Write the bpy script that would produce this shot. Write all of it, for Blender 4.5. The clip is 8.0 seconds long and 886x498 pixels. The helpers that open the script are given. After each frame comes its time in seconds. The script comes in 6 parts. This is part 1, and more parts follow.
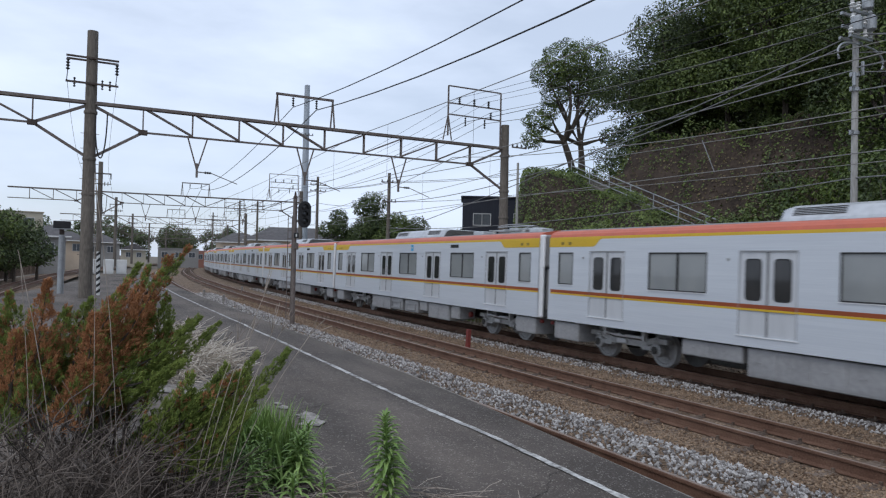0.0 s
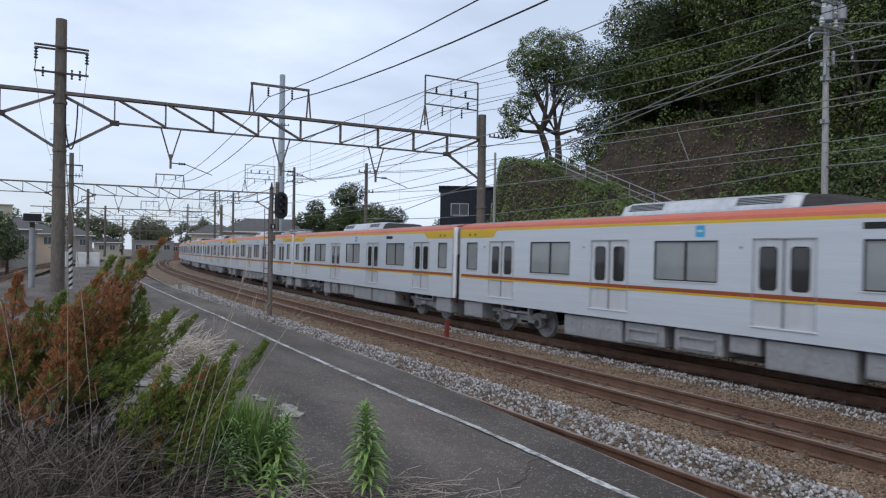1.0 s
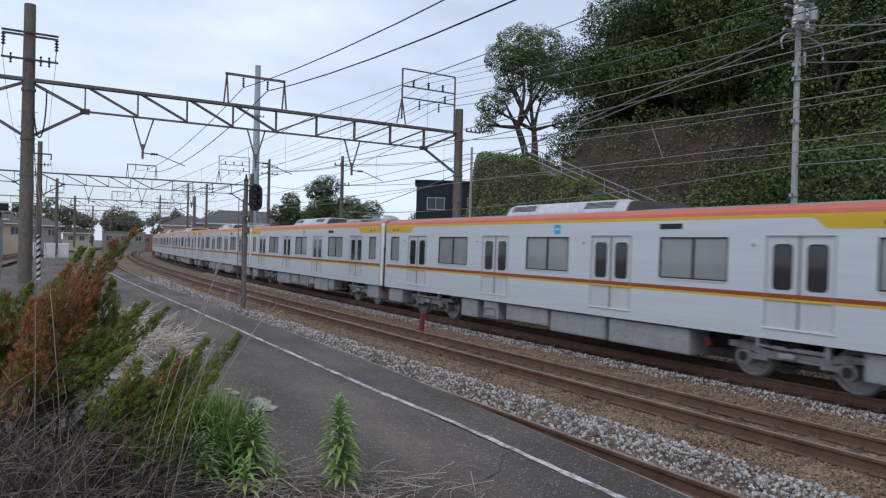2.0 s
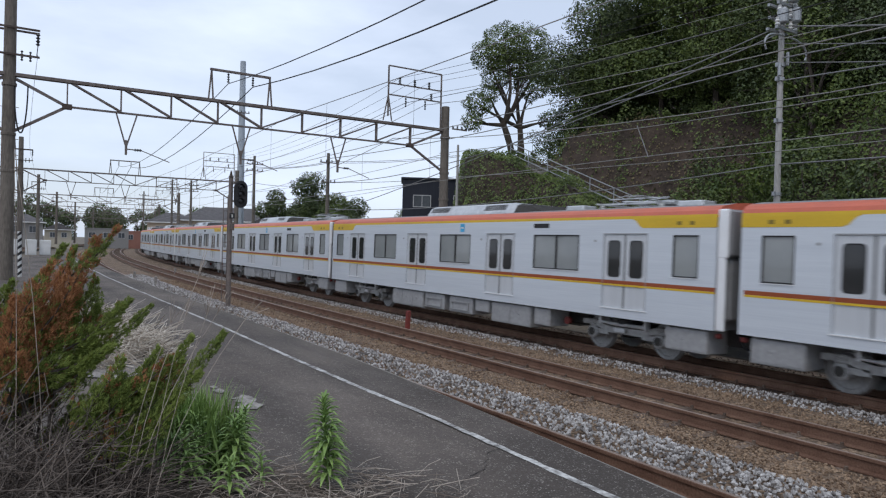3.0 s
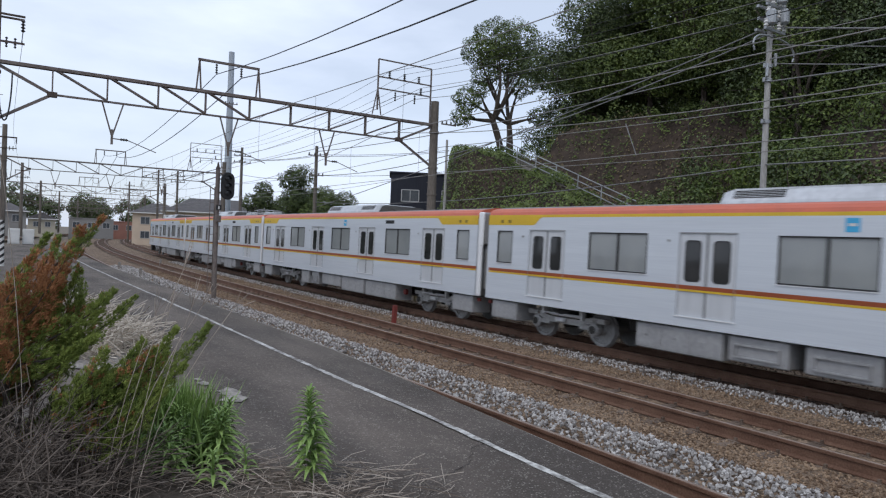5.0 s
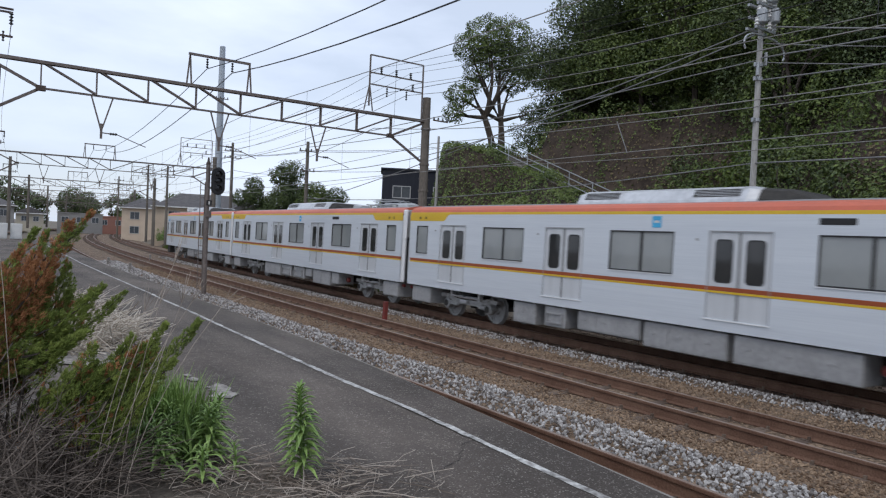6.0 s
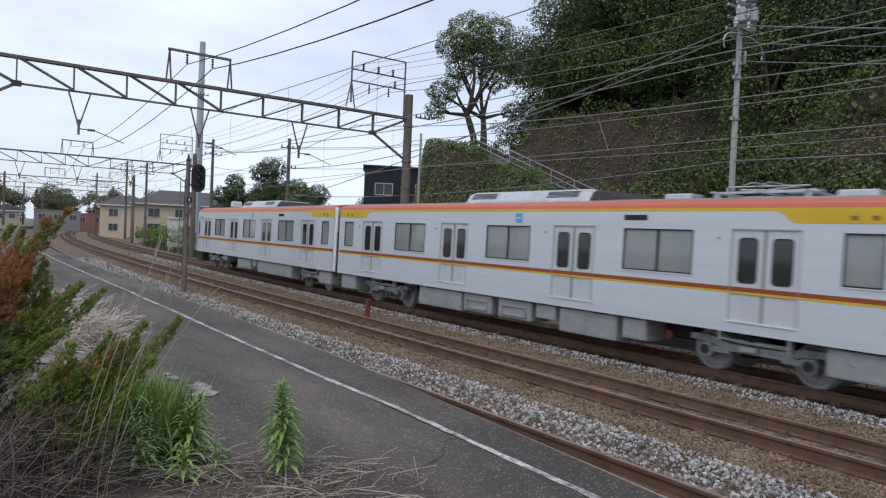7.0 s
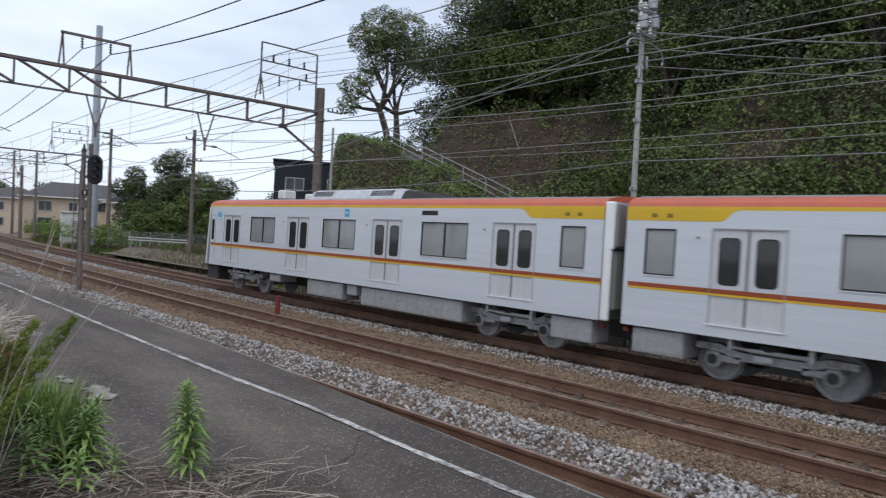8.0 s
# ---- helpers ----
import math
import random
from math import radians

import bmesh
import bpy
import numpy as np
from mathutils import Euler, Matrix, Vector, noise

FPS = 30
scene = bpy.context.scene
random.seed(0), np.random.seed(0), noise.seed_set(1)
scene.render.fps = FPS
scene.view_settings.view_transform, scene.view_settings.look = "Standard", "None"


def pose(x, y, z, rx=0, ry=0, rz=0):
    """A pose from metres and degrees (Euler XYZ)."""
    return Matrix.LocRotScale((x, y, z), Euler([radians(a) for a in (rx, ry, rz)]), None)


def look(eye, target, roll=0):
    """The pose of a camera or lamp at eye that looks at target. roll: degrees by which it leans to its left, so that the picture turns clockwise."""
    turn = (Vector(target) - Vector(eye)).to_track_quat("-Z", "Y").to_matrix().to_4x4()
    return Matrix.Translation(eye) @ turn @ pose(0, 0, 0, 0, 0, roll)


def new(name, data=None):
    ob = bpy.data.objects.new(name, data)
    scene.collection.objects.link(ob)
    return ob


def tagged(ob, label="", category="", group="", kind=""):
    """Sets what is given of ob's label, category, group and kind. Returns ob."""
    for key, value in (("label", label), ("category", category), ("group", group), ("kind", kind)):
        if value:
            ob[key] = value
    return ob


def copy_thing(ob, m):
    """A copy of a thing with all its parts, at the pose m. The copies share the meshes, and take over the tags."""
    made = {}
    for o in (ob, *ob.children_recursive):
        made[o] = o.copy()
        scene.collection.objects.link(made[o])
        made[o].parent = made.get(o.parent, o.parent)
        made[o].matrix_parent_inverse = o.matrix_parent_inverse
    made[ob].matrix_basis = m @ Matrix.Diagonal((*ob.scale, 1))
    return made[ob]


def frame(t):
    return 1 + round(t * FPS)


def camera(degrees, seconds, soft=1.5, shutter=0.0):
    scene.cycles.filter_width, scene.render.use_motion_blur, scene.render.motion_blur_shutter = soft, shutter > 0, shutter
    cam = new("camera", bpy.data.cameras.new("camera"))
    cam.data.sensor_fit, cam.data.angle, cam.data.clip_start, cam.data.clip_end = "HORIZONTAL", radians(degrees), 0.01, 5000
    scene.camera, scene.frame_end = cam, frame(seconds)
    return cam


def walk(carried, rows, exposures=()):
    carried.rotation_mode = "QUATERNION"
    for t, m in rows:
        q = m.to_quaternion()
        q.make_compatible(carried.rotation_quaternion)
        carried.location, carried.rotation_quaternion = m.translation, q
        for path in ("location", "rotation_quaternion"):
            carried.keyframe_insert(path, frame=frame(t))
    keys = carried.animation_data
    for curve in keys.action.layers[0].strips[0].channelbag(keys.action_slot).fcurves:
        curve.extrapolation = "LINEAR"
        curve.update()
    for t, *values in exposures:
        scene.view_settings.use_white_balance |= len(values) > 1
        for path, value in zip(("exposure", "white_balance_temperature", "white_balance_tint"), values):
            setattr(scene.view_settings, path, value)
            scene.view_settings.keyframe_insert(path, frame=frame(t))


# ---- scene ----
# camera: stands on the platform and pans; columns are seconds, tilt, lean, heading
EYE_Z = 2.32
cam = camera(65.5, 8.0, soft=1.2, shutter=0.2)
PAN = [
    (0.0, 91.489, -2.183, -28.292),
    (0.5, 91.095, -1.502, -29.009),
    (1.0, 90.732, -1.705, -30.112),
    (1.5, 90.459, -2.024, -31.209),
    (3.0, 90.156, -2.326, -33.294),
    (3.5, 89.959, -2.366, -33.479),
    (4.0, 89.960, -3.000, -34.012),
    (4.5, 89.886, -3.070, -34.192),
    (6.0, 89.548, -3.403, -35.073),
    (6.5, 89.417, -3.389, -35.773),
    (7.0, 89.403, -3.360, -36.533),
    (7.5, 89.368, -3.490, -37.911),
    (7.6, 89.385, -3.500, -38.650),
    (7.7, 89.420, -3.503, -39.670),
    (7.8, 89.445, -3.507, -40.920),
    (7.9, 89.480, -3.512, -42.360),
    (8.0, 89.518, -3.517, -43.798),
]
walk(cam, [(t, pose(0, 0, EYE_Z, a, b, c)) for t, a, b, c in PAN],
     [(0.0, 0.08, 6780, 11), (4.5, 0.15, 6900, 12), (7.0, 0.21, 7000, 12), (8.0, 0.25, 7070, 12)])

# ---- light: thin bright overcast with a weak veiled sun behind the camera ----
world = bpy.data.worlds.new("sky")
scene.world = world
world.use_nodes = True
wn = world.node_tree
wn.nodes.clear()
w_out = wn.nodes.new("ShaderNodeOutputWorld")
w_bg = wn.nodes.new("ShaderNodeBackground")
w_sky = wn.nodes.new("ShaderNodeTexSky")
w_sky.sky_type, w_sky.sun_disc = "NISHITA", False
w_sky.sun_elevation, w_sky.sun_rotation = radians(52), radians(235)
w_sky.air_density, w_sky.dust_density, w_sky.ozone_density = 1.0, 1.2, 1.5
w_co = wn.nodes.new("ShaderNodeTexCoord")
w_map = wn.nodes.new("ShaderNodeMapping")
w_map.inputs["Scale"].default_value = (1.0, 1.0, 3.2)
w_noise = wn.nodes.new("ShaderNodeTexNoise")
w_noise.inputs["Scale"].default_value = 2.1
w_noise.inputs["Detail"].default_value = 6.0
w_noise.inputs["Roughness"].default_value = 0.52
w_ramp = wn.nodes.new("ShaderNodeValToRGB")
w_ramp.color_ramp.elements[0].position, w_ramp.color_ramp.elements[0].color = 0.38, (0.6, 0.6, 0.6, 1)
w_ramp.color_ramp.elements[1].position, w_ramp.color_ramp.elements[1].color = 0.64, (1.0, 1.0, 1.0, 1)
w_mix = wn.nodes.new("ShaderNodeMix")
w_mix.data_type = "RGBA"
w_mix.inputs["B"].default_value = (7.6, 9.0, 11.4, 1)
wn.links.new(w_co.outputs["Generated"], w_map.inputs["Vector"])
wn.links.new(w_map.outputs["Vector"], w_noise.inputs["Vector"])
wn.links.new(w_noise.outputs["Fac"], w_ramp.inputs["Fac"])
wn.links.new(w_ramp.outputs["Color"], w_mix.inputs["Factor"])
wn.links.new(w_sky.outputs["Color"], w_mix.inputs["A"])
wn.links.new(w_mix.outputs["Result"], w_bg.inputs["Color"])
w_bg.inputs["Strength"].default_value = 0.1
wn.links.new(w_bg.outputs["Background"], w_out.inputs["Surface"])

sun = new("sun", bpy.data.lights.new("sun", "SUN"))
sun.data.energy, sun.data.angle, sun.data.color = 0.55, radians(14), (1.0, 0.96, 0.9)
sun.matrix_world = look((-30, -20, 46), (0, 0, 0))


# ---- materials ----
def material(name, base, other=None, rough=0.8, metal=0.0, scale=4.0, fine=40.0, bump=0.2, spread=0.5, island=0.0, per_object=0.0,
             stretch=(1, 1, 1), spec=0.4, transmission=0.0, emit=None):
    """Two scales of noise between two colours, with fine relief; optional change from piece to piece."""
    m = bpy.data.materials.new(name)
    m.use_nodes = True
    nt = m.node_tree
    bs = nt.nodes["Principled BSDF"]
    other = other or tuple(c * 0.72 for c in base)
    co = nt.nodes.new("ShaderNodeTexCoord")
    mp = nt.nodes.new("ShaderNodeMapping")
    mp.inputs["Scale"].default_value = stretch
    nt.links.new(co.outputs["Object"], mp.inputs["Vector"])
    n1, n2 = nt.nodes.new("ShaderNodeTexNoise"), nt.nodes.new("ShaderNodeTexNoise")
    n1.inputs["Scale"].default_value, n2.inputs["Scale"].default_value = scale, fine
    n1.inputs["Detail"].default_value, n2.inputs["Detail"].default_value = 5, 3
    for n in (n1, n2):
        nt.links.new(mp.outputs["Vector"], n.inputs["Vector"])
    add = nt.nodes.new("ShaderNodeMath")
    add.operation = "ADD"
    nt.links.new(n1.outputs["Fac"], add.inputs[0])
    nt.links.new(n2.outputs["Fac"], add.inputs[1])
    value = add.outputs[0]
    if island or per_object:
        src = nt.nodes.new("ShaderNodeNewGeometry" if island else "ShaderNodeObjectInfo")
        mul = nt.nodes.new("ShaderNodeMath")
        mul.operation = "MULTIPLY_ADD"
        mul.inputs[1].default_value = 2 * (island or per_object)
        mul.inputs[2].default_value = -(island or per_object)
        nt.links.new(src.outputs["Random Per Island" if island else "Random"], mul.inputs[0])
        plus = nt.nodes.new("ShaderNodeMath")
        plus.operation = "ADD"
        nt.links.new(value, plus.inputs[0])
        nt.links.new(mul.outputs[0], plus.inputs[1])
        value = plus.outputs[0]
    rg = nt.nodes.new("ShaderNodeMapRange")
    rg.inputs["From Min"].default_value, rg.inputs["From Max"].default_value = 1 - spread / 2, 1 + spread / 2
    nt.links.new(value, rg.inputs["Value"])
    mx = nt.nodes.new("ShaderNodeMix")
    mx.data_type = "RGBA"
    mx.inputs["A"].default_value, mx.inputs["B"].default_value = (*base, 1), (*other, 1)
    nt.links.new(rg.outputs["Result"], mx.inputs["Factor"])
    nt.links.new(mx.outputs["Result"], bs.inputs["Base Color"])
    bs.inputs["Roughness"].default_value, bs.inputs["Metallic"].default_value = rough, metal
    bs.inputs["Specular IOR Level"].default_value = spec
    bs.inputs["Transmission Weight"].default_value = transmission
    if bump:
        bp = nt.nodes.new("ShaderNodeBump")
        bp.inputs["Strength"].default_value, bp.inputs["Distance"].default_value = bump, 0.02
        nt.links.new(n2.outputs["Fac"], bp.inputs["Height"])
        nt.links.new(bp.outputs["Normal"], bs.inputs["Normal"])
    if emit:
        bs.inputs["Emission Color"].default_value, bs.inputs["Emission Strength"].default_value = (*emit[:3], 1), emit[3]
    return m


M = {
    "asphalt": material("asphalt", (0.073, 0.058, 0.048), (0.132, 0.11, 0.094), 0.9, scale=0.7, fine=60, bump=0.6, spread=0.6),
    "line": material("worn white paint", (0.6, 0.59, 0.56), (0.14, 0.13, 0.12), 0.8, scale=3.0, fine=22, bump=0.3, spread=0.45),
    "patch": material("pale worn concrete patch", (0.38, 0.35, 0.32), (0.13, 0.117, 0.105), 0.9, scale=9, fine=30),
    "concrete": material("weathered concrete", (0.3, 0.28, 0.25), (0.16, 0.145, 0.125), 0.9, scale=2, fine=30, bump=0.4),
    "pole": material("spun concrete pole", (0.2, 0.175, 0.148), (0.105, 0.09, 0.075), 0.9, scale=2, fine=25, stretch=(1, 1, 0.2)),
    "pale_pole": material("pale concrete pole", (0.46, 0.45, 0.43), (0.3, 0.29, 0.27), 0.85, scale=2, fine=25, stretch=(1, 1, 0.2)),
    "ballast": material("rusty ballast", (0.07, 0.043, 0.028), (0.25, 0.178, 0.12), 0.95, scale=1.6, fine=26, bump=1.0, spread=0.6),
    "stone_brown": material("rust stained ballast stones", (0.1, 0.06, 0.037), (0.36, 0.255, 0.17), 0.95, scale=1.5, fine=30, spread=0.9, island=0.45),
    "stone_grey": material("pale grey ballast stones", (0.12, 0.105, 0.097), (0.56, 0.54, 0.52), 0.92, scale=1.2, fine=30, spread=1.0, island=0.5),
    # these two darkened browns carry the shade below the train
    "ballast_shade": material("ballast with train shade in its colour", (0.028, 0.018, 0.013), (0.075, 0.045, 0.03), 0.95, scale=1.6, fine=26, bump=1.0, spread=0.6),
    "stone_shade": material("stones with train shade in their colour", (0.03, 0.019, 0.013), (0.1, 0.06, 0.04), 0.95, scale=1.5, fine=30, spread=0.9, island=0.45),
    "rail": material("rusty rail steel", (0.11, 0.054, 0.034), (0.19, 0.108, 0.072), 0.75, 0.1, scale=3, fine=40, bump=0.3),
    "rail_head": material("worn rail head", (0.25, 0.165, 0.12), (0.36, 0.28, 0.23), 0.45, 0.5, scale=3, fine=40, bump=0.1),
    "sleeper": material("weathered wooden sleeper", (0.09, 0.062, 0.046), (0.17, 0.125, 0.095), 0.9, scale=4, fine=30, per_object=0.3, stretch=(0.2, 1, 1)),
    "soil": material("dry soil", (0.1, 0.08, 0.06), (0.19, 0.16, 0.12), 0.95, scale=0.6, fine=12, bump=0.6),
    "slope_soil": material("dark slope earth", (0.022, 0.0155, 0.0115), (0.085, 0.061, 0.046), 0.97, scale=0.8, fine=7, bump=1.0, spread=0.7),
    "iron": material("weathered galvanised steel", (0.13, 0.105, 0.095), (0.24, 0.205, 0.185), 0.7, 0.35, scale=3, fine=30),
    "dark_iron": material("rusted dark steel", (0.06, 0.046, 0.04), (0.13, 0.1, 0.085), 0.75, 0.3, scale=3, fine=30),
    "zinc": material("pale galvanised steel", (0.42, 0.44, 0.45), (0.3, 0.31, 0.32), 0.5, 0.5, scale=3, fine=30),
    "pale_steel": material("pale blue grey painted steel", (0.42, 0.47, 0.52), (0.34, 0.38, 0.42), 0.7, 0.0, scale=2, fine=20),
    "wire": material("overhead wire", (0.028, 0.028, 0.03), (0.05, 0.05, 0.05), 0.6, 0.4, bump=0),
    "contact": material("drawn copper contact wire", (0.2, 0.195, 0.185), (0.3, 0.29, 0.27), 0.5, 0.3, bump=0),
    "pale_wire": material("grey sheathed cable", (0.15, 0.15, 0.15), (0.24, 0.24, 0.24), 0.6, bump=0),
    "porcelain": material("porcelain insulator", (0.03, 0.032, 0.034), (0.09, 0.09, 0.09), 0.3, bump=0),
    "white": material("white paint", (0.76, 0.76, 0.74), (0.6, 0.6, 0.58), 0.6, scale=2),
    "black": material("black paint", (0.012, 0.012, 0.013), (0.03, 0.03, 0.032), 0.5, scale=4),
    "lens": material("dark signal lens", (0.02, 0.022, 0.025), (0.03, 0.03, 0.03), 0.15, bump=0),
    "red": material("faded red paint", (0.24, 0.04, 0.03), (0.14, 0.035, 0.03), 0.7, scale=8),
    "bark": material("bark", (0.06, 0.048, 0.038), (0.12, 0.098, 0.08), 0.95, scale=6, fine=30, bump=0.9, stretch=(1, 1, 0.3)),
    "twig": material("dry grey twigs", (0.035, 0.026, 0.021), (0.19, 0.155, 0.13), 0.9, scale=6, fine=30, island=0.3),
    "straw": material("dry straw", (0.42, 0.36, 0.3), (0.17, 0.135, 0.11), 0.9, scale=3, fine=30, island=0.5),
    "bramble": material("bright bramble leaves", (0.06, 0.12, 0.02), (0.19, 0.27, 0.05), 0.6, scale=0.5, fine=1.6, bump=0, spread=0.7, island=0.2),
    "crack": material("dirt filled crack", (0.02, 0.017, 0.015), (0.04, 0.034, 0.03), 0.95),
    "pale_straw": material("bleached dead grass", (0.58, 0.52, 0.44), (0.34, 0.29, 0.23), 0.9, scale=3, fine=30, island=0.4),
    "litter": material("dark soil and leaf litter", (0.05, 0.04, 0.032), (0.12, 0.1, 0.08), 0.95, scale=3, fine=25, bump=0.8),
    "leaf_hill": material("broad leaves", (0.037, 0.063, 0.015), (0.155, 0.205, 0.05), 0.55, scale=0.35, fine=2.0, bump=0, spread=0.75, island=0.3),
    "leaf_dark": material("dark evergreen leaves", (0.028, 0.046, 0.016), (0.115, 0.155, 0.05), 0.55, scale=0.4, fine=2.0, bump=0, spread=0.7, island=0.3),
    "leaf_light": material("ivy and young leaves", (0.035, 0.07, 0.012), (0.125, 0.17, 0.03), 0.6, scale=0.5, fine=1.6, bump=0, spread=0.7, island=0.18),
    "leaf_dry": material("dry undergrowth", (0.1, 0.082, 0.045), (0.2, 0.16, 0.085), 0.9, scale=0.5, fine=3, bump=0, spread=0.8, island=0.4),
    "juniper": material("green juniper scales", (0.085, 0.13, 0.025), (0.27, 0.33, 0.075), 0.7, scale=3, fine=9, bump=0, spread=0.8, island=0.35),
    "juniper_dead": material("dead russet juniper scales", (0.23, 0.09, 0.037), (0.48, 0.228, 0.1), 0.85, scale=3, fine=9, bump=0, spread=0.8, island=0.4),
    "weed": material("fresh green weed leaves", (0.14, 0.235, 0.06), (0.28, 0.4, 0.12), 0.5, scale=4, fine=12, bump=0, spread=0.8, island=0.35),
    "weed_dark": material("blue green weed leaves", (0.11, 0.2, 0.07), (0.2, 0.31, 0.11), 0.55, scale=4, fine=12, bump=0, spread=0.8, island=0.35),
}



def roughen_asphalt(m):
    """Pale grit in the surface and long dark stains over the worn grey."""
    nt = m.node_tree
    bs = nt.nodes["Principled BSDF"]
    old = bs.inputs["Base Color"].links[0].from_socket
    co = nt.nodes.new("ShaderNodeTexCoord")
    grit = nt.nodes.new("ShaderNodeTexVoronoi")
    grit.inputs["Scale"].default_value = 55
    gr = nt.nodes.new("ShaderNodeMapRange")
    gr.inputs["From Min"].default_value, gr.inputs["From Max"].default_value = 0.2, 0.42
    gr.inputs["To Min"].default_value, gr.inputs["To Max"].default_value = 0.8, 0.0
    stain = nt.nodes.new("ShaderNodeTexNoise")
    stain.inputs["Scale"].default_value, stain.inputs["Detail"].default_value = 0.9, 7
    mp = nt.nodes.new("ShaderNodeMapping")
    mp.inputs["Scale"].default_value = (1.5, 0.45, 1)
    sr = nt.nodes.new("ShaderNodeMapRange")
    sr.inputs["From Min"].default_value, sr.inputs["From Max"].default_value = 0.36, 0.64
    sr.inputs["To Min"].default_value, sr.inputs["To Max"].default_value = 0.62, 1.28
    pick = nt.nodes.new("ShaderNodeTexNoise")
    pick.inputs["Scale"].default_value = 24
    cut = nt.nodes.new("ShaderNodeMapRange")
    cut.inputs["From Min"].default_value, cut.inputs["From Max"].default_value = 0.44, 0.62
    mul = nt.nodes.new("ShaderNodeMath")
    mul.operation = "MULTIPLY"
    tone = nt.nodes.new("ShaderNodeVectorMath")
    tone.operation = "SCALE"
    mix = nt.nodes.new("ShaderNodeMix")
    mix.data_type = "RGBA"
    mix.inputs["B"].default_value = (0.34, 0.31, 0.27, 1)
    for a, b in ((co.outputs["Object"], grit.inputs["Vector"]), (co.outputs["Object"], mp.inputs["Vector"]), (mp.outputs["Vector"], stain.inputs["Vector"]), (co.outputs["Object"], pick.inputs["Vector"]),
                 (grit.outputs["Distance"], gr.inputs["Value"]), (stain.outputs["Fac"], sr.inputs["Value"]), (pick.outputs["Fac"], cut.inputs["Value"]), (gr.outputs["Result"], mul.inputs[0]),
                 (cut.outputs["Result"], mul.inputs[1]), (old, tone.inputs[0]), (sr.outputs["Result"], tone.inputs["Scale"]), (tone.outputs["Vector"], mix.inputs["A"]), (mul.outputs[0], mix.inputs["Factor"]),
                 (mix.outputs["Result"], bs.inputs["Base Color"])):
        nt.links.new(a, b)


roughen_asphalt(M["asphalt"])


def pebble(m, scale):
    """Breaks a surface into stones: each cell takes a tone of its own and stands proud of its joints."""
    nt = m.node_tree
    bs = nt.nodes["Principled BSDF"]
    old = bs.inputs["Base Color"].links[0].from_socket
    co = nt.nodes.new("ShaderNodeTexCoord")
    vo = nt.nodes.new("ShaderNodeTexVoronoi")
    vo.inputs["Scale"].default_value = scale
    sep = nt.nodes.new("ShaderNodeSeparateColor")
    rg = nt.nodes.new("ShaderNodeMapRange")
    rg.inputs["To Min"].default_value, rg.inputs["To Max"].default_value = 0.45, 1.7
    tone = nt.nodes.new("ShaderNodeVectorMath")
    tone.operation = "SCALE"
    bp = nt.nodes.new("ShaderNodeBump")
    bp.invert = True
    bp.inputs["Strength"].default_value, bp.inputs["Distance"].default_value = 0.9, 0.03
    for a, b in ((co.outputs["Object"], vo.inputs["Vector"]), (vo.outputs["Color"], sep.inputs["Color"]), (sep.outputs["Red"], rg.inputs["Value"]), (old, tone.inputs[0]), (rg.outputs["Result"], tone.inputs["Scale"]),
                 (tone.outputs["Vector"], bs.inputs["Base Color"]), (vo.outputs["Distance"], bp.inputs["Height"]), (bp.outputs["Normal"], bs.inputs["Normal"])):
        nt.links.new(a, b)


pebble(M["ballast"], 21)
pebble(M["ballast_shade"], 21)

# ---- mesh helpers ----
def box(bm, c, size, turn=None, bevel=0.0):
    """A box about c; turn: a rotation matrix."""
    r = bmesh.ops.create_cube(bm, size=1.0)
    vs = r["verts"]
    m = Matrix.Translation(c) @ (turn.to_4x4() if turn else Matrix()) @ Matrix.Diagonal((*size, 1))
    bmesh.ops.transform(bm, matrix=m, verts=vs)
    if bevel:
        es = list({e for v in vs for e in v.link_edges})
        bmesh.ops.bevel(bm, geom=es, offset=bevel, segments=1, affect="EDGES", profile=0.5)
    return vs


def rod(bm, a, b, r0, r1=None, seg=8, caps=True):
    """A round bar from a to b, r0 thick there and r1 here."""
    a, b = Vector(a), Vector(b)
    d = b - a
    r1 = r0 if r1 is None else r1
    m = Matrix.Translation((a + b) / 2) @ d.to_track_quat("Z", "Y").to_matrix().to_4x4()
    return bmesh.ops.create_cone(bm, cap_ends=caps, segments=seg, radius1=r0, radius2=r1, depth=d.length, matrix=m)["verts"]


def bar(bm, a, b, w, h=None):
    """A square bar from a to b."""
    a, b = Vector(a), Vector(b)
    d = b - a
    return box(bm, (a + b) / 2, (w, h or w, d.length), d.to_track_quat("Z", "Y").to_matrix())


def disc_stack(bm, profile, m, seg=20):
    """A turned form: rings of (radius, height) about the axis of m."""
    rings = [[bm.verts.new(m @ Vector((r * math.cos(k * math.tau / seg), r * math.sin(k * math.tau / seg), z))) for k in range(seg)] for r, z in profile]
    for p, q in zip(rings, rings[1:]):
        for k in range(seg):
            bm.faces.new((p[k], p[(k + 1) % seg], q[(k + 1) % seg], q[k]))
    bm.faces.new(rings[0][::-1])
    bm.faces.new(rings[-1])


def sweep(bm, sections, closed=True, caps=True):
    """Joins rows of points, each a ring (closed) or a strip, into a skin."""
    rings = [[bm.verts.new(p) for p in s] for s in sections]
    n = len(rings[0])
    for p, q in zip(rings, rings[1:]):
        for k in range(n if closed else n - 1):
            bm.faces.new((p[k], p[(k + 1) % n], q[(k + 1) % n], q[k]))
    if caps and closed:
        bm.faces.new(rings[0][::-1])
        bm.faces.new(rings[-1])
    return rings


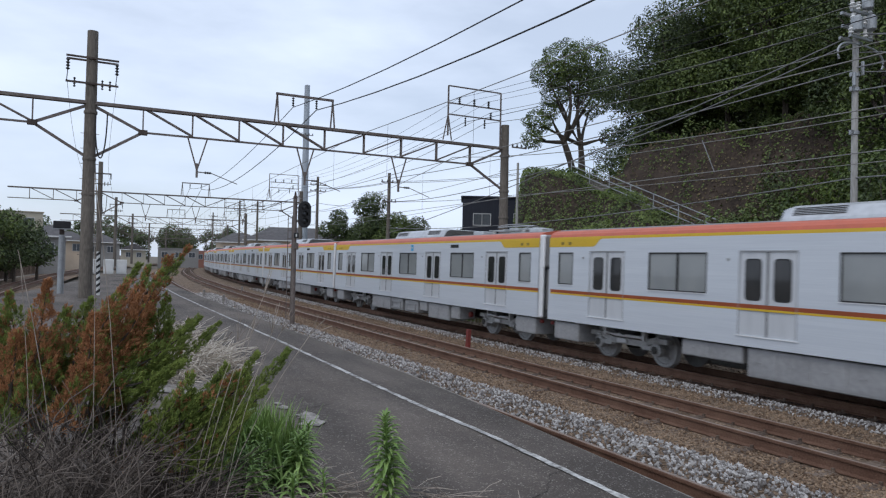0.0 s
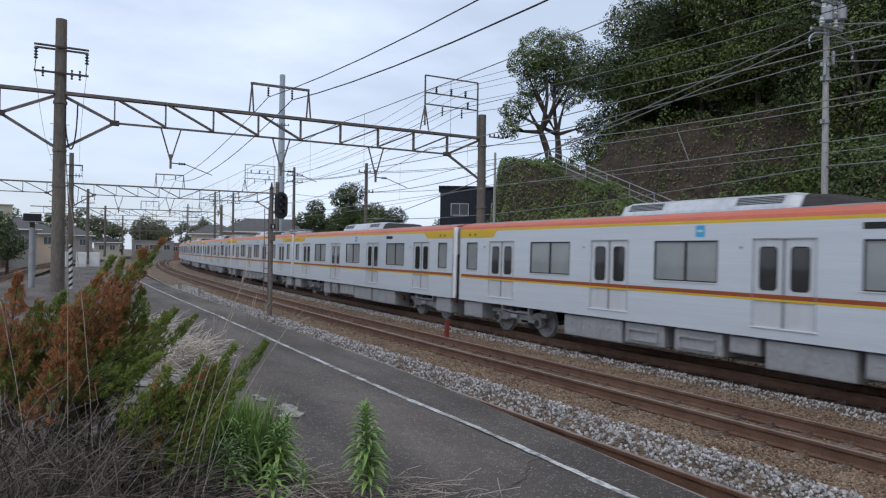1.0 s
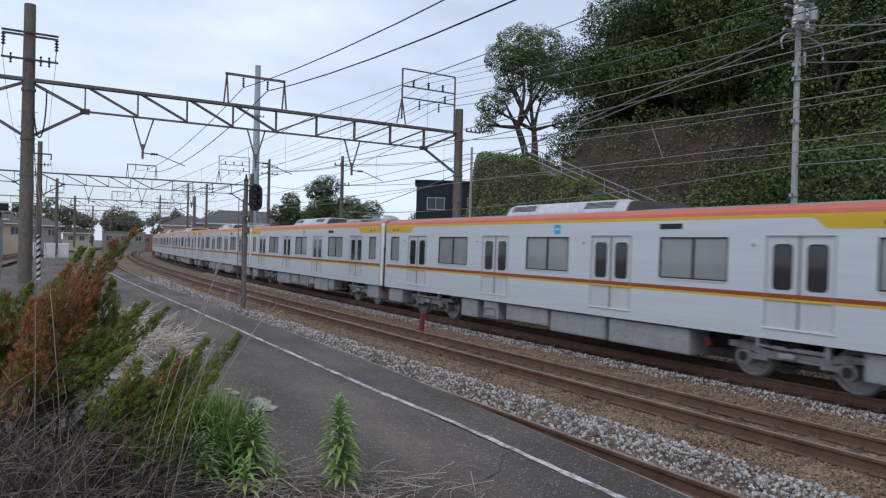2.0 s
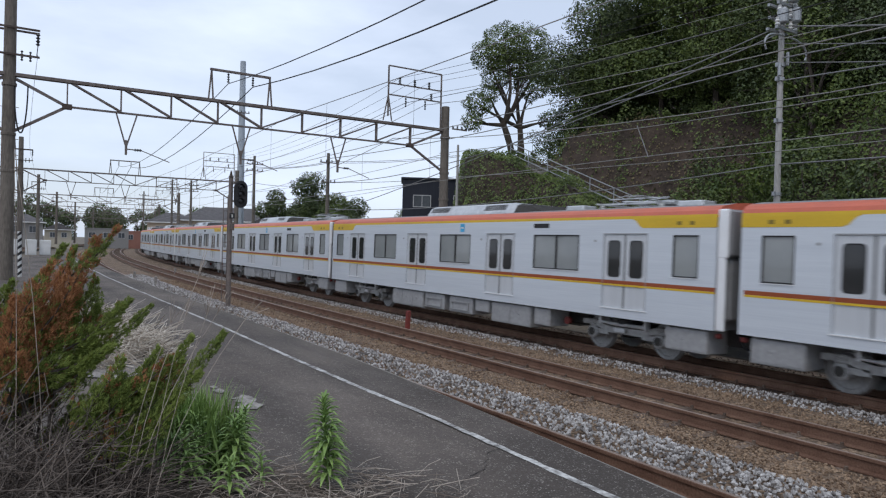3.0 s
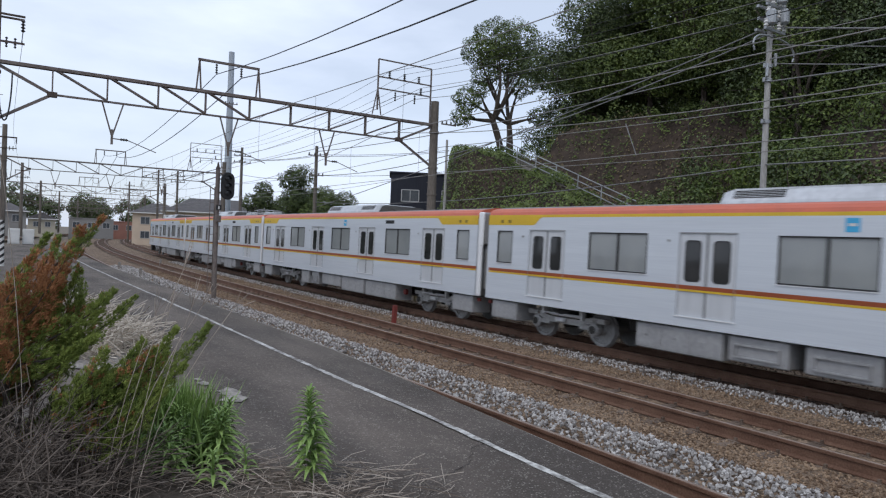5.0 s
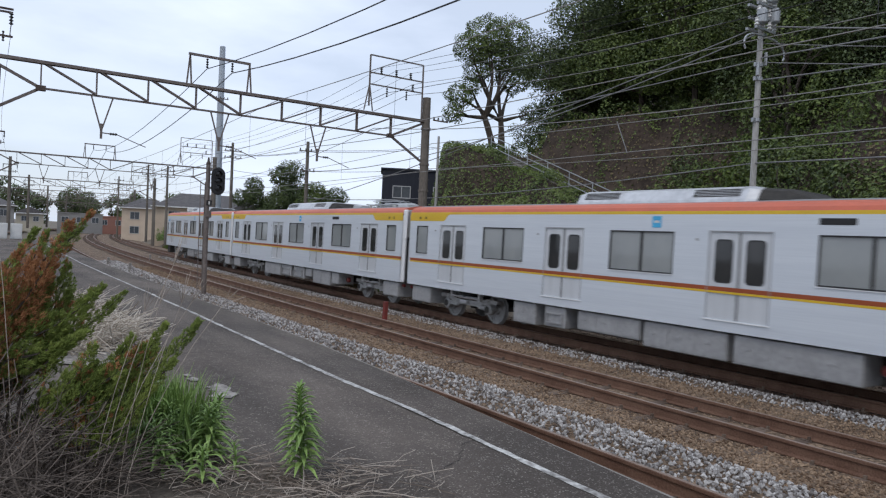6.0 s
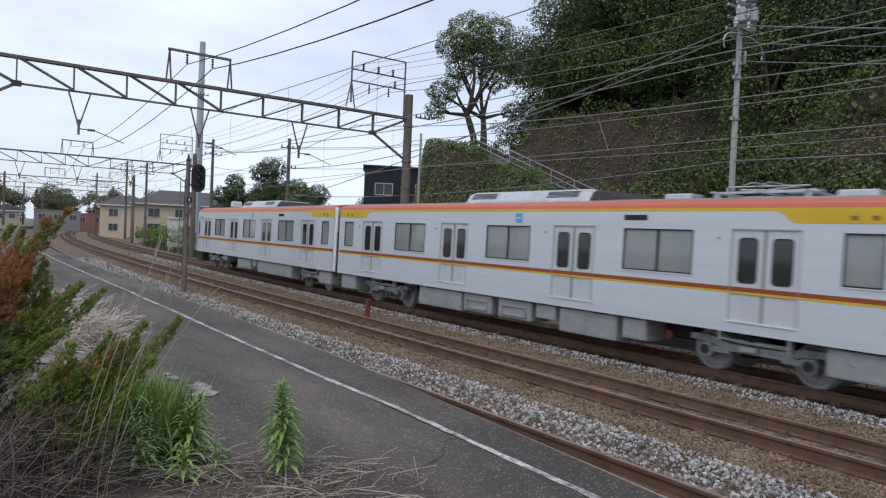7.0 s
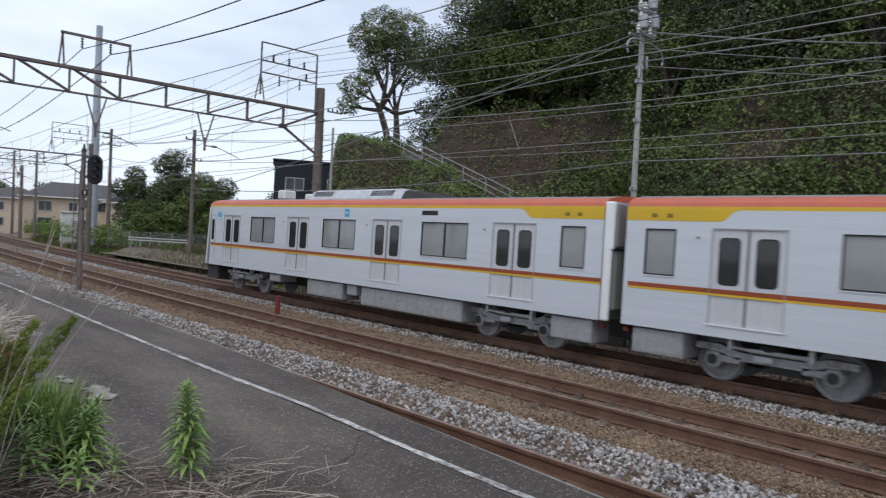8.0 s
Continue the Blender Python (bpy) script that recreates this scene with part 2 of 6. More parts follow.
def part(name, bm, mat, parent=None, label="", smooth=False):
    """Links a bmesh as one mesh object, under a parent if there is one."""
    bmesh.ops.recalc_face_normals(bm, faces=bm.faces)
    me = bpy.data.meshes.new(name)
    bm.to_mesh(me)
    bm.free()
    for mm in mat if isinstance(mat, (list, tuple)) else [mat]:
        me.materials.append(mm)
    if smooth:
        me.polygons.foreach_set("use_smooth", [True] * len(me.polygons))
    ob = new(name, me)
    ob.parent = parent
    return tagged(ob, label) if label else ob


def raw(name, verts, faces, mat, parent=None):
    me = bpy.data.meshes.new(name)
    me.from_pydata(verts, [], faces)
    me.materials.append(mat)
    ob = new(name, me)
    ob.parent = parent
    return ob


def thing(name, m, label, category, group="", kind=""):
    ob = new(name)
    ob.empty_display_size = 0.2
    ob.matrix_basis = m
    return tagged(ob, label, category, group, kind)


# ---- the line of the tracks: straight past the platform, then bending away towards the hill ----
BEND_FROM, BEND_R = 10.0, 850.0
NEAR_TRACK, MID_TRACK, TRAIN_TRACK = 5.72, 9.65, 13.9


def along(x, s):
    """The place at s metres along the line that passes the camera at x, and the heading there."""
    th = max(0.0, (s - BEND_FROM) / BEND_R)
    if s <= BEND_FROM:
        return x, s, 0.0
    cx = 9.2 + BEND_R * (1 - math.cos(th))
    cy = BEND_FROM + BEND_R * math.sin(th)
    return cx + (x - 9.2) * math.cos(th), cy - (x - 9.2) * math.sin(th), th


def at_line(x, s, z=0.0):
    px, py, _ = along(x, s)
    return Vector((px, py, z))
# ---- the setting ----
PLAT_Z = 0.85
BED_Z = -0.215


def edge(s):
    """The platform edge drifts a little away from the line of the rails."""
    s = max(s, 0)
    return 3.44 + 0.08 * min(s, 8) + 0.012 * min(max(s - 8, 0), 10)


def stations(a, b, step):
    n = max(1, round((b - a) / step))
    return [a + (b - a) * k / n for k in range(n + 1)]


def ground_sheet():
    bm = bmesh.new()
    xs = [-2500, -600, -150, -40, -10, 20, 50, 120, 300, 900, 2500]
    ys = [-2500, -600, -150, -40, 0, 40, 80, 120, 200, 400, 900, 2500]
    grid = [[bm.verts.new((x, y, -0.55)) for x in xs] for y in ys]
    for p, q in zip(grid, grid[1:]):
        for k in range(len(xs) - 1):
            bm.faces.new((p[k], p[k + 1], q[k + 1], q[k]))
    return tagged(part("ground", bm, M["soil"]), "dry brown soil beside the railway", "ground", kind="structure")


def strip(name, x0, x1, s0, s1, step, z, cols, mat, wobble=0.0):
    """A ribbon of ground that follows the tracks."""
    bm = bmesh.new()
    rows = []
    for s in stations(s0, s1, step):
        row = []
        for k in range(cols + 1):
            p = at_line(x0 + (x1 - x0) * k / cols, s, 0)
            p.z = (z(x0 + (x1 - x0) * k / cols) if callable(z) else z) + wobble * noise.noise(p * 0.8)
            row.append(p)
        rows.append(row)
    sweep(bm, rows, closed=False)
    return part(name, bm, mat)


def bed_height(x):
    """The ballast: full under the tracks, heaped a little between them, falling away at the far shoulder."""
    if x > 16.2:
        return BED_Z - min(0.2, (x - 16.2) * 0.13)
    for c in (NEAR_TRACK, MID_TRACK, TRAIN_TRACK):
        if abs(x - c) < 1.25:
            return BED_Z + 0.004
    return BED_Z + 0.02


def stones(name, x0, x1, s0, s1, count, size, mat, label, seed, heap=0.0):
    """Loose broken stones, each an uneven lump; heap raises the middle of the strip."""
    rng = random.Random(seed)
    verts, faces = [], []
    base = [(-1, 0, 0), (1, 0, 0), (0, -1, 0), (0, 1, 0), (0, 0, -1), (0, 0, 1)]
    tri = [(0, 2, 5), (2, 1, 5), (1, 3, 5), (3, 0, 5), (2, 0, 4), (1, 2, 4), (3, 1, 4), (0, 3, 4)]
    for _ in range(count):
        s = s0 + (s1 - s0) * rng.random() ** 1.9
        u = rng.random() + 0.07 * noise.noise(Vector((s * 0.9, x0, 0)))
        x = x0 + (x1 - x0) * u
        r = size * rng.uniform(0.55, 1.25) * (1 + max(0, s - 15) * 0.012)
        p = at_line(x, s, bed_height(x) + max(0.0, heap * 4 * u * (1 - u)) + min(0.0, heap) + r * rng.uniform(0.0, 0.6))
        q = Euler((rng.uniform(0, 6), rng.uniform(0, 6), rng.uniform(0, 6))).to_matrix()
        n = len(verts)
        for b in base:
            verts.append(p + q @ Vector((b[0] * r * rng.uniform(0.6, 1.2), b[1] * r * rng.uniform(0.6, 1.1), b[2] * r * rng.uniform(0.5, 0.9))))
        faces += [(a + n, b + n, c + n) for a, b, c in tri]
    return tagged(raw(name, verts, faces, mat), label, "ballast", kind="stuff")


RAIL = [(-0.072, -0.2), (0.072, -0.2), (0.072, -0.184), (0.014, -0.162), (0.009, -0.055), (0.036, -0.042), (0.036, -0.007),
        (0.028, 0.0), (-0.028, 0.0), (-0.036, -0.007), (-0.036, -0.042), (-0.009, -0.055), (-0.014, -0.162), (-0.072, -0.184)]


def track(name, centre, s0, s1, label):
    top = thing(name, pose(0, 0, 0), label, "railway track")
    for side in (-0.5335 - 0.032, 0.5335 + 0.032):
        bm = bmesh.new()
        rows = [[at_line(centre + side + x, s, z) for x, z in RAIL] for s in stations(s0, s1, 3.0)]
        sweep(bm, rows)
        for f in bm.faces:
            if all(v.co.z > -0.007 for v in f.verts):
                f.material_index = 1
        part("rail", bm, [M["rail"], M["rail_head"]], top, "rusty steel rail with a worn head")
    bm = bmesh.new()
    box(bm, (0, 0, -0.272), (2.1, 0.2, 0.14))
    for side in (-0.565, 0.565):
        box(bm, (side, 0, -0.2), (0.3, 0.16, 0.016))
        for k in (-0.09, 0.09):
            box(bm, (side + k, 0.04 if k > 0 else -0.04, -0.172), (0.045, 0.035, 0.05))
    me = bpy.data.meshes.new("sleeper")
    bm.to_mesh(me)
    bm.free()
    me.materials.append(M["sleeper"])
    rng = random.Random(round(centre * 10))
    far = bmesh.new()
    for k in range(int((s1 - max(s0, -8)) / 0.62)):
        s = max(s0, -8) + k * 0.62
        x, y, th = along(centre, s)
        if s < 52:
            ob = new("sleeper", me)
            ob.parent = top
            ob.matrix_basis = Matrix.Translation((x, y, rng.uniform(-0.012, 0.004))) @ Matrix.Rotation(-th + rng.uniform(-0.01, 0.01), 4, "Z")
        else:
            box(far, (x, y, -0.268), (2.1, 0.2, 0.14), Matrix.Rotation(-th, 3, "Z"))
    tagged(part("far_sleepers", far, M["sleeper"], top), kind="stuff")
    return top


def platform():
    """An old asphalt platform: a slab with concrete edge walls, narrowing towards its far end."""
    bm = bmesh.new()

    def left(s):
        return -2.55 if s < 22 else -2.55 + (s - 22) * 0.118

    rows = []
    for s in stations(-14, 58, 1.5):
        a, b = at_line(edge(s), s, 0), at_line(left(s), s, 0)
        rows.append([Vector((a.x, a.y, -0.55)), Vector((a.x, a.y, PLAT_Z - 0.03)), *[a.lerp(b, k / 10) + Vector((0, 0, PLAT_Z + 0.018 * noise.noise(a.lerp(b, k / 10) * 0.45) - (0.012 if k == 10 else 0))) for k in range(11)],
                     Vector((b.x, b.y, PLAT_Z - 0.02)), Vector((b.x, b.y, -0.55))])
    sweep(bm, rows)
    ob = tagged(part("platform", bm, M["asphalt"], smooth=False), "old dark asphalt platform with worn patches", "platform", kind="structure")
    bm = bmesh.new()
    sweep(bm, [[at_line(edge(s) + x, s, z) for x, z in ((0.003, -0.55), (0.06, -0.55), (0.06, PLAT_Z - 0.03), (0.03, PLAT_Z - 0.008), (0.003, PLAT_Z - 0.008))] for s in stations(-14, 58, 1.5)])
    tagged(part("platform_edge", bm, M["concrete"]), "weathered concrete edge of the platform", "platform edge", kind="structure")
    rng = random.Random(8)
    for pts in (((2.3, 3.35), (2.6, 3.6), (2.85, 3.72), (3.1, 4.0), (3.4, 4.12)), ((1.2, 5.6), (1.6, 5.9), (2.1, 6.7), (2.5, 6.9)), ((2.6, 9.0), (2.9, 10.2), (3.0, 11.6)), ((1.6, 7.8), (2.3, 8.3), (3.0, 8.4))):
        bm = bmesh.new()
        fine = []
        for (a, b), (c, d) in zip(pts, pts[1:]):
            for k in range(8):
                t = k / 8
                fine.append((a + (c - a) * t + rng.uniform(-0.012, 0.012), b + (d - b) * t + rng.uniform(-0.012, 0.012)))
        rows = []
        for x, y in fine:
            z = PLAT_Z + 0.018 * noise.noise(Vector((x, y, 0)) * 0.45) + 0.006
            w = rng.uniform(0.003, 0.008)
            rows.append([Vector((x - w * 0.6, y - w, z)), Vector((x + w * 0.6, y + w, z))])
        sweep(bm, rows, closed=False)
        tagged(part("asphalt_crack", bm, M["crack"]), "dark dirt filled crack in the asphalt", "crack", kind="structure")
    return ob


def painted_line():
    """The white safety line: a thin worn coat that follows the edge."""
    rng = random.Random(4)
    bm = bmesh.new()
    rows = []
    for s in stations(-6, 57, 0.12):
        a, b = at_line(3.175 + 0.015 * min(s, 16) + rng.uniform(-0.008, 0.008), s, PLAT_Z), at_line(3.238 + 0.015 * min(s, 16) + rng.uniform(-0.008, 0.008), s, PLAT_Z)
        ka, kb = (PLAT_Z + 0.018 * noise.noise(Vector((p.x, p.y, 0)) * 0.45) + 0.007 for p in (a, b))
        rows.append([Vector((a.x, a.y, ka)), Vector((b.x, b.y, kb))])
    sweep(bm, rows, closed=False)
    tagged(part("platform_line", bm, M["line"]), "worn white painted safety line along the platform", "painted line", kind="structure")


ground_sheet()
bed = strip("ballast_bed", 3.7, 18.0, -30, 260, 1.0, bed_height, 46, [M["ballast"], M["ballast_shade"]], 0.02)
# the train's shade is painted on the bed along its track
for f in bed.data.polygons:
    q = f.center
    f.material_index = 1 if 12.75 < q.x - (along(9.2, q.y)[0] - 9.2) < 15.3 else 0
tagged(bed, "rust stained ballast bed under the tracks", "ballast", kind="structure")
platform()
painted_line()
near_track = track("railway_track", NEAR_TRACK, -30, 260, "rusty railway track beside the platform edge")
mid_track = track("railway_track", MID_TRACK, -30, 260, "rusty empty railway track in brown ballast")
train_track = track("railway_track", TRAIN_TRACK, -60, 260, "rusty railway track carrying the silver train")
stones("ballast_stones", 4.0, 6.1, 1, 50, 3500, 0.028, M["stone_brown"], "brown ballast stones by the platform", 1)
stones("ballast_stones", 6.35, 7.95, 1, 50, 12500, 0.037, M["stone_grey"], "heap of pale grey ballast stones", 2, 0.07)
stones("ballast_stones", 7.75, 8.95, 1, 45, 15000, 0.026, M["stone_brown"], "rust brown ballast stones beside the empty track", 3)
stones("ballast_stones", 9.2, 10.1, 1, 45, 6000, 0.022, M["stone_brown"], "rust brown ballast stones inside the empty track", 6, -0.015)
stones("ballast_stones", 10.3, 12.2, 1, 45, 17000, 0.026, M["stone_brown"], "rust brown ballast stones between the tracks", 7)
stones("ballast_stones", 11.95, 12.85, 1, 60, 7500, 0.032, M["stone_grey"], "ridge of pale grey ballast stones", 4, 0.04)
# stones coloured darker in place of the shade under the cars
stones("ballast_stones", 12.85, 13.25, 1, 60, 2500, 0.026, M["stone_shade"], "ballast stones beside the train, shade put into their colour", 8)
stones("ballast_stones", 13.4, 16.4, 1, 60, 7000, 0.03, M["stone_shade"], "ballast stones under the train, shade put into their colour", 5)


# ---- the train ----
T = {
    "silver": material("brushed aluminium body", (0.57, 0.605, 0.645), (0.63, 0.665, 0.7), 0.36, 0.15, scale=0.8, fine=6, bump=0.02, stretch=(1, 0.15, 6)),
    "door": material("brushed steel door", (0.54, 0.555, 0.57), (0.62, 0.635, 0.65), 0.34, 0.2, scale=1.2, fine=8, bump=0.02, stretch=(1, 6, 0.2)),
    "orange": material("salmon orange roof band", (0.62, 0.15, 0.085), (0.5, 0.13, 0.08), 0.5, scale=1.5, fine=20, bump=0),
    "yellow": material("golden yellow band", (0.7, 0.45, 0.03), (0.62, 0.4, 0.03), 0.5, scale=1.5, fine=20, bump=0),
    "brown": material("red brown waist band", (0.33, 0.07, 0.018), (0.27, 0.06, 0.018), 0.5, scale=1.5, fine=20, bump=0),
    "roof": material("dusty grey roof", (0.3, 0.3, 0.3), (0.2, 0.2, 0.2), 0.8, scale=1, fine=8),
    "glass": material("tinted window glass", (0.25, 0.265, 0.265), (0.29, 0.305, 0.3), 0.06, scale=0.6, fine=2, bump=0, spec=0.6),
    "dark_glass": material("dark door glass", (0.022, 0.024, 0.025), (0.04, 0.04, 0.04), 0.05, scale=0.6, fine=2, bump=0, spec=0.5),
    "seal": material("grey rubber door edge", (0.16, 0.165, 0.17), (0.22, 0.22, 0.22), 0.6, bump=0),
    "rubber": material("black rubber", (0.015, 0.015, 0.016), (0.03, 0.03, 0.03), 0.7, bump=0),
    "gear": material("grey underfloor paint", (0.36, 0.36, 0.362), (0.27, 0.27, 0.272), 0.6, 0.05, scale=1.5, fine=10),
    "bogie": material("dusty grey bogie steel", (0.42, 0.42, 0.41), (0.24, 0.235, 0.23), 0.7, 0.1, scale=3, fine=14),
    "wheel": material("dull wheel steel", (0.36, 0.36, 0.355), (0.26, 0.255, 0.25), 0.6, 0.2, scale=3, fine=14),
    "dark": material("dark underfloor", (0.03, 0.029, 0.028), (0.06, 0.056, 0.05), 0.9),
    "unit": material("light aluminium cooler casing", (0.62, 0.63, 0.64), (0.48, 0.49, 0.5), 0.38, 0.5, scale=1, fine=8, bump=0.02),
    "bright": material("pale aluminium for sills and corner sheen", (0.86, 0.86, 0.86), (0.8, 0.8, 0.8), 0.35, 0.2, bump=0),
    "dull_red": material("dull red paint", (0.2, 0.025, 0.02), (0.13, 0.025, 0.02), 0.6, bump=0),
    "mark": material("dark olive lettering", (0.25, 0.17, 0.02), (0.2, 0.14, 0.02), 0.5, bump=0),
    "blue": material("blue sticker", (0.05, 0.42, 0.7), (0.05, 0.36, 0.62), 0.5, bump=0),
    "end_grey": material("dark grey car end paint", (0.24, 0.245, 0.25), (0.3, 0.3, 0.305), 0.6, bump=0),
    "tail_red": material("red tail lamp", (0.5, 0.02, 0.02), (0.4, 0.02, 0.02), 0.3, bump=0),
    "interior": material("pale car interior", (0.4, 0.4, 0.39), (0.3, 0.3, 0.29), 0.8, bump=0),
}
HALF = 9.72          # half the length of a car body
SIDE = 1.40          # half its width
Z_LOW, Z_TOP = 0.90, 3.24
DOOR_Y = (7.23, 2.41, -2.41, -7.23)
DOOR_W, DOOR_Z0, DOOR_Z1 = 0.65, 1.13, 2.88
WIN_Z0, WIN_Z1 = 1.95, 2.87


def side_wall(openings, y0, y1, sx):
    """A side panel with openings cut right through, 5 cm thick."""
    bm = bmesh.new()
    ys = sorted({y0, y1, *[o[0] for o in openings], *[o[1] for o in openings]})
    zs = sorted({Z_LOW, Z_TOP, *[o[2] for o in openings], *[o[3] for o in openings]})
    inside = SIDE - 0.05

    def is_open(y, z):
        return any(o[0] < y < o[1] and o[2] < z < o[3] for o in openings)

    for a, b in zip(ys, ys[1:]):
        for c, d in zip(zs, zs[1:]):
            if is_open((a + b) / 2, (c + d) / 2):
                continue
            for x in (SIDE, inside):
                bm.faces.new([bm.verts.new((sx * x, p, q)) for p, q in ((a, c), (b, c), (b, d), (a, d))])
    for a, b, c, d in openings:
        for p, q in (((a, c), (b, c)), ((b, c), (b, d)), ((b, d), (a, d)), ((a, d), (a, c))):
            bm.faces.new([bm.verts.new(v) for v in ((sx * SIDE, *p), (sx * SIDE, *q), (sx * inside, *q), (sx * inside, *p))])
    bmesh.ops.remove_doubles(bm, verts=bm.verts, dist=0.001)
    return bm


ROOF = [(SIDE, Z_TOP), (SIDE - 0.005, 3.31), (1.36, 3.39), (1.28, 3.46), (1.13, 3.51), (0.8, 3.57), (0.4, 3.6), (0, 3.61)]


def roof_skin(y0, y1):
    bm = bmesh.new()
    prof = ROOF + [(-x, z) for x, z in ROOF[-2::-1]]
    rings = sweep(bm, [[Vector((x, y, z)) for x, z in prof] for y in (y0, 0, y1)], closed=False)
    for f in bm.faces:
        z = f.calc_center_median().z
        f.material_index = 1 if z < 3.27 + 0.01 else 0 if z < 3.5 else 2
    for r in (rings[0], rings[-1]):
        bm.faces.new(r)
    return bm


def band(name, y0, y1, z0, z1, sx, mat, parent, lift=0.004):
    bm = bmesh.new()
    box(bm, (sx * (SIDE + lift / 2 + 0.001), (y0 + y1) / 2, (z0 + z1) / 2), (lift, y1 - y0, z1 - z0))
    return part(name, bm, mat, parent)


def rounded(bm, x, y0, y1, z0, z1, r, depth, n=4):
    """A flat plate in the plane of the side with rounded corners."""
    pts = []
    for cy, cz, a in ((y1 - r, z1 - r, 0), (y0 + r, z1 - r, 90), (y0 + r, z0 + r, 180), (y1 - r, z0 + r, 270)):
        for k in range(n + 1):
            t = radians(a + 90 * k / n)
            pts.append((cy + r * math.cos(t), cz + r * math.sin(t)))
    sweep(bm, [[Vector((x - depth / 2, p, q)) for p, q in pts], [Vector((x + depth / 2, p, q)) for p, q in pts]])


def door_pair(y, sx, parent):
    """Two sliding leaves set 25 mm into the side, each with a tall dark pane."""
    for k in (-1, 1):
        bm = bmesh.new()
        box(bm, (sx * (SIDE - 0.04), y + k * DOOR_W / 2, (DOOR_Z0 + DOOR_Z1) / 2), (0.03, DOOR_W - 0.006, DOOR_Z1 - DOOR_Z0 - 0.004))
        leaf = part("door", bm, T["door"], parent)
        bm = bmesh.new()
        rounded(bm, sx * (SIDE - 0.024), y + k * 0.34 - 0.2, y + k * 0.34 + 0.2, 1.86, 2.74, 0.09, 0.008)
        part("window_seal", bm, T["rubber"], leaf)
        bm = bmesh.new()
        rounded(bm, sx * (SIDE - 0.019), y + k * 0.34 - 0.175, y + k * 0.34 + 0.175, 1.89, 2.71, 0.075, 0.006)
        part("pane", bm, T["dark_glass"], leaf)
    bm = bmesh.new()
    box(bm, (sx * (SIDE - 0.022), y, (DOOR_Z0 + DOOR_Z1) / 2), (0.012, 0.05, DOOR_Z1 - DOOR_Z0 - 0.01))
    part("door_seal", bm, T["seal"], parent)
    bm = bmesh.new()
    box(bm, (sx * (SIDE + 0.012), y, DOOR_Z0 - 0.014), (0.03, 1.42, 0.022))
    part("door_sill", bm, T["bright"], parent)
    bm = bmesh.new()
    box(bm, (sx * (SIDE + 0.006), y, DOOR_Z1 + 0.02), (0.016, 1.36, 0.018))
    for k in (-0.67, 0.67):
        box(bm, (sx * (SIDE + 0.003), y + k, (DOOR_Z0 + DOOR_Z1) / 2), (0.008, 0.016, DOOR_Z1 - DOOR_Z0))
    part("door_frame", bm, T["gear"], parent)


def window(y0, y1, sx, parent, split):
    bm = bmesh.new()
    for a, b, c, d in ((y0, y1, WIN_Z0, WIN_Z0 + 0.03), (y0, y1, WIN_Z1 - 0.03, WIN_Z1), (y0, y0 + 0.025, WIN_Z0, WIN_Z1), (y1 - 0.025, y1, WIN_Z0, WIN_Z1)):
        box(bm, (sx * (SIDE - 0.012), (a + b) / 2, (c + d) / 2), (0.03, b - a, d - c))
    if split:
        box(bm, (sx * (SIDE - 0.016), (y0 + y1) / 2 - 0.02, (WIN_Z0 + WIN_Z1) / 2), (0.03, 0.05, WIN_Z1 - WIN_Z0 - 0.02))
    frame_ob = part("window", bm, T["rubber"], parent)
    bm = bmesh.new()
    box(bm, (sx * (SIDE - 0.034), (y0 + y1) / 2, (WIN_Z0 + WIN_Z1) / 2), (0.012, y1 - y0 - 0.02, WIN_Z1 - WIN_Z0 - 0.02))
    part("pane", bm, T["glass"], frame_ob)
    bm = bmesh.new()
    box(bm, (sx * (SIDE + 0.01), (y0 + y1) / 2, WIN_Z0 - 0.008), (0.024, y1 - y0 + 0.03, 0.014))
    part("window_sill", bm, T["bright"], frame_ob)


WHEEL_R = 0.43


def wheelset(parent, y):
    """Two tyred wheels on their axle, with spoke holes that show the turning."""
    bm = bmesh.new()
    for sx in (-1, 1):
        m = Matrix.Translation((sx * 0.565, 0, 0)) @ Matrix.Rotation(sx * math.pi / 2, 4, "Y")
        disc_stack(bm, [(0.458, -0.06), (0.458, -0.035), (WHEEL_R, -0.028), (WHEEL_R, 0.06), (0.36, 0.062), (0.34, 0.03), (0.15, 0.02), (0.12, 0.075), (0.04, 0.08)], m, 28)
        for k in range(3):
            a = k * math.tau / 3
            box(bm, (sx * 0.595, 0.25 * math.cos(a), 0.25 * math.sin(a)), (0.012, 0.06, 0.06), Matrix.Rotation(a, 3, "X"))
    rod(bm, (-0.75, 0, 0), (0.75, 0, 0), 0.07, seg=12)
    ob = part("wheelset", bm, T["wheel"], parent)
    ob.location = (0, y, WHEEL_R)
    return ob


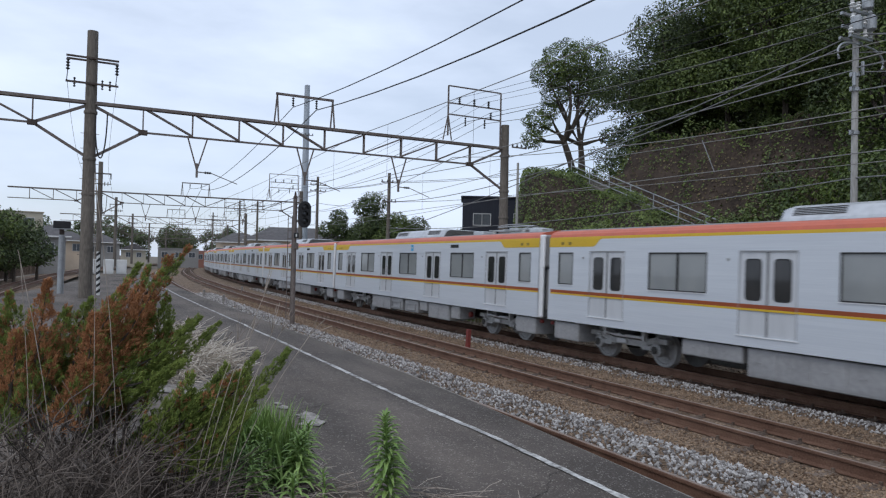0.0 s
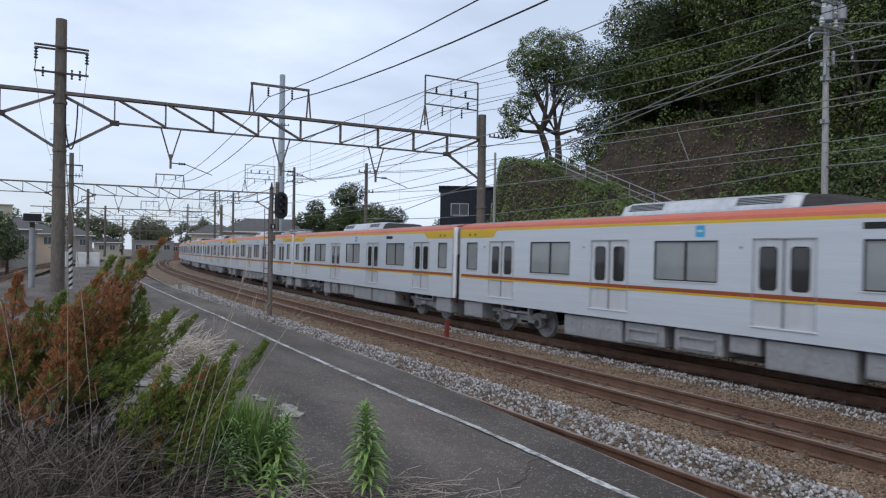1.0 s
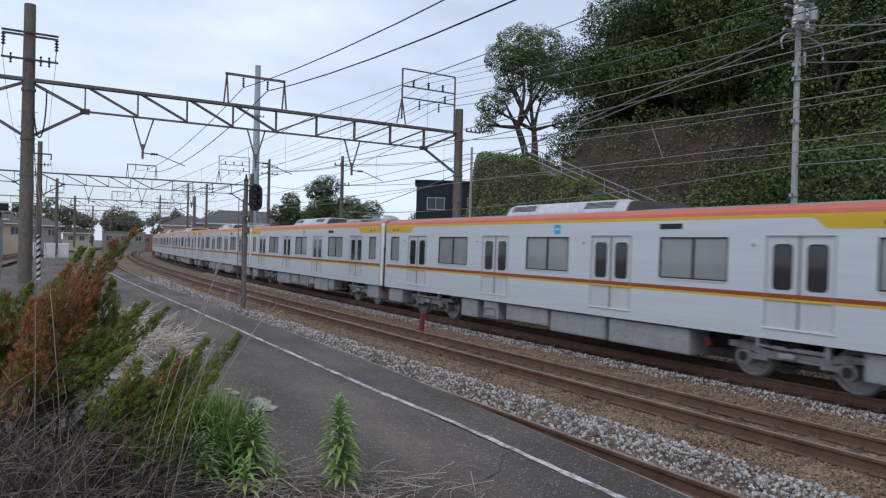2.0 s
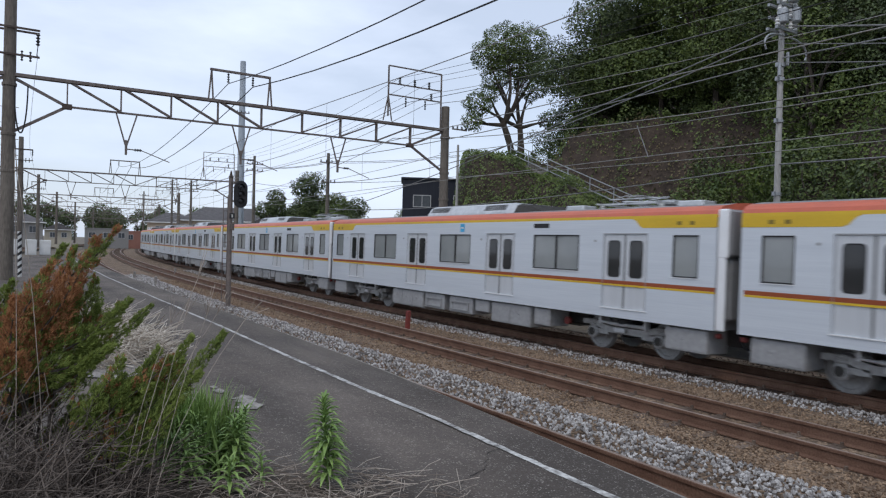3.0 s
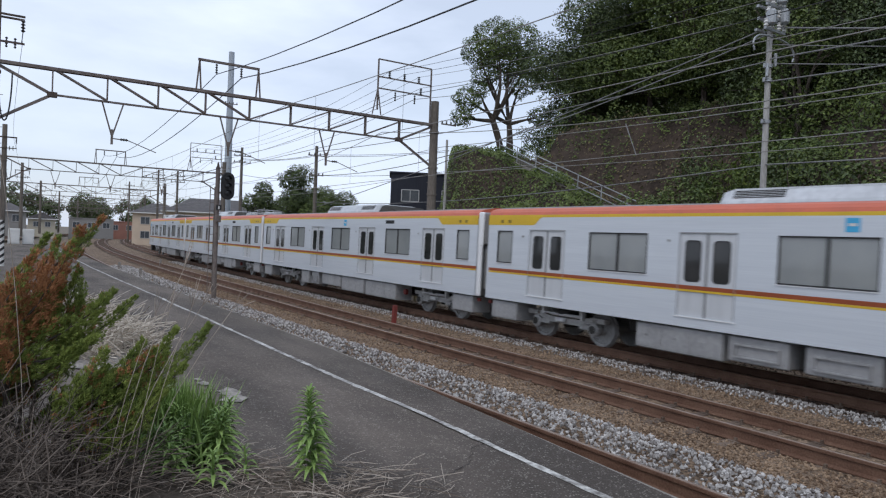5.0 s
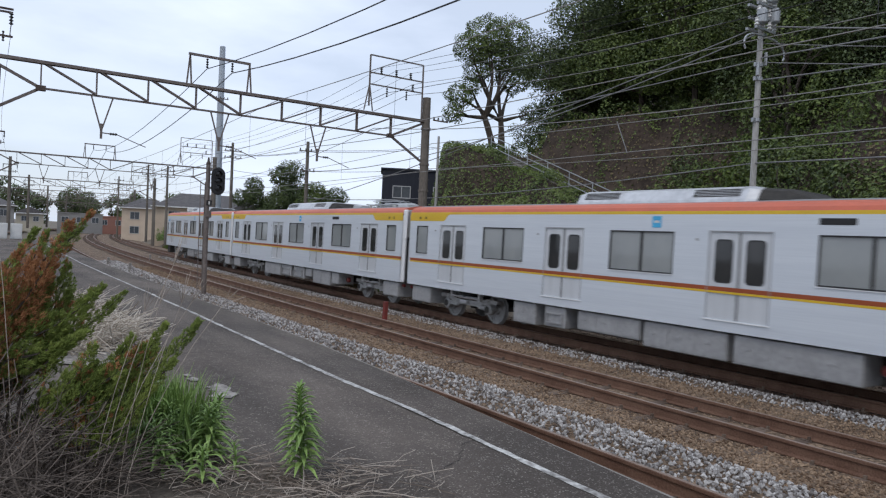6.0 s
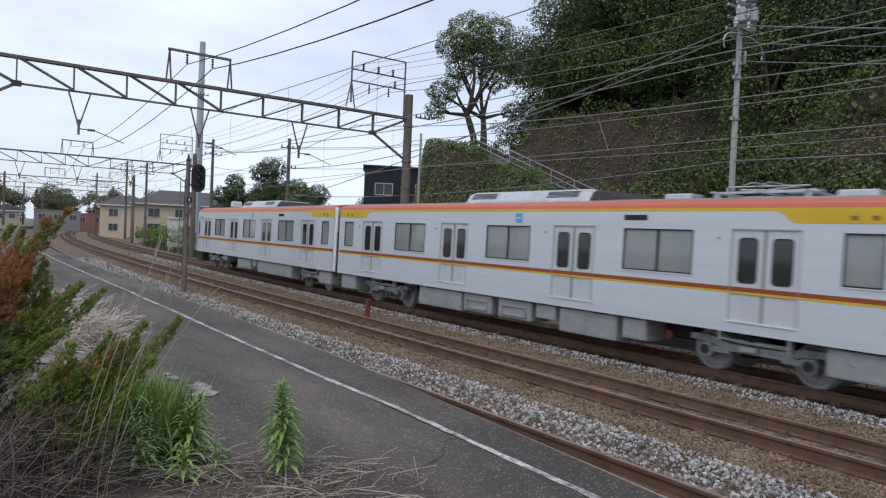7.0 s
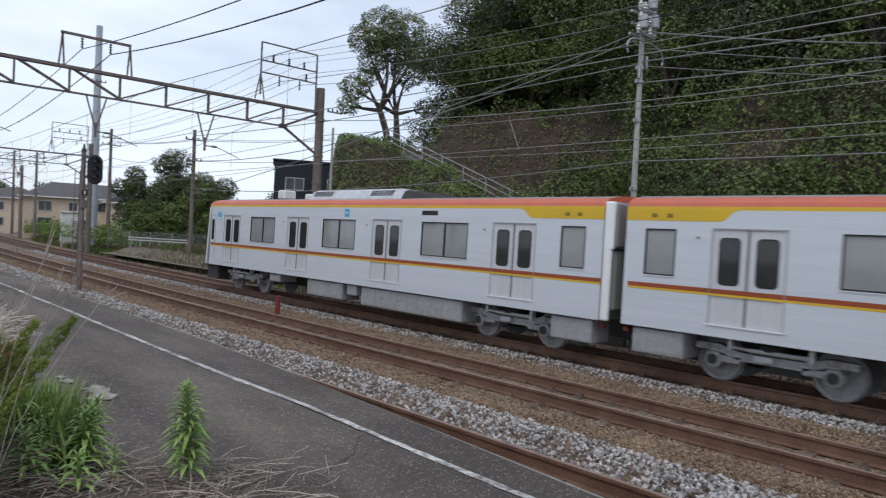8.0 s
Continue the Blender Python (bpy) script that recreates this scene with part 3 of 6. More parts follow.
def bogie(parent, y):
    """A bolsterless bogie: side frames with dropped ends, axle boxes, air springs, dampers and two wheelsets."""
    base = new("bogie")
    base.parent, base.location = parent, (0, y, 0)
    for sx in (-1, 1):
        bm = bmesh.new()
        x = sx * 0.83
        prof = [(-1.42, 0.60), (-1.42, 0.72), (-1.0, 0.74), (-0.55, 0.62), (0.55, 0.62), (1.0, 0.74), (1.42, 0.72), (1.42, 0.60), (1.0, 0.60), (0.55, 0.46), (-0.55, 0.46), (-1.0, 0.60)]
        sweep(bm, [[Vector((x - 0.09, p, q)) for p, q in prof], [Vector((x + 0.09, p, q)) for p, q in prof]])
        part("side_frame", bm, T["bogie"], base)
        for k in (-1.05, 1.05):
            bm = bmesh.new()
            disc_stack(bm, [(0.15, -0.1), (0.17, -0.06), (0.17, 0.08), (0.12, 0.11), (0.05, 0.12)], Matrix.Translation((sx * 0.86, k, WHEEL_R)) @ Matrix.Rotation(sx * math.pi / 2, 4, "Y"), 16)
            box(bm, (sx * 0.86, k - math.copysign(0.3, k), WHEEL_R + 0.03), (0.12, 0.42, 0.12))
            disc_stack(bm, [(0.11, 0), (0.13, 0.03), (0.11, 0.06), (0.13, 0.09), (0.11, 0.12), (0.12, 0.16)], Matrix.Translation((sx * 0.86, k, WHEEL_R + 0.14)), 14)
            part("axle_box", bm, T["bogie"], base)
            bm = bmesh.new()
            disc_stack(bm, [(0.1, 0.11), (0.1, 0.135), (0.03, 0.14)], Matrix.Translation((sx * 0.86, k, WHEEL_R)) @ Matrix.Rotation(sx * math.pi / 2, 4, "Y"), 14)
            part("axle_cap", bm, T["dark"], base)
        bm = bmesh.new()
        disc_stack(bm, [(0.2, 0), (0.27, 0.06), (0.27, 0.16), (0.2, 0.22)], Matrix.Translation((sx * 0.8, 0, 0.66)), 18)
        part("air_spring", bm, T["rubber"], base)
        bm = bmesh.new()
        rod(bm, (sx * 1.02, -0.7, 0.7), (sx * 1.02, 0.35, 0.7), 0.045)
        rod(bm, (sx * 1.02, 0.35, 0.7), (sx * 1.02, 0.7, 0.72), 0.03)
        box(bm, (sx * 0.98, -0.72, 0.74), (0.14, 0.08, 0.24))
        box(bm, (sx * 0.98, 0.7, 0.78), (0.14, 0.08, 0.22))
        box(bm, (sx * 0.96, 0.1, 0.56), (0.1, 0.34, 0.1))
        part("damper", bm, T["unit"], base)
    bm = bmesh.new()
    box(bm, (0, 0, 0.55), (1.6, 0.5, 0.2), bevel=0.02)
    for k in (-0.5, 0.5):
        box(bm, (0.1, k, 0.48), (0.8, 0.35, 0.36), bevel=0.03)
    part("transom", bm, T["dark"], base)
    return [wheelset(base, -1.05), wheelset(base, 1.05)]


def underfloor(parent, layout):
    """Equipment cases hung below the floor on brackets."""
    for y, length, z0, kind in layout:
        for sx in (-1, 1):
            bm = bmesh.new()
            box(bm, (sx * 0.95, y, (z0 + 0.86) / 2), (0.7, length, 0.86 - z0), bevel=0.02)
            if kind == "fan":
                for k in (-0.12, 0.12):
                    box(bm, (sx * 1.32, y, (z0 + 0.8) / 2 + k), (0.06, length * 0.72, 0.03))
                for k in (-0.36, 0.36):
                    box(bm, (sx * 1.32, y + k * length, (z0 + 0.8) / 2), (0.06, 0.03, 0.27))
            else:
                n = max(1, round(length / 0.75))
                for k in range(n):
                    yk = y - length / 2 + (k + 0.5) * length / n
                    box(bm, (sx * 1.303, yk, (z0 + 0.86) / 2), (0.012, length / n - 0.05, (0.86 - z0) * 0.8))
                    box(bm, (sx * 1.315, yk + 0.1, (z0 + 0.92) / 2), (0.02, 0.12, 0.035))
            for k in (-0.4, 0.4):
                box(bm, (sx * 0.95, y + k * length, 0.9), (0.72, 0.05, 0.1))
            part("equipment_case", bm, T["gear"], parent)
    bm = bmesh.new()
    box(bm, (0, 0, 0.93), (2.5, 2 * HALF - 0.3, 0.1))
    # added dark block along the middle, stops light showing through below the floor
    box(bm, (0.05, 0, 0.68), (0.9, 10.4, 0.4), bevel=0.05)
    for sx in (-0.35, 0.2):
        rod(bm, (sx, -HALF + 2.4, 0.8), (sx, HALF - 2.4, 0.8), 0.05)
    part("underframe", bm, T["dark"], parent)
    for sx in (-1, 1):
        bm = bmesh.new()
        rod(bm, (sx * 1.0, -5.05, 0.62), (sx * 1.1, -5.05, 0.62), 0.1, seg=12)
        part("brake_unit", bm, T["dull_red"], parent)


def cooler(parent):
    bm = bmesh.new()
    prof = [(-1.06, 3.5), (-1.04, 3.58), (-0.9, 3.8), (-0.74, 3.86), (0.74, 3.86), (0.9, 3.8), (1.04, 3.58), (1.06, 3.5)]
    rings = [(-2.45, 0.92), (-2.25, 1.0), (-0.9, 1.0), (-0.86, 0.99), (-0.82, 1.0), (0.9, 1.0), (0.94, 0.99), (0.98, 1.0), (2.25, 1.0), (2.45, 0.92)]
    sweep(bm, [[Vector((x * k, y, 3.5 + (z - 3.5) * k)) for x, z in prof] for y, k in rings])
    body = part("cooler", bm, T["unit"], parent, "light aluminium roof cooler")
    for sx in (-1, 1):
        for y in (-1.55, 1.6):
            bm = bmesh.new()
            for k in range(5):
                box(bm, (sx * (1.0 - 0.022 * k), y, 3.65 + k * 0.035), (0.025, 1.1, 0.012))
            part("grille", bm, T["dark"], body)
    bm = bmesh.new()
    sweep(bm, [[Vector((x * k, -y, 3.5 + (z - 3.5) * h)) for x, z in prof] for y, k, h in ((2.46, 0.9, 0.9), (3.0, 0.86, 0.8), (3.45, 0.72, 0.25))])
    part("roof_duct", bm, T["dark"], parent)


def pantograph(parent, y):
    """A folded single-arm current collector on its insulated frame."""
    base = new("pantograph")
    base.parent, base.location, base.scale = parent, (0, y, 3.57), (1, 1, 0.62)
    bm = bmesh.new()
    for sx in (-0.55, 0.55):
        bar(bm, (sx, -0.95, 0.2), (sx, 0.95, 0.2), 0.07)
    for k in (-0.95, 0, 0.95):
        bar(bm, (-0.75, k, 0.2), (0.75, k, 0.2), 0.07)
    rod(bm, (0, -0.9, 0.27), (0, 0.75, 0.38), 0.04)
    rod(bm, (-0.5, 0.75, 0.4), (0, -0.7, 0.48), 0.025)
    rod(bm, (0.5, 0.75, 0.4), (0, -0.7, 0.48), 0.025)
    box(bm, (0.3, -0.5, 0.3), (0.4, 0.6, 0.18), bevel=0.03)
    part("frame", bm, T["unit"], base)
    bm = bmesh.new()
    for k in (-0.18, 0.18):
        rod(bm, (-0.55, k, 0.52), (0.55, k, 0.52), 0.028)
        for sx in (-1, 1):
            rod(bm, (sx * 0.55, k, 0.52), (sx * 0.86, k, 0.38), 0.018)
    part("collector_head", bm, T["gear"], base)
    for sx in (-0.55, 0.55):
        for k in (-0.95, 0.95):
            bm = bmesh.new()
            disc_stack(bm, [(0.05, 0), (0.09, 0.03), (0.05, 0.06), (0.09, 0.1), (0.05, 0.13), (0.08, 0.18)], Matrix.Translation((sx, k, 0)), 10)
            part("insulator", bm, M["white"], base)
    for k in (-1.9, 1.8):
        bm = bmesh.new()
        box(bm, (-0.5, k, 0.06), (0.5, 0.7, 0.26), bevel=0.04)
        part("roof_box", bm, T["unit"], base)
        bm = bmesh.new()
        box(bm, (0.5, k, 0.06), (0.5, 0.7, 0.22), bevel=0.04)
        part("roof_box", bm, T["unit"], base)


def middle_car(m, cab=False, collector=False, label="", aerial=False, cases="inverter"):
    """One car. Its front, towards which it runs, is -y; the tail of a cab car is +y."""
    car = thing("train_car", m, label, "train car", "cars of the silver train")
    y1 = HALF - (0.62 if cab else 0)
    wheels = []
    for sx in (-1, 1):
        opens = [(y - DOOR_W, y + DOOR_W, DOOR_Z0, DOOR_Z1) for y in DOOR_Y]
        wins = [(c - 0.89, c + 0.89) for c in (-4.82, 0.0, 4.82)] + [(-9.28, -8.62)] + ([] if cab else [(8.62, 9.28)])
        opens += [(a, b, WIN_Z0, WIN_Z1) for a, b in wins]
        part("side_wall", side_wall(opens, -HALF, y1, sx), T["silver"], car)
        for y in DOOR_Y:
            door_pair(y, sx, car)
        for a, b in wins:
            window(a, b, sx, car, b - a > 1)
        # waist bands, broken at the door gaps by hairlines only
        band("waist_band", -HALF, y1 - 0.1, 1.70, 1.785, sx, T["brown"], car)
        band("waist_band_low", -HALF, y1 - 0.1, 1.655, 1.698, sx, T["yellow"], car)
        for end in ((-1,) if cab else (-1, 1)):
            bm = bmesh.new()
            a, b = end * HALF, end * (HALF - 2.3)
            lo = [(a, 3.245), (b, 3.245), (b + end * 0.12, 3.2), (b + end * 0.25, 3.07), (b + end * 0.35, 3.03), (a, 3.03)]
            sweep(bm, [[Vector((sx * (SIDE + 0.001), p, q)) for p, q in lo], [Vector((sx * (SIDE + 0.005), p, q)) for p, q in lo]])
            part("end_band", bm, T["yellow"], car)
            for k in (0.62, 0.95):
                bm = bmesh.new()
                box(bm, (sx * (SIDE + 0.0065), end * (HALF - k), 3.13), (0.003, 0.12, 0.08))
                part("sign_mark", bm, T["mark"], car)
        bm = bmesh.new()
        rounded(bm, sx * (SIDE + 0.004), -4.55, -3.92, 3.05, 3.17, 0.015, 0.006)
        part("destination_display", bm, T["rubber"], car)
        bm = bmesh.new()
        rounded(bm, sx * (SIDE + 0.004), -0.54, -0.3, 2.95, 3.2, 0.01, 0.004)
        badge = part("badge", bm, T["blue"], car, "small blue sticker")
        bm = bmesh.new()
        box(bm, (sx * (SIDE + 0.009), -0.42, 3.08), (0.004, 0.14, 0.05))
        part("badge_stripe", bm, M["white"], badge)
        for k, y in enumerate(DOOR_Y):
            bm = bmesh.new()
            box(bm, (sx * (SIDE + 0.008), y + 0.95, 2.72), (0.016, 0.06, 0.05))
            part("side_lamp", bm, T["gear"], car)
    part("roof", roof_skin(-HALF, y1), [T["orange"], T["yellow"], T["roof"]], car, "orange roof shoulder over a grey roof")
    # ends
    for end in ((-1,) if cab else (-1, 1)):
        bm = bmesh.new()
        box(bm, (0, end * (HALF - 0.02), 2.1), (2 * SIDE - 0.1, 0.03, 2.4))
        part("end_wall", bm, T["end_grey"], car)
        bm = bmesh.new()
        for k in range(4):
            s = 0.03 * (k % 2)
            box(bm, (0, end * (HALF + 0.035 + k * 0.055), 2.15), (1.15 - s, 0.05, 2.1 - s))
        part("gangway_bellows", bm, T["rubber"], car)
        bm = bmesh.new()
        rod(bm, (0, end * (HALF - 0.3), 0.75), (0, end * (HALF + 0.27), 0.75), 0.09)
        box(bm, (0, end * (HALF + 0.17), 0.75), (0.36, 0.2, 0.3), bevel=0.03)
        part("coupler", bm, T["dark"], car)
        bm = bmesh.new()
        for sx in (-0.45, 0.5):
            for k in range(7):
                t0, t1 = k / 7, (k + 1) / 7
                rod(bm, (sx + 0.3 * sx, end * (HALF + 0.28 * t0), 0.85 - 0.35 * math.sin(t0 * math.pi / 2)), (sx + 0.3 * sx, end * (HALF + 0.28 * t1), 0.85 - 0.35 * math.sin(t1 * math.pi / 2)), 0.03, seg=6)
        part("jumper_cable", bm, T["rubber"], car)
        for sx in (-1, 1):
            bm = bmesh.new()
            box(bm, (sx * 1.2, end * (HALF - 0.02), 0.78), (0.1, 0.12, 0.1), bevel=0.015)
            part("end_cock", bm, T["dull_red"], car)
        for sx in (-1, 1) if end < 0 else ():
            # paler than the body: the corner's sky highlight is put into the colour
            bm = bmesh.new()
            box(bm, (sx * 1.345, end * (HALF + 0.1), 2.12), (0.1, 0.2, 2.44), bevel=0.03)
            box(bm, (sx * 1.355, end * (HALF + 0.12), 2.9), (0.09, 0.24, 1.02), bevel=0.03)
            part("corner_fairing", bm, T["bright"], car, "aluminium corner strip with sky sheen in its colour")
            bm = bmesh.new()
            box(bm, (sx * 0.98, end * (HALF + 0.13), 2.92), (0.62, 0.24, 0.98), bevel=0.05)
            part("end_hood", bm, T["end_grey"], car)
            bm = bmesh.new()
            box(bm, (sx * 0.92, end * (HALF + 0.1), 1.75), (0.5, 0.16, 1.3), bevel=0.05)
            part("end_panel", bm, T["end_grey"], car)
    if cab:
        cab_end(car, y1)
    bm = bmesh.new()
    box(bm, (0, 0, 1.08), (2.6, 2 * HALF - 0.9, 0.06))
    part("floor", bm, T["interior"], car)
    bm = bmesh.new()
    for sx in (-1, 1):
        for c in (-4.82, 0, 4.82):
            box(bm, (sx * 1.08, c, 1.42), (0.5, 3.2, 0.42), bevel=0.05)
            box(bm, (sx * 1.28, c, 1.75), (0.1, 3.2, 0.5), bevel=0.03)
    part("seats", bm, T["brown"], car)
    ends = [(8.95, 1.1, 0.36, "box"), (-8.95, 1.1, 0.36, "box")]
    layout = ends[cab:] + {
        "inverter": [(3.1, 2.2, 0.3, "box"), (1.25, 1.25, 0.36, "fan"), (-0.33, 1.3, 0.36, "fan"), (-1.5, 0.7, 0.5, "box"), (-2.9, 1.8, 0.28, "box"), (-4.28, 0.65, 0.4, "box")],
        "battery": [(3.83, 0.9, 0.3, "box"), (2.66, 0.76, 0.34, "fan"), (0.91, 1.9, 0.4, "box"), (-1.18, 2.05, 0.3, "box"), (-3.55, 2.4, 0.29, "box")],
        "compressor": [(3.85, 1.65, 0.5, "box"), (0.75, 4.3, 0.26, "box"), (-3.2, 2.4, 0.3, "box")],
        "cab": [(3.9, 0.7, 0.6, "box"), (0.75, 2.0, 0.36, "box"), (-0.75, 0.5, 0.55, "box"), (-3.4, 4.3, 0.32, "box")],
    }[cases]
    underfloor(car, layout)
    cooler(car)
    if collector:
        pantograph(car, -6.6)
    if aerial:
        bm = bmesh.new()
        box(bm, (-0.6, 4.6, 3.74), (0.5, 0.5, 0.34), bevel=0.05)
        part("roof_aerial", bm, M["white"], car)
        bm = bmesh.new()
        box(bm, (0.5, 4.6, 3.72), (0.4, 0.5, 0.3), bevel=0.05)
        part("roof_aerial", bm, M["white"], car)
    for y in (-6.9, 6.9):
        wheels += bogie(car, y)
    return car


def cab_end(car, y1):
    """The raked driver's end with its dark windscreen, lamps and skirt."""
    bm = bmesh.new()
    secs = []
    for y, w, zt, zb in ((y1, 1.0, 1.0, 0.0), (y1 + 0.18, 0.985, 0.985, 0.0), (y1 + 0.36, 0.93, 0.955, 0.02), (y1 + 0.48, 0.85, 0.92, 0.05)):
        pr = [(SIDE, Z_LOW + zb)] + ROOF + [(-x, z) for x, z in ROOF[-2::-1]] + [(-SIDE, Z_LOW + zb)]
        secs.append([Vector((x * w, y + (0.2 if z < 1.4 else 0.14 * (3.6 - z) / 2.2), Z_LOW + (z - Z_LOW) * zt)) for x, z in pr])
    sweep(bm, secs)
    for f in bm.faces:
        c = f.calc_center_median()
        if c.z > 3.24:
            f.material_index = 1
    shell = part("cab", bm, [T["silver"], T["orange"]], car)
    bm = bmesh.new()
    box(bm, (0, y1 + 0.62, 2.5), (1.9, 0.05, 1.0), Matrix.Rotation(radians(-4), 3, "X"), bevel=0.02)
    part("windscreen", bm, T["dark_glass"], shell)
    for sx in (-1, 1):
        bm = bmesh.new()
        rounded(bm, sx * (SIDE + 0.003), y1 - 0.34, y1 - 0.14, 1.9, 2.72, 0.05, 0.008)
        part("cab_window", bm, T["dark_glass"], shell)
        bm = bmesh.new()
        for a in (-0.44, -0.04):
            box(bm, (sx * (SIDE + 0.004), y1 + a, 2.0), (0.01, 0.02, 1.8))
        box(bm, (sx * (SIDE + 0.004), y1 - 0.24, 2.9), (0.01, 0.4, 0.02))
        part("cab_door_frame", bm, T["gear"], shell)
        bm = bmesh.new()
        box(bm, (sx * 1.0, y1 + 0.7, 1.35), (0.34, 0.06, 0.14), bevel=0.02)
        part("tail_lamp", bm, T["tail_red"], shell)
        bm = bmesh.new()
        rounded(bm, sx * (SIDE + 0.004), y1 - 0.95, y1 - 0.62, 2.82, 3.02, 0.01, 0.004)
        part("badge", bm, T["blue"], shell)
    bm = bmesh.new()
    sweep(bm, [[Vector((x, y1 + y, z)) for x, y in ((-1.2, -0.5), (-1.2, 0.45), (-0.9, 0.62), (0.9, 0.62), (1.2, 0.45), (1.2, -0.5))] for z in (0.3, 0.88)])
    part("skirt", bm, T["dark"], shell)


SPEED, TAIL_AT_END = 16.12, 17.9      # metres a second towards -y; where the last car's middle stands at 8 s
CARS = []
plain = "silver commuter train car with orange roof band and brown waist stripe"
with_arm = "silver commuter train car with a folded roof pantograph"
for k in range(10):
    here = pose(*at_line(TRAIN_TRACK, TAIL_AT_END + 8 * SPEED - 20 * k, 0))
    if k == 0:
        made = middle_car(here, cab=True, aerial=True, cases="cab", label="last silver train car with a driver's cab")
    elif k == 1:
        made = first_arm = middle_car(here, collector=True, label=with_arm)
    elif k == 2:
        made = first_plain = middle_car(here, label=plain, cases="battery")
    elif k == 7:
        made = middle_car(here, label=plain, cases="compressor")
    elif k == 9:
        made = copy_thing(CARS[0], here @ Matrix.Rotation(math.pi, 4, "Z"))
        made["label"] = "leading silver train car with a driver's cab"
    else:
        made = copy_thing(first_arm if k in (3, 4, 6) else first_plain, here)
    CARS.append(made)


def train_rows(k):
    rows = []
    for step in range(0, 33):
        t = step / 4
        s = TAIL_AT_END + SPEED * (8 - t) - 20 * k
        a, b = at_line(TRAIN_TRACK, s - 6.9), at_line(TRAIN_TRACK, s + 6.9)
        d = b - a
        th = math.atan2(d.x, d.y)
        rows.append((t, pose(*((a + b) / 2), 0, 0, -math.degrees(th) + (180 if k == 9 else 0))))
    return rows


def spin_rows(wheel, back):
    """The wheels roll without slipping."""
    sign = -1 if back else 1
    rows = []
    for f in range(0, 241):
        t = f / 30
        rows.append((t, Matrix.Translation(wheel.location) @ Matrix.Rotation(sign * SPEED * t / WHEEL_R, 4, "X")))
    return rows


def motions():
    for k, car in enumerate(CARS):
        walk(car, train_rows(k))
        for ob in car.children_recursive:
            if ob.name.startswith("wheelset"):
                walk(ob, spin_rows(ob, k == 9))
# ---- overhead line: portals, wires, signal, poles ----
LEAN = Matrix.Rotation(radians(-1.05), 4, "Y")       # the uprights stand square to the sky, a little off the banked tracks
PORTALS = (-11.0, 25.4, 60.9, 97.0, 133.0, 169.0, 205.0)
NODES = [1.9 + 1.6 * k for k in range(9)]
TOP_Z, LOW_Z = 7.22, 6.4


def insulator(bm, p, drop=0.34, r=0.055):
    """A string of dark sheds hanging from p."""
    prof = []
    for k in range(4):
        prof += [(r * 0.4, -drop * (k + 0.1) / 4), (r, -drop * (k + 0.5) / 4), (r * 0.4, -drop * (k + 0.9) / 4)]
    disc_stack(bm, prof, Matrix.Translation(p), 8)


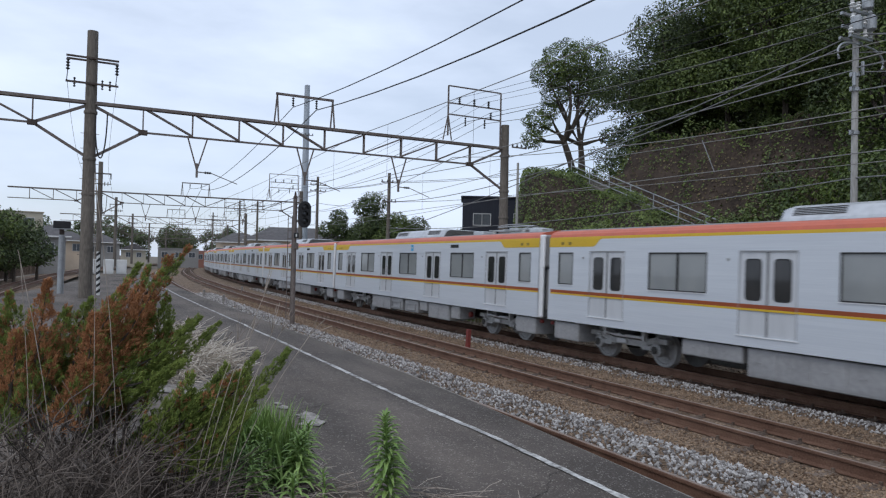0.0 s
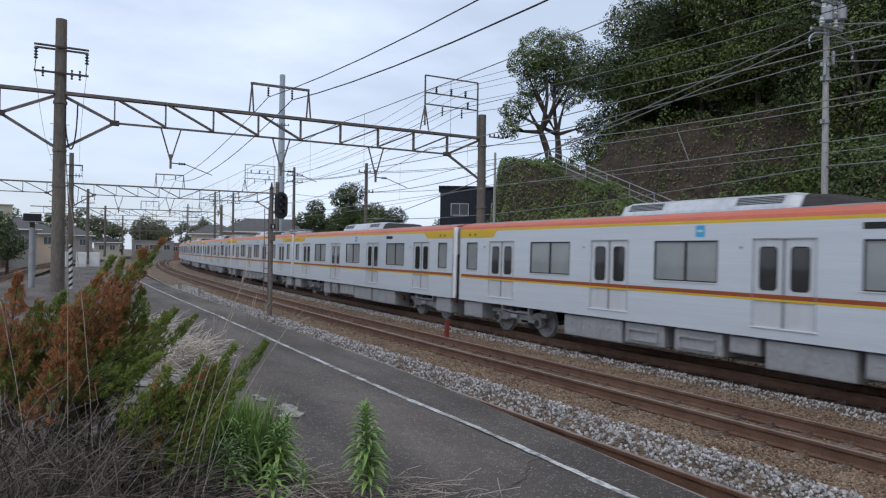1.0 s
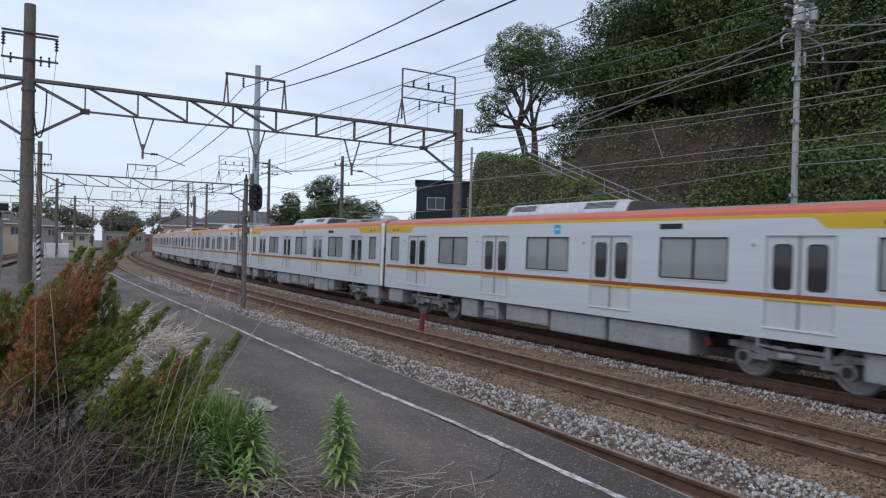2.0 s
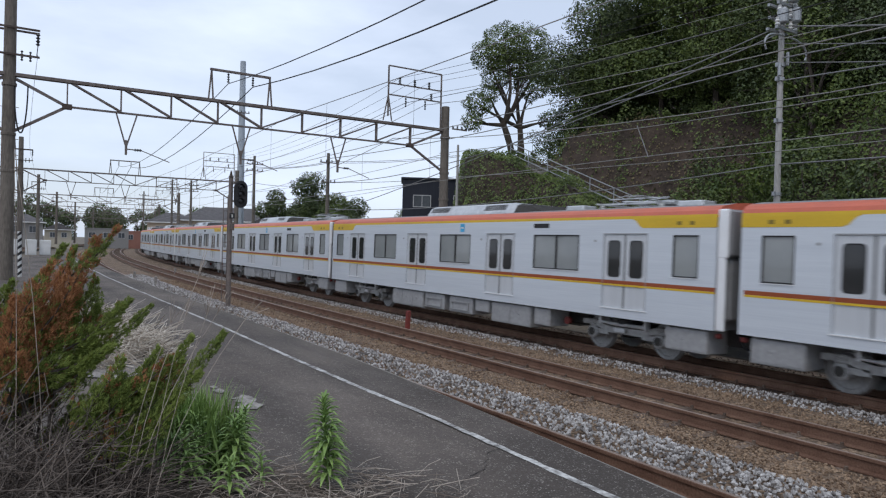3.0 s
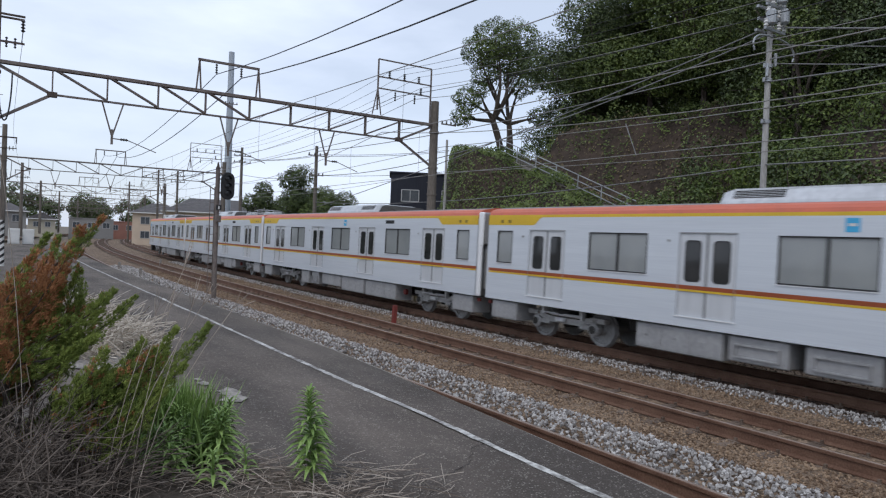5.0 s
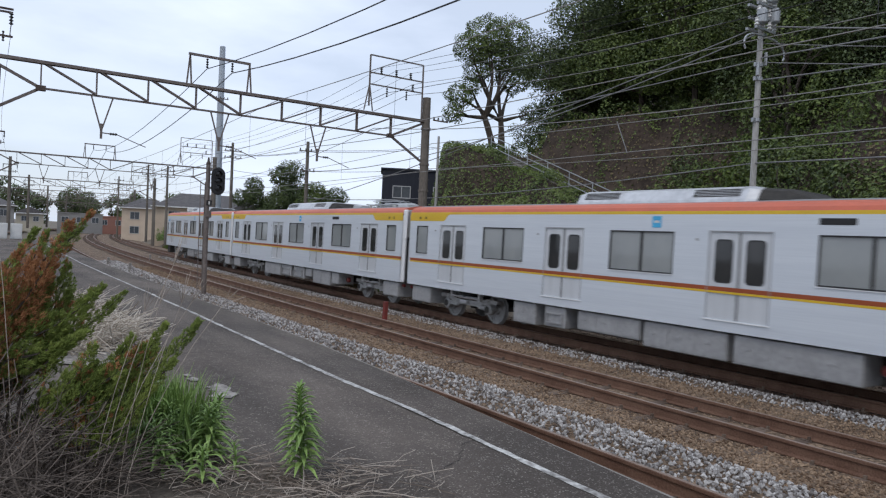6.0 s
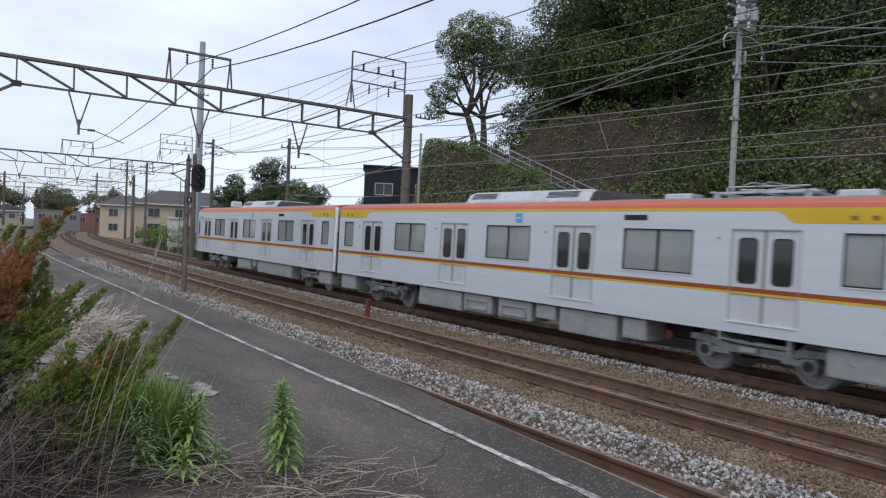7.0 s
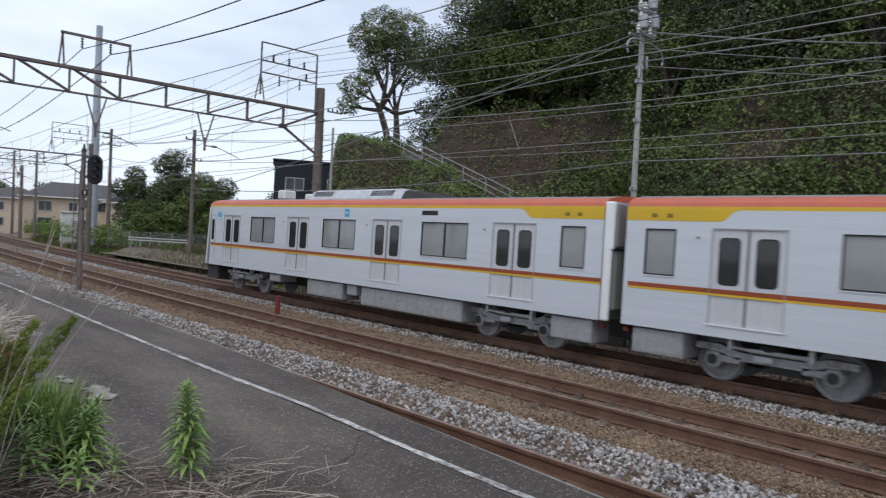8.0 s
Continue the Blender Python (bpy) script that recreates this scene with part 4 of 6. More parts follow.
def portal(m, label):
    top = thing("overhead_line_portal", m, label, "overhead line portal", "portals over the tracks")
    for x, h, base, r in ((0.3, 9.6, 0.7, 0.172), (16.45, 8.25, -0.7, 0.18)):
        bm = bmesh.new()
        rod(bm, (x, 0, base), (x, 0, h), r * 1.22, r * 0.95, 20)
        for z in (2.4, 4.2, 5.35, 6.9):
            disc_stack(bm, [(r * 1.16, -0.05), (r * 1.2, -0.04), (r * 1.2, 0.04), (r * 1.16, 0.05)], Matrix.Translation((x, 0, z)), 20)
        part("mast", bm, M["pole"], top, "brown weathered concrete mast", smooth=False)
        bm = bmesh.new()
        for k in range(9):
            rod(bm, (x - r - 0.1, 0, 2.2 + k * 0.5), (x + r + 0.1, 0, 2.2 + k * 0.5), 0.01, seg=5)
        part("step_irons", bm, M["iron"], top)
    for y in (-0.09, 0.09):
        bm = bmesh.new()
        bar(bm, (-6.0, y, TOP_Z), (16.4, y, TOP_Z), 0.05, 0.1)
        bar(bm, (-6.0, y * 0.5, TOP_Z + 0.045), (16.4, y * 0.5, TOP_Z + 0.045), 0.1, 0.012)
        part("top_chord", bm, M["iron"], top)
    for a, b in ((1.9, 14.7), (-6.0, -1.35)):
        bm = bmesh.new()
        bar(bm, (a, 0, LOW_Z), (b, 0, LOW_Z), 0.09, 0.06)
        part("bottom_chord", bm, M["iron"], top)
    for x in NODES + [-1.35, -2.95, -4.55]:
        bm = bmesh.new()
        for y in (-0.06, 0.06):
            bar(bm, (x, y, LOW_Z), (x, y, TOP_Z), 0.035, 0.06)
        part("upright", bm, M["iron"], top)
    ends = [(NODES[k], NODES[k + 1]) for k in range(4)] + [(NODES[k + 1], NODES[k]) for k in range(4, 8)] + [(-2.95, -1.35 - 0.0), (-4.55, -2.95)]
    for a, b in ends:
        bm = bmesh.new()
        for y in (-0.07, 0.07):
            bar(bm, (a + 0.1, y, TOP_Z - 0.03), (b, y, LOW_Z + 0.03), 0.03, 0.055)
        part("diagonal", bm, M["iron"], top)
    for x0, x1 in ((0.32, 1.9), (0.28, -1.35), (16.4, 14.7)):
        for z0, z1 in ((TOP_Z - 0.05, LOW_Z), (5.38, LOW_Z)):
            bm = bmesh.new()
            bar(bm, (x0, 0, z0), (x1, 0, z1), 0.07, 0.09)
            part("knee_brace", bm, M["iron"], top)
        bm = bmesh.new()
        box(bm, (x1, 0, LOW_Z), (0.28, 0.2, 0.16))
        part("gusset", bm, M["dark_iron"], top)
    # hanger frame above the beam: two legs each side and a crossbar with two insulator strings
    bm = bmesh.new()
    for x, w in ((6.42, 0.1), (8.62, -0.1)):
        for k in (0, w * 1.6):
            bar(bm, (x + k - w * 0.6, 0, TOP_Z + 0.05), (x + w * 0.3, 0, TOP_Z + 1.12), 0.05)
    bar(bm, (6.4, 0, TOP_Z + 1.12), (8.62, 0, TOP_Z + 1.12), 0.09, 0.08)
    part("hanger_frame", bm, M["iron"], top)
    for x in (7.05, 7.95):
        bm = bmesh.new()
        insulator(bm, (x, 0, TOP_Z + 1.06), 0.36)
        part("insulator", bm, M["porcelain"], top)
    bm = bmesh.new()
    for x in (13.62, 16.2):
        bar(bm, (x, 0, TOP_Z + (0.3 if x < 15 else -0.1)), (x, 0, TOP_Z + 2.4), 0.055)
    for z in (2.4, 1.68, 1.2):
        bar(bm, (13.62, 0, TOP_Z + z), (16.2, 0, TOP_Z + z), 0.05)
    bar(bm, (13.62, 0, TOP_Z + 1.2), (13.4, 0, TOP_Z + 0.1), 0.04)
    bar(bm, (13.62, 0, TOP_Z + 1.2), (13.8, 0, TOP_Z + 0.1), 0.04)
    part("feeder_frame", bm, M["iron"], top)
    for x, z in ((14.15, 1.68), (14.87, 1.68), (15.58, 1.68), (15.7, 1.2)):
        bm = bmesh.new()
        insulator(bm, (x, 0, TOP_Z + z + 0.3), 0.3, 0.07)
        part("insulator", bm, M["porcelain"], top)
    for x in (14.45, 15.4):
        bm = bmesh.new()
        insulator(bm, (x, 0, TOP_Z + 1.16), 0.4, 0.05)
        part("insulator", bm, M["porcelain"], top)
    # cross arms on the left mast
    for z, a, b in ((8.66, -0.45, 1.1), (7.82, -0.45, 1.1)):
        bm = bmesh.new()
        for y in (-0.2, 0.2) if z > 8 else (-0.2,):
            bar(bm, (a, y, z), (b, y, z), 0.05, 0.06)
        part("cross_arm", bm, M["dark_iron"], top)
    for x in (-0.4, 1.05):
        bm = bmesh.new()
        insulator(bm, (x, 0, 8.62), 0.4, 0.07)
        rod(bm, (x, 0, 8.22), (x - 0.03, 0, 7.85), 0.015, seg=5)
        part("insulator", bm, M["porcelain"], top)
    for x in (-0.2, 0.62, 0.85):
        bm = bmesh.new()
        insulator(bm, (x, 0, 8.02), 0.34, 0.045)
        part("insulator", bm, M["porcelain"], top)
    # drop arms that steady the wires
    for x in (3.68, 7.56, 11.42):
        bm = bmesh.new()
        for k in (-0.33, 0.33):
            bar(bm, (x + k, 0, LOW_Z), (x, 0, 5.25), 0.045)
        bar(bm, (x, 0, 5.5), (x, 0, 5.0), 0.07)
        part("drop_arm", bm, M["iron"], top)
        bm = bmesh.new()
        rod(bm, (x, 0, 5.2), (x + 0.5, 0, 5.18), 0.02, seg=6)
        rod(bm, (x + 0.5, 0, 5.18), (x + 1.4, 0, 4.86), 0.015, seg=6)
        part("steady_arm", bm, M["iron"], top)
        bm = bmesh.new()
        disc_stack(bm, [(0.02, 0), (0.05, 0.04), (0.025, 0.08), (0.05, 0.12), (0.025, 0.16), (0.05, 0.2), (0.02, 0.24)], Matrix.Translation((x + 0.25, 0, 5.19)) @ Matrix.Rotation(math.pi / 2, 4, "Y"), 8)
        part("insulator", bm, M["porcelain"], top)
    # loops of cable down the left mast
    bm = bmesh.new()
    last = None
    for k in range(13):
        a = k / 12 * math.pi
        p = Vector((0.62 + 0.12 * math.cos(a) * 1.5, -0.1, 6.9 - 1.5 * math.sin(a)))
        if last is not None:
            rod(bm, last, p, 0.022, seg=6)
        last = p
    part("cable_loop", bm, M["wire"], top)
    return top


def portal_pose(s):
    x, y, th = along(9.2, s)
    return Matrix.Translation((x, y, 0)) @ Matrix.Rotation(-th, 4, "Z") @ LEAN @ Matrix.Translation((-9.2, 0, 0)) @ Matrix.Translation((0, 0, 0.24))


first_portal = portal(portal_pose(PORTALS[1]), "rusty steel lattice portal on concrete masts over the tracks")
for s in PORTALS[2:]:
    copy_thing(first_portal, portal_pose(s))
back_portal = copy_thing(first_portal, portal_pose(PORTALS[0]))


def tube(bm, pts, r, seg=5):
    """A thin wire through the points."""
    rings = []
    for k, p in enumerate(pts):
        d = (pts[min(k + 1, len(pts) - 1)] - pts[max(k - 1, 0)]).normalized()
        u = d.cross(Vector((0, 0, 1))).normalized()
        v = u.cross(d)
        rings.append([p + (u * math.cos(a * math.tau / seg) + v * math.sin(a * math.tau / seg)) * r for a in range(seg)])
    sweep(bm, rings)


def line_points(x, z, sag, s_from=0, s_to=None, n=12):
    pts = []
    for i in range(s_from, (s_to or len(PORTALS)) - 1):
        a, b = PORTALS[i], PORTALS[i + 1]
        for k in range(n if i + 2 < (s_to or len(PORTALS)) else n + 1):
            t = k / n
            m = portal_pose(a + (b - a) * t)
            pts.append(m @ Vector((x, 0, z - sag * 4 * t * (1 - t))))
    return pts


def run_wire(x, z, sag, r, label="dark overhead feeder wire along the railway", mat="wire"):
    bm = bmesh.new()
    tube(bm, line_points(x, z, sag), r)
    return tagged(part("overhead_wire", bm, M[mat]), label, "overhead wire", "wires over the tracks")


def arm_wire(x):
    """A thin line from the left mast's cross arm to the masts further on."""
    bm = bmesh.new()
    tube(bm, line_points(x, 7.95, 0.6, 1), 0.007)
    tagged(part("overhead_wire", bm, M["wire"]), "thin dark wire between the mast cross arms", "overhead wire", "wires over the tracks")


arm_wire(-0.42)
arm_wire(1.05)


def catenary(x, low, high, sag):
    """A contact wire hung by droppers from a sagging messenger wire."""
    top = thing("catenary", pose(0, 0, 0), "thin dark contact wire hung from a messenger wire", "overhead wire", "contact wires over the tracks")
    lo, hi = line_points(x, low, 0.0), line_points(x, high, sag)
    for name, pts, r in (("contact_wire", lo, 0.011), ("messenger_wire", hi, 0.013)):
        bm = bmesh.new()
        tube(bm, pts, r)
        part(name, bm, M["contact"], top)
    for a, b in zip(lo[1::2], hi[1::2]):
        bm = bmesh.new()
        tube(bm, [a, b], 0.005, 4)
        part("dropper", bm, M["wire"], top)
    if low < 5:
        bm = bmesh.new()
        tube(bm, [Vector((x - 0.1, 11.75, low + 0.3)), Vector((x - 0.1, 12.15, low + 1.15))], 0.012, 6)
        part("yoke", bm, M["pale_wire"], top)


catenary(MID_TRACK, 5.2, 7.12, 0.25)
catenary(TRAIN_TRACK, 4.6, 6.62, 1.17)
for x, z, sag, r in ((7.05, TOP_Z + 0.68, 0.95, 0.015), (7.95, TOP_Z + 0.68, 1.05, 0.019), (14.15, TOP_Z + 1.95, 0.9, 0.008), (14.87, TOP_Z + 1.95, 0.9, 0.008), (15.58, TOP_Z + 1.95, 0.9, 0.008),
                     (14.45, TOP_Z + 0.95, 0.7, 0.012), (15.4, 8.2, 0.98, 0.012), (15.7, TOP_Z + 1.5, 0.8, 0.01), (16.8, 6.3, 0.36, 0.013), (16.8, 5.2, 0.38, 0.011)):
    run_wire(x, z, sag, r, mat="contact" if x > 15.2 else "wire")


def signal():
    m = Matrix.Translation((7.62, 26.3, -0.2)) @ LEAN
    top = thing("railway_signal", m, "black oval railway signal on a brown steel post", "railway signal")
    bm = bmesh.new()
    rod(bm, (0, 0, -0.2), (0, 0, 4.95), 0.085, 0.08, 14)
    disc_stack(bm, [(0.16, -0.2), (0.16, 0.04), (0.1, 0.06)], Matrix(), 12)
    part("post", bm, M["iron"], top)
    bm = bmesh.new()
    disc_stack(bm, [(0.085, 0), (0.09, 0.06), (0.05, 0.12), (0.035, 0.24), (0.0, 0.3)], Matrix.Translation((0, 0, 4.95)), 10)
    part("post_cap", bm, M["dark_iron"], top)
    bm = bmesh.new()
    pts = []
    for cz, a0 in ((0.26, 0), (-0.26, 180)):
        for k in range(11):
            a = radians(a0 + 18 * k)
            pts.append((0.26 * math.cos(a), cz + 0.26 * math.sin(a)))
    sweep(bm, [[Vector((0.32 + x * w, y, 4.35 + z * w)) for x, z in pts] for y, w in ((-0.16, 0.97), (-0.2, 1.0), (-0.22, 0.94))])
    box(bm, (0.32, -0.05, 4.35), (0.3, 0.24, 0.8), bevel=0.03)
    head = part("signal_head", bm, M["black"], top)
    for z in (0.27, 0.0, -0.27):
        bm = bmesh.new()
        disc_stack(bm, [(0.1, 0), (0.1, 0.03), (0.0, 0.05)], Matrix.Translation((0.32, -0.22, 4.35 + z)) @ Matrix.Rotation(math.pi / 2, 4, "X"), 14)
        part("lens", bm, M["lens"], head)
        bm = bmesh.new()
        ring = []
        for y in (-0.22, -0.33):
            ring.append([Vector((0.32 + 0.12 * math.cos(radians(a)), y, 4.35 + z + 0.12 * math.sin(radians(a)))) for a in range(-20, 201, 20)])
        sweep(bm, ring, closed=False)
        part("hood", bm, M["black"], head)
    bm = bmesh.new()
    bar(bm, (0, 0, 4.6), (0.3, -0.05, 4.6), 0.05)
    bar(bm, (0, 0, 4.1), (0.3, -0.05, 4.1), 0.05)
    part("bracket", bm, M["iron"], top)
    bm = bmesh.new()
    for x in (-0.16, 0.0):
        bar(bm, (x - 0.06, 0.14, 0.3), (x - 0.06, 0.14, 4.3), 0.025)
    for k in range(13):
        bar(bm, (-0.22, 0.14, 0.4 + k * 0.3), (-0.06, 0.14, 0.4 + k * 0.3), 0.02)
    part("ladder", bm, M["iron"], top)
    bm = bmesh.new()
    box(bm, (0.02, -0.12, 3.1), (0.2, 0.12, 0.26), bevel=0.015)
    part("junction_box", bm, M["iron"], top)
    bm = bmesh.new()
    box(bm, (0.03, -0.14, 3.52), (0.2, 0.02, 0.2))
    plate = part("number_plate", bm, M["black"], top)
    bm = bmesh.new()
    box(bm, (0.03, -0.153, 3.52), (0.05, 0.004, 0.12))
    part("bar_mark", bm, M["white"], plate)


def marker_post(x, y, h, mat, label):
    bm = bmesh.new()
    box(bm, (0, 0, h / 2 - 0.15), (0.13, 0.13, h + 0.3), bevel=0.015)
    ob = part("marker_post", bm, mat)
    ob.matrix_basis = Matrix.Translation((x, y, BED_Z)) @ Matrix.Rotation(radians(2), 4, "X")
    return tagged(ob, label, "marker post")


signal()
marker_post(11.0, 18.6, 0.62, M["red"], "short faded red marker post in the ballast")
for x, y in ((11.3, 52.6), (7.5, 46.0), (7.6, 40.0)):
    marker_post(x, y, 0.5, M["patch"], "short pale marker post in the ballast")


def utility_pole():
    """A pale concrete street pole with a crowded head of brackets, insulators and cable bows."""
    m = Matrix.Translation((19.0, 11.36, -0.85)) @ LEAN
    top = thing("utility_pole", m, "pale concrete utility pole with cluttered crossarms", "utility pole")
    bm = bmesh.new()
    rod(bm, (0, 0, -0.1), (0, 0, 10.9), 0.105, 0.075, 18)
    part("shaft", bm, M["pale_pole"], top)
    for z, w in ((10.6, 0.9), (10.25, 0.8), (9.9, 1.0)):
        bm = bmesh.new()
        box(bm, (0, -0.14, z), (0.07, 0.07, 0.07))
        bar(bm, (-w * 0.5, -0.14, z), (w * 0.5, -0.14, z), 0.075)
        bar(bm, (-w * 0.5, 0.14, z), (w * 0.5, 0.14, z), 0.075)
        part("cross_arm", bm, M["zinc"], top)
        for k in (-0.45, -0.15, 0.2, 0.46):
            bm = bmesh.new()
            disc_stack(bm, [(0.03, 0), (0.08, 0.04), (0.04, 0.09), (0.085, 0.13), (0.04, 0.18), (0.06, 0.24)], Matrix.Translation((k * w, -0.14, z + 0.03)), 10)
            part("insulator", bm, M["white"], top)
    for k, (x, z) in enumerate(((-0.32, 10.0), (0.32, 10.15), (0.18, 10.7))):
        bm = bmesh.new()
        disc_stack(bm, [(0.12, 0), (0.15, 0.03), (0.15, 0.36), (0.1, 0.42)], Matrix.Translation((x, -0.22, z)), 14)
        part("switch_can", bm, M["zinc"], top)
    for side in (-1, 1):
        bm = bmesh.new()
        pts = [Vector((side * (0.1 + 0.95 * math.sin(k / 10 * math.pi * 0.62)), -0.15, 9.7 - 0.35 * (1 - math.cos(k / 10 * math.pi * 0.62)) ** 1.3)) for k in range(11)]
        tube(bm, pts, 0.028, 8)
        part("cable_bow", bm, M["zinc"], top)
    for z in (8.9, 8.5, 7.3, 5.2, 4.4):
        bm = bmesh.new()
        disc_stack(bm, [(0.11, -0.05), (0.12, -0.04), (0.12, 0.04), (0.11, 0.05)], Matrix.Translation((0, 0, z)), 14)
        box(bm, (-0.16, 0, z), (0.1, 0.08, 0.12))
        part("band_clamp", bm, M["zinc"], top)
    for x, z in ((-0.3, 8.75), (0.25, 9.1)):
        bm = bmesh.new()
        box(bm, (x * 0.7, -0.1, z), (0.08, 0.08, 0.4), bevel=0.02)
        part("lug_box", bm, M["zinc"], top)


utility_pole()


def cable(a, b, sag, r, label="grey sheathed cable strung between poles", mat="pale_wire"):
    a, b = Vector(a), Vector(b)
    bm = bmesh.new()
    tube(bm, [a.lerp(b, k / 14) - Vector((0, 0, 4 * sag * (k / 14) * (1 - k / 14))) for k in range(15)], r)
    tagged(part("cable", bm, M[mat]), label, "cable", "cables on the utility pole")


def plain_pole(x, y, z0, z1, r, mat, label, arms=()):
    m = Matrix.Translation((x, y, z0)) @ LEAN
    top = thing("utility_pole", m, label, "utility pole")
    bm = bmesh.new()
    rod(bm, (0, 0, 0), (0, 0, z1 - z0), r, r * 0.65, 14)
    part("shaft", bm, M[mat], top)
    for z, w in arms:
        bm = bmesh.new()
        bar(bm, (-w / 2, -r, z - z0), (w / 2, -r, z - z0), 0.07)
        part("cross_arm", bm, M["iron"], top)
        for k in (-0.45, -0.15, 0.15, 0.45):
            bm = bmesh.new()
            disc_stack(bm, [(0.03, 0), (0.06, 0.05), (0.03, 0.1), (0.06, 0.15)], Matrix.Translation((k * w, -r, z - z0 + 0.03)), 8)
            part("insulator", bm, M["porcelain"], top)
    return top
# ---- land on the far side of the train: verge, bank with steps, wooded hill ----
def smooth(a, b, x):
    t = min(1.0, max(0.0, (x - a) / (b - a)))
    return t * t * (3 - 2 * t)


def step_level(y):
    return 4.08 + 0.376 * (min(y, 32.5) - 22.2)


def land(x, y):
    """Height of the land beyond the tracks."""
    base = -0.4 + 0.95 * smooth(17.2, 20.5, x)
    face = base + max(0, x - 20.6) * (1.3 + 0.9 * smooth(29, 33, y))
    end = 32.6 + max(0, x - 22.5) * 1.46
    level = max(3.2, step_level(y)) * (1 - smooth(end - 0.4, end + 1.8, y))
    low = min(face, max(base, level))
    d = (x - 25) * 0.894 - (y - 22) * 0.447
    high = min(base + max(0, d) * 1.25, face, 21)
    cliff = min(step_level(y) + max(0, x - 27.5) * 1.9, face, 10.0 + noise.noise(Vector((x * 0.3, y * 0.3, 1)))) * (1 - smooth(30.5, 33.5, y)) * smooth(12, 17, y)
    return max(low, high, cliff) + (0.45 * noise.noise(Vector((x * 0.35, y * 0.45, 0))) + 0.22 * noise.noise(Vector((x * 1.3, y * 1.3, 3)))) * smooth(20.6, 23, x)


def hillside():
    bm = bmesh.new()
    rows = []
    ys = [-40 + k * 0.75 for k in range(130)]
    xs = [17.6 + k * 0.4 for k in range(96)] + [60, 75, 100]
    for y in ys:
        rows.append([Vector((x, y, land(x, y))) for x in xs])
    sweep(bm, rows, closed=False)
    for f in bm.faces:
        if f.calc_center_median().x < 21.2:
            f.material_index = 1
    tagged(part("hillside", bm, [M["slope_soil"], M["soil"]], smooth=True), "steep dark earth hillside beside the railway", "hillside", kind="structure")
    bm = bmesh.new()
    rows = []
    for s in stations(56, 260, 6):
        rows.append([at_line(x, s, -0.4 + 0.95 * smooth(17.2, 20.5, x)) for x in (17.3, 18, 19, 20.5, 25, 40, 70)])
    sweep(bm, rows, closed=False)
    tagged(part("verge", bm, M["soil"], smooth=True), "low grassy verge beside the tracks", "ground", kind="structure")


def leaves(name, places, size, mat, parent=None, narrow=0.5, seed=0):
    """Folded leaves, each a quad of its own: places are rows of point and outward direction."""
    rng = np.random.default_rng(seed)
    p = np.array([q[0] for q in places])
    n = np.array([q[1] for q in places]) + rng.normal(0, 0.55, (len(places), 3))
    n /= np.linalg.norm(n, axis=1)[:, None] + 1e-9
    a = np.cross(n, rng.normal(0, 1, n.shape))
    a /= np.linalg.norm(a, axis=1)[:, None] + 1e-9
    b = np.cross(n, a)
    l = size * rng.uniform(0.55, 1.3, (len(p), 1))
    v = np.empty((len(p), 4, 3))
    v[:, 0], v[:, 2] = p - a * l / 2, p + a * l / 2
    v[:, 1], v[:, 3] = p + b * l * narrow / 2 + n * l * 0.12, p - b * l * narrow / 2 + n * l * 0.12
    faces = np.arange(len(p) * 4).reshape(-1, 4)
    return raw(name, v.reshape(-1, 3).tolist(), faces.tolist(), mat, parent)


def lump(rng, c, r, count, flat=0.8, under=True):
    """Points over an uneven ball of foliage, with gaps."""
    out = []
    c = Vector(c)
    shift = Vector((rng.uniform(0, 50), rng.uniform(0, 50), rng.uniform(0, 50)))
    while len(out) < count:
        d = Vector((rng.gauss(0, 1), rng.gauss(0, 1), rng.gauss(0, 1))).normalized()
        if not under and d.z < -0.3:
            continue
        g = noise.noise(d * 1.9 + shift)
        if noise.noise(d * 4.5 + shift) < -0.22 and rng.random() < 0.75:
            continue
        k = r * (0.62 + 0.38 * rng.random() ** 0.5) * (1 + 0.38 * g)
        out.append((c + Vector((d.x * k, d.y * k, d.z * k * flat)), d + Vector((0, 0, 0.5))))
    return out


def limb(bm, a, b, r0, r1, rng, bend=0.12, n=5):
    a, b = Vector(a), Vector(b)
    side = Vector((rng.uniform(-1, 1), rng.uniform(-1, 1), 0)) * (b - a).length * bend
    pts = [a.lerp(b, k / n) + side * math.sin(k / n * math.pi) for k in range(n + 1)]
    rings = []
    for k, p in enumerate(pts):
        d = (pts[min(k + 1, n)] - pts[max(k - 1, 0)]).normalized()
        u = d.orthogonal().normalized()
        v = d.cross(u)
        r = r0 + (r1 - r0) * k / n
        rings.append([p + (u * math.cos(t * math.tau / 7) + v * math.sin(t * math.tau / 7)) * r * rng.uniform(0.9, 1.1) for t in range(7)])
    sweep(bm, rings)
    return pts


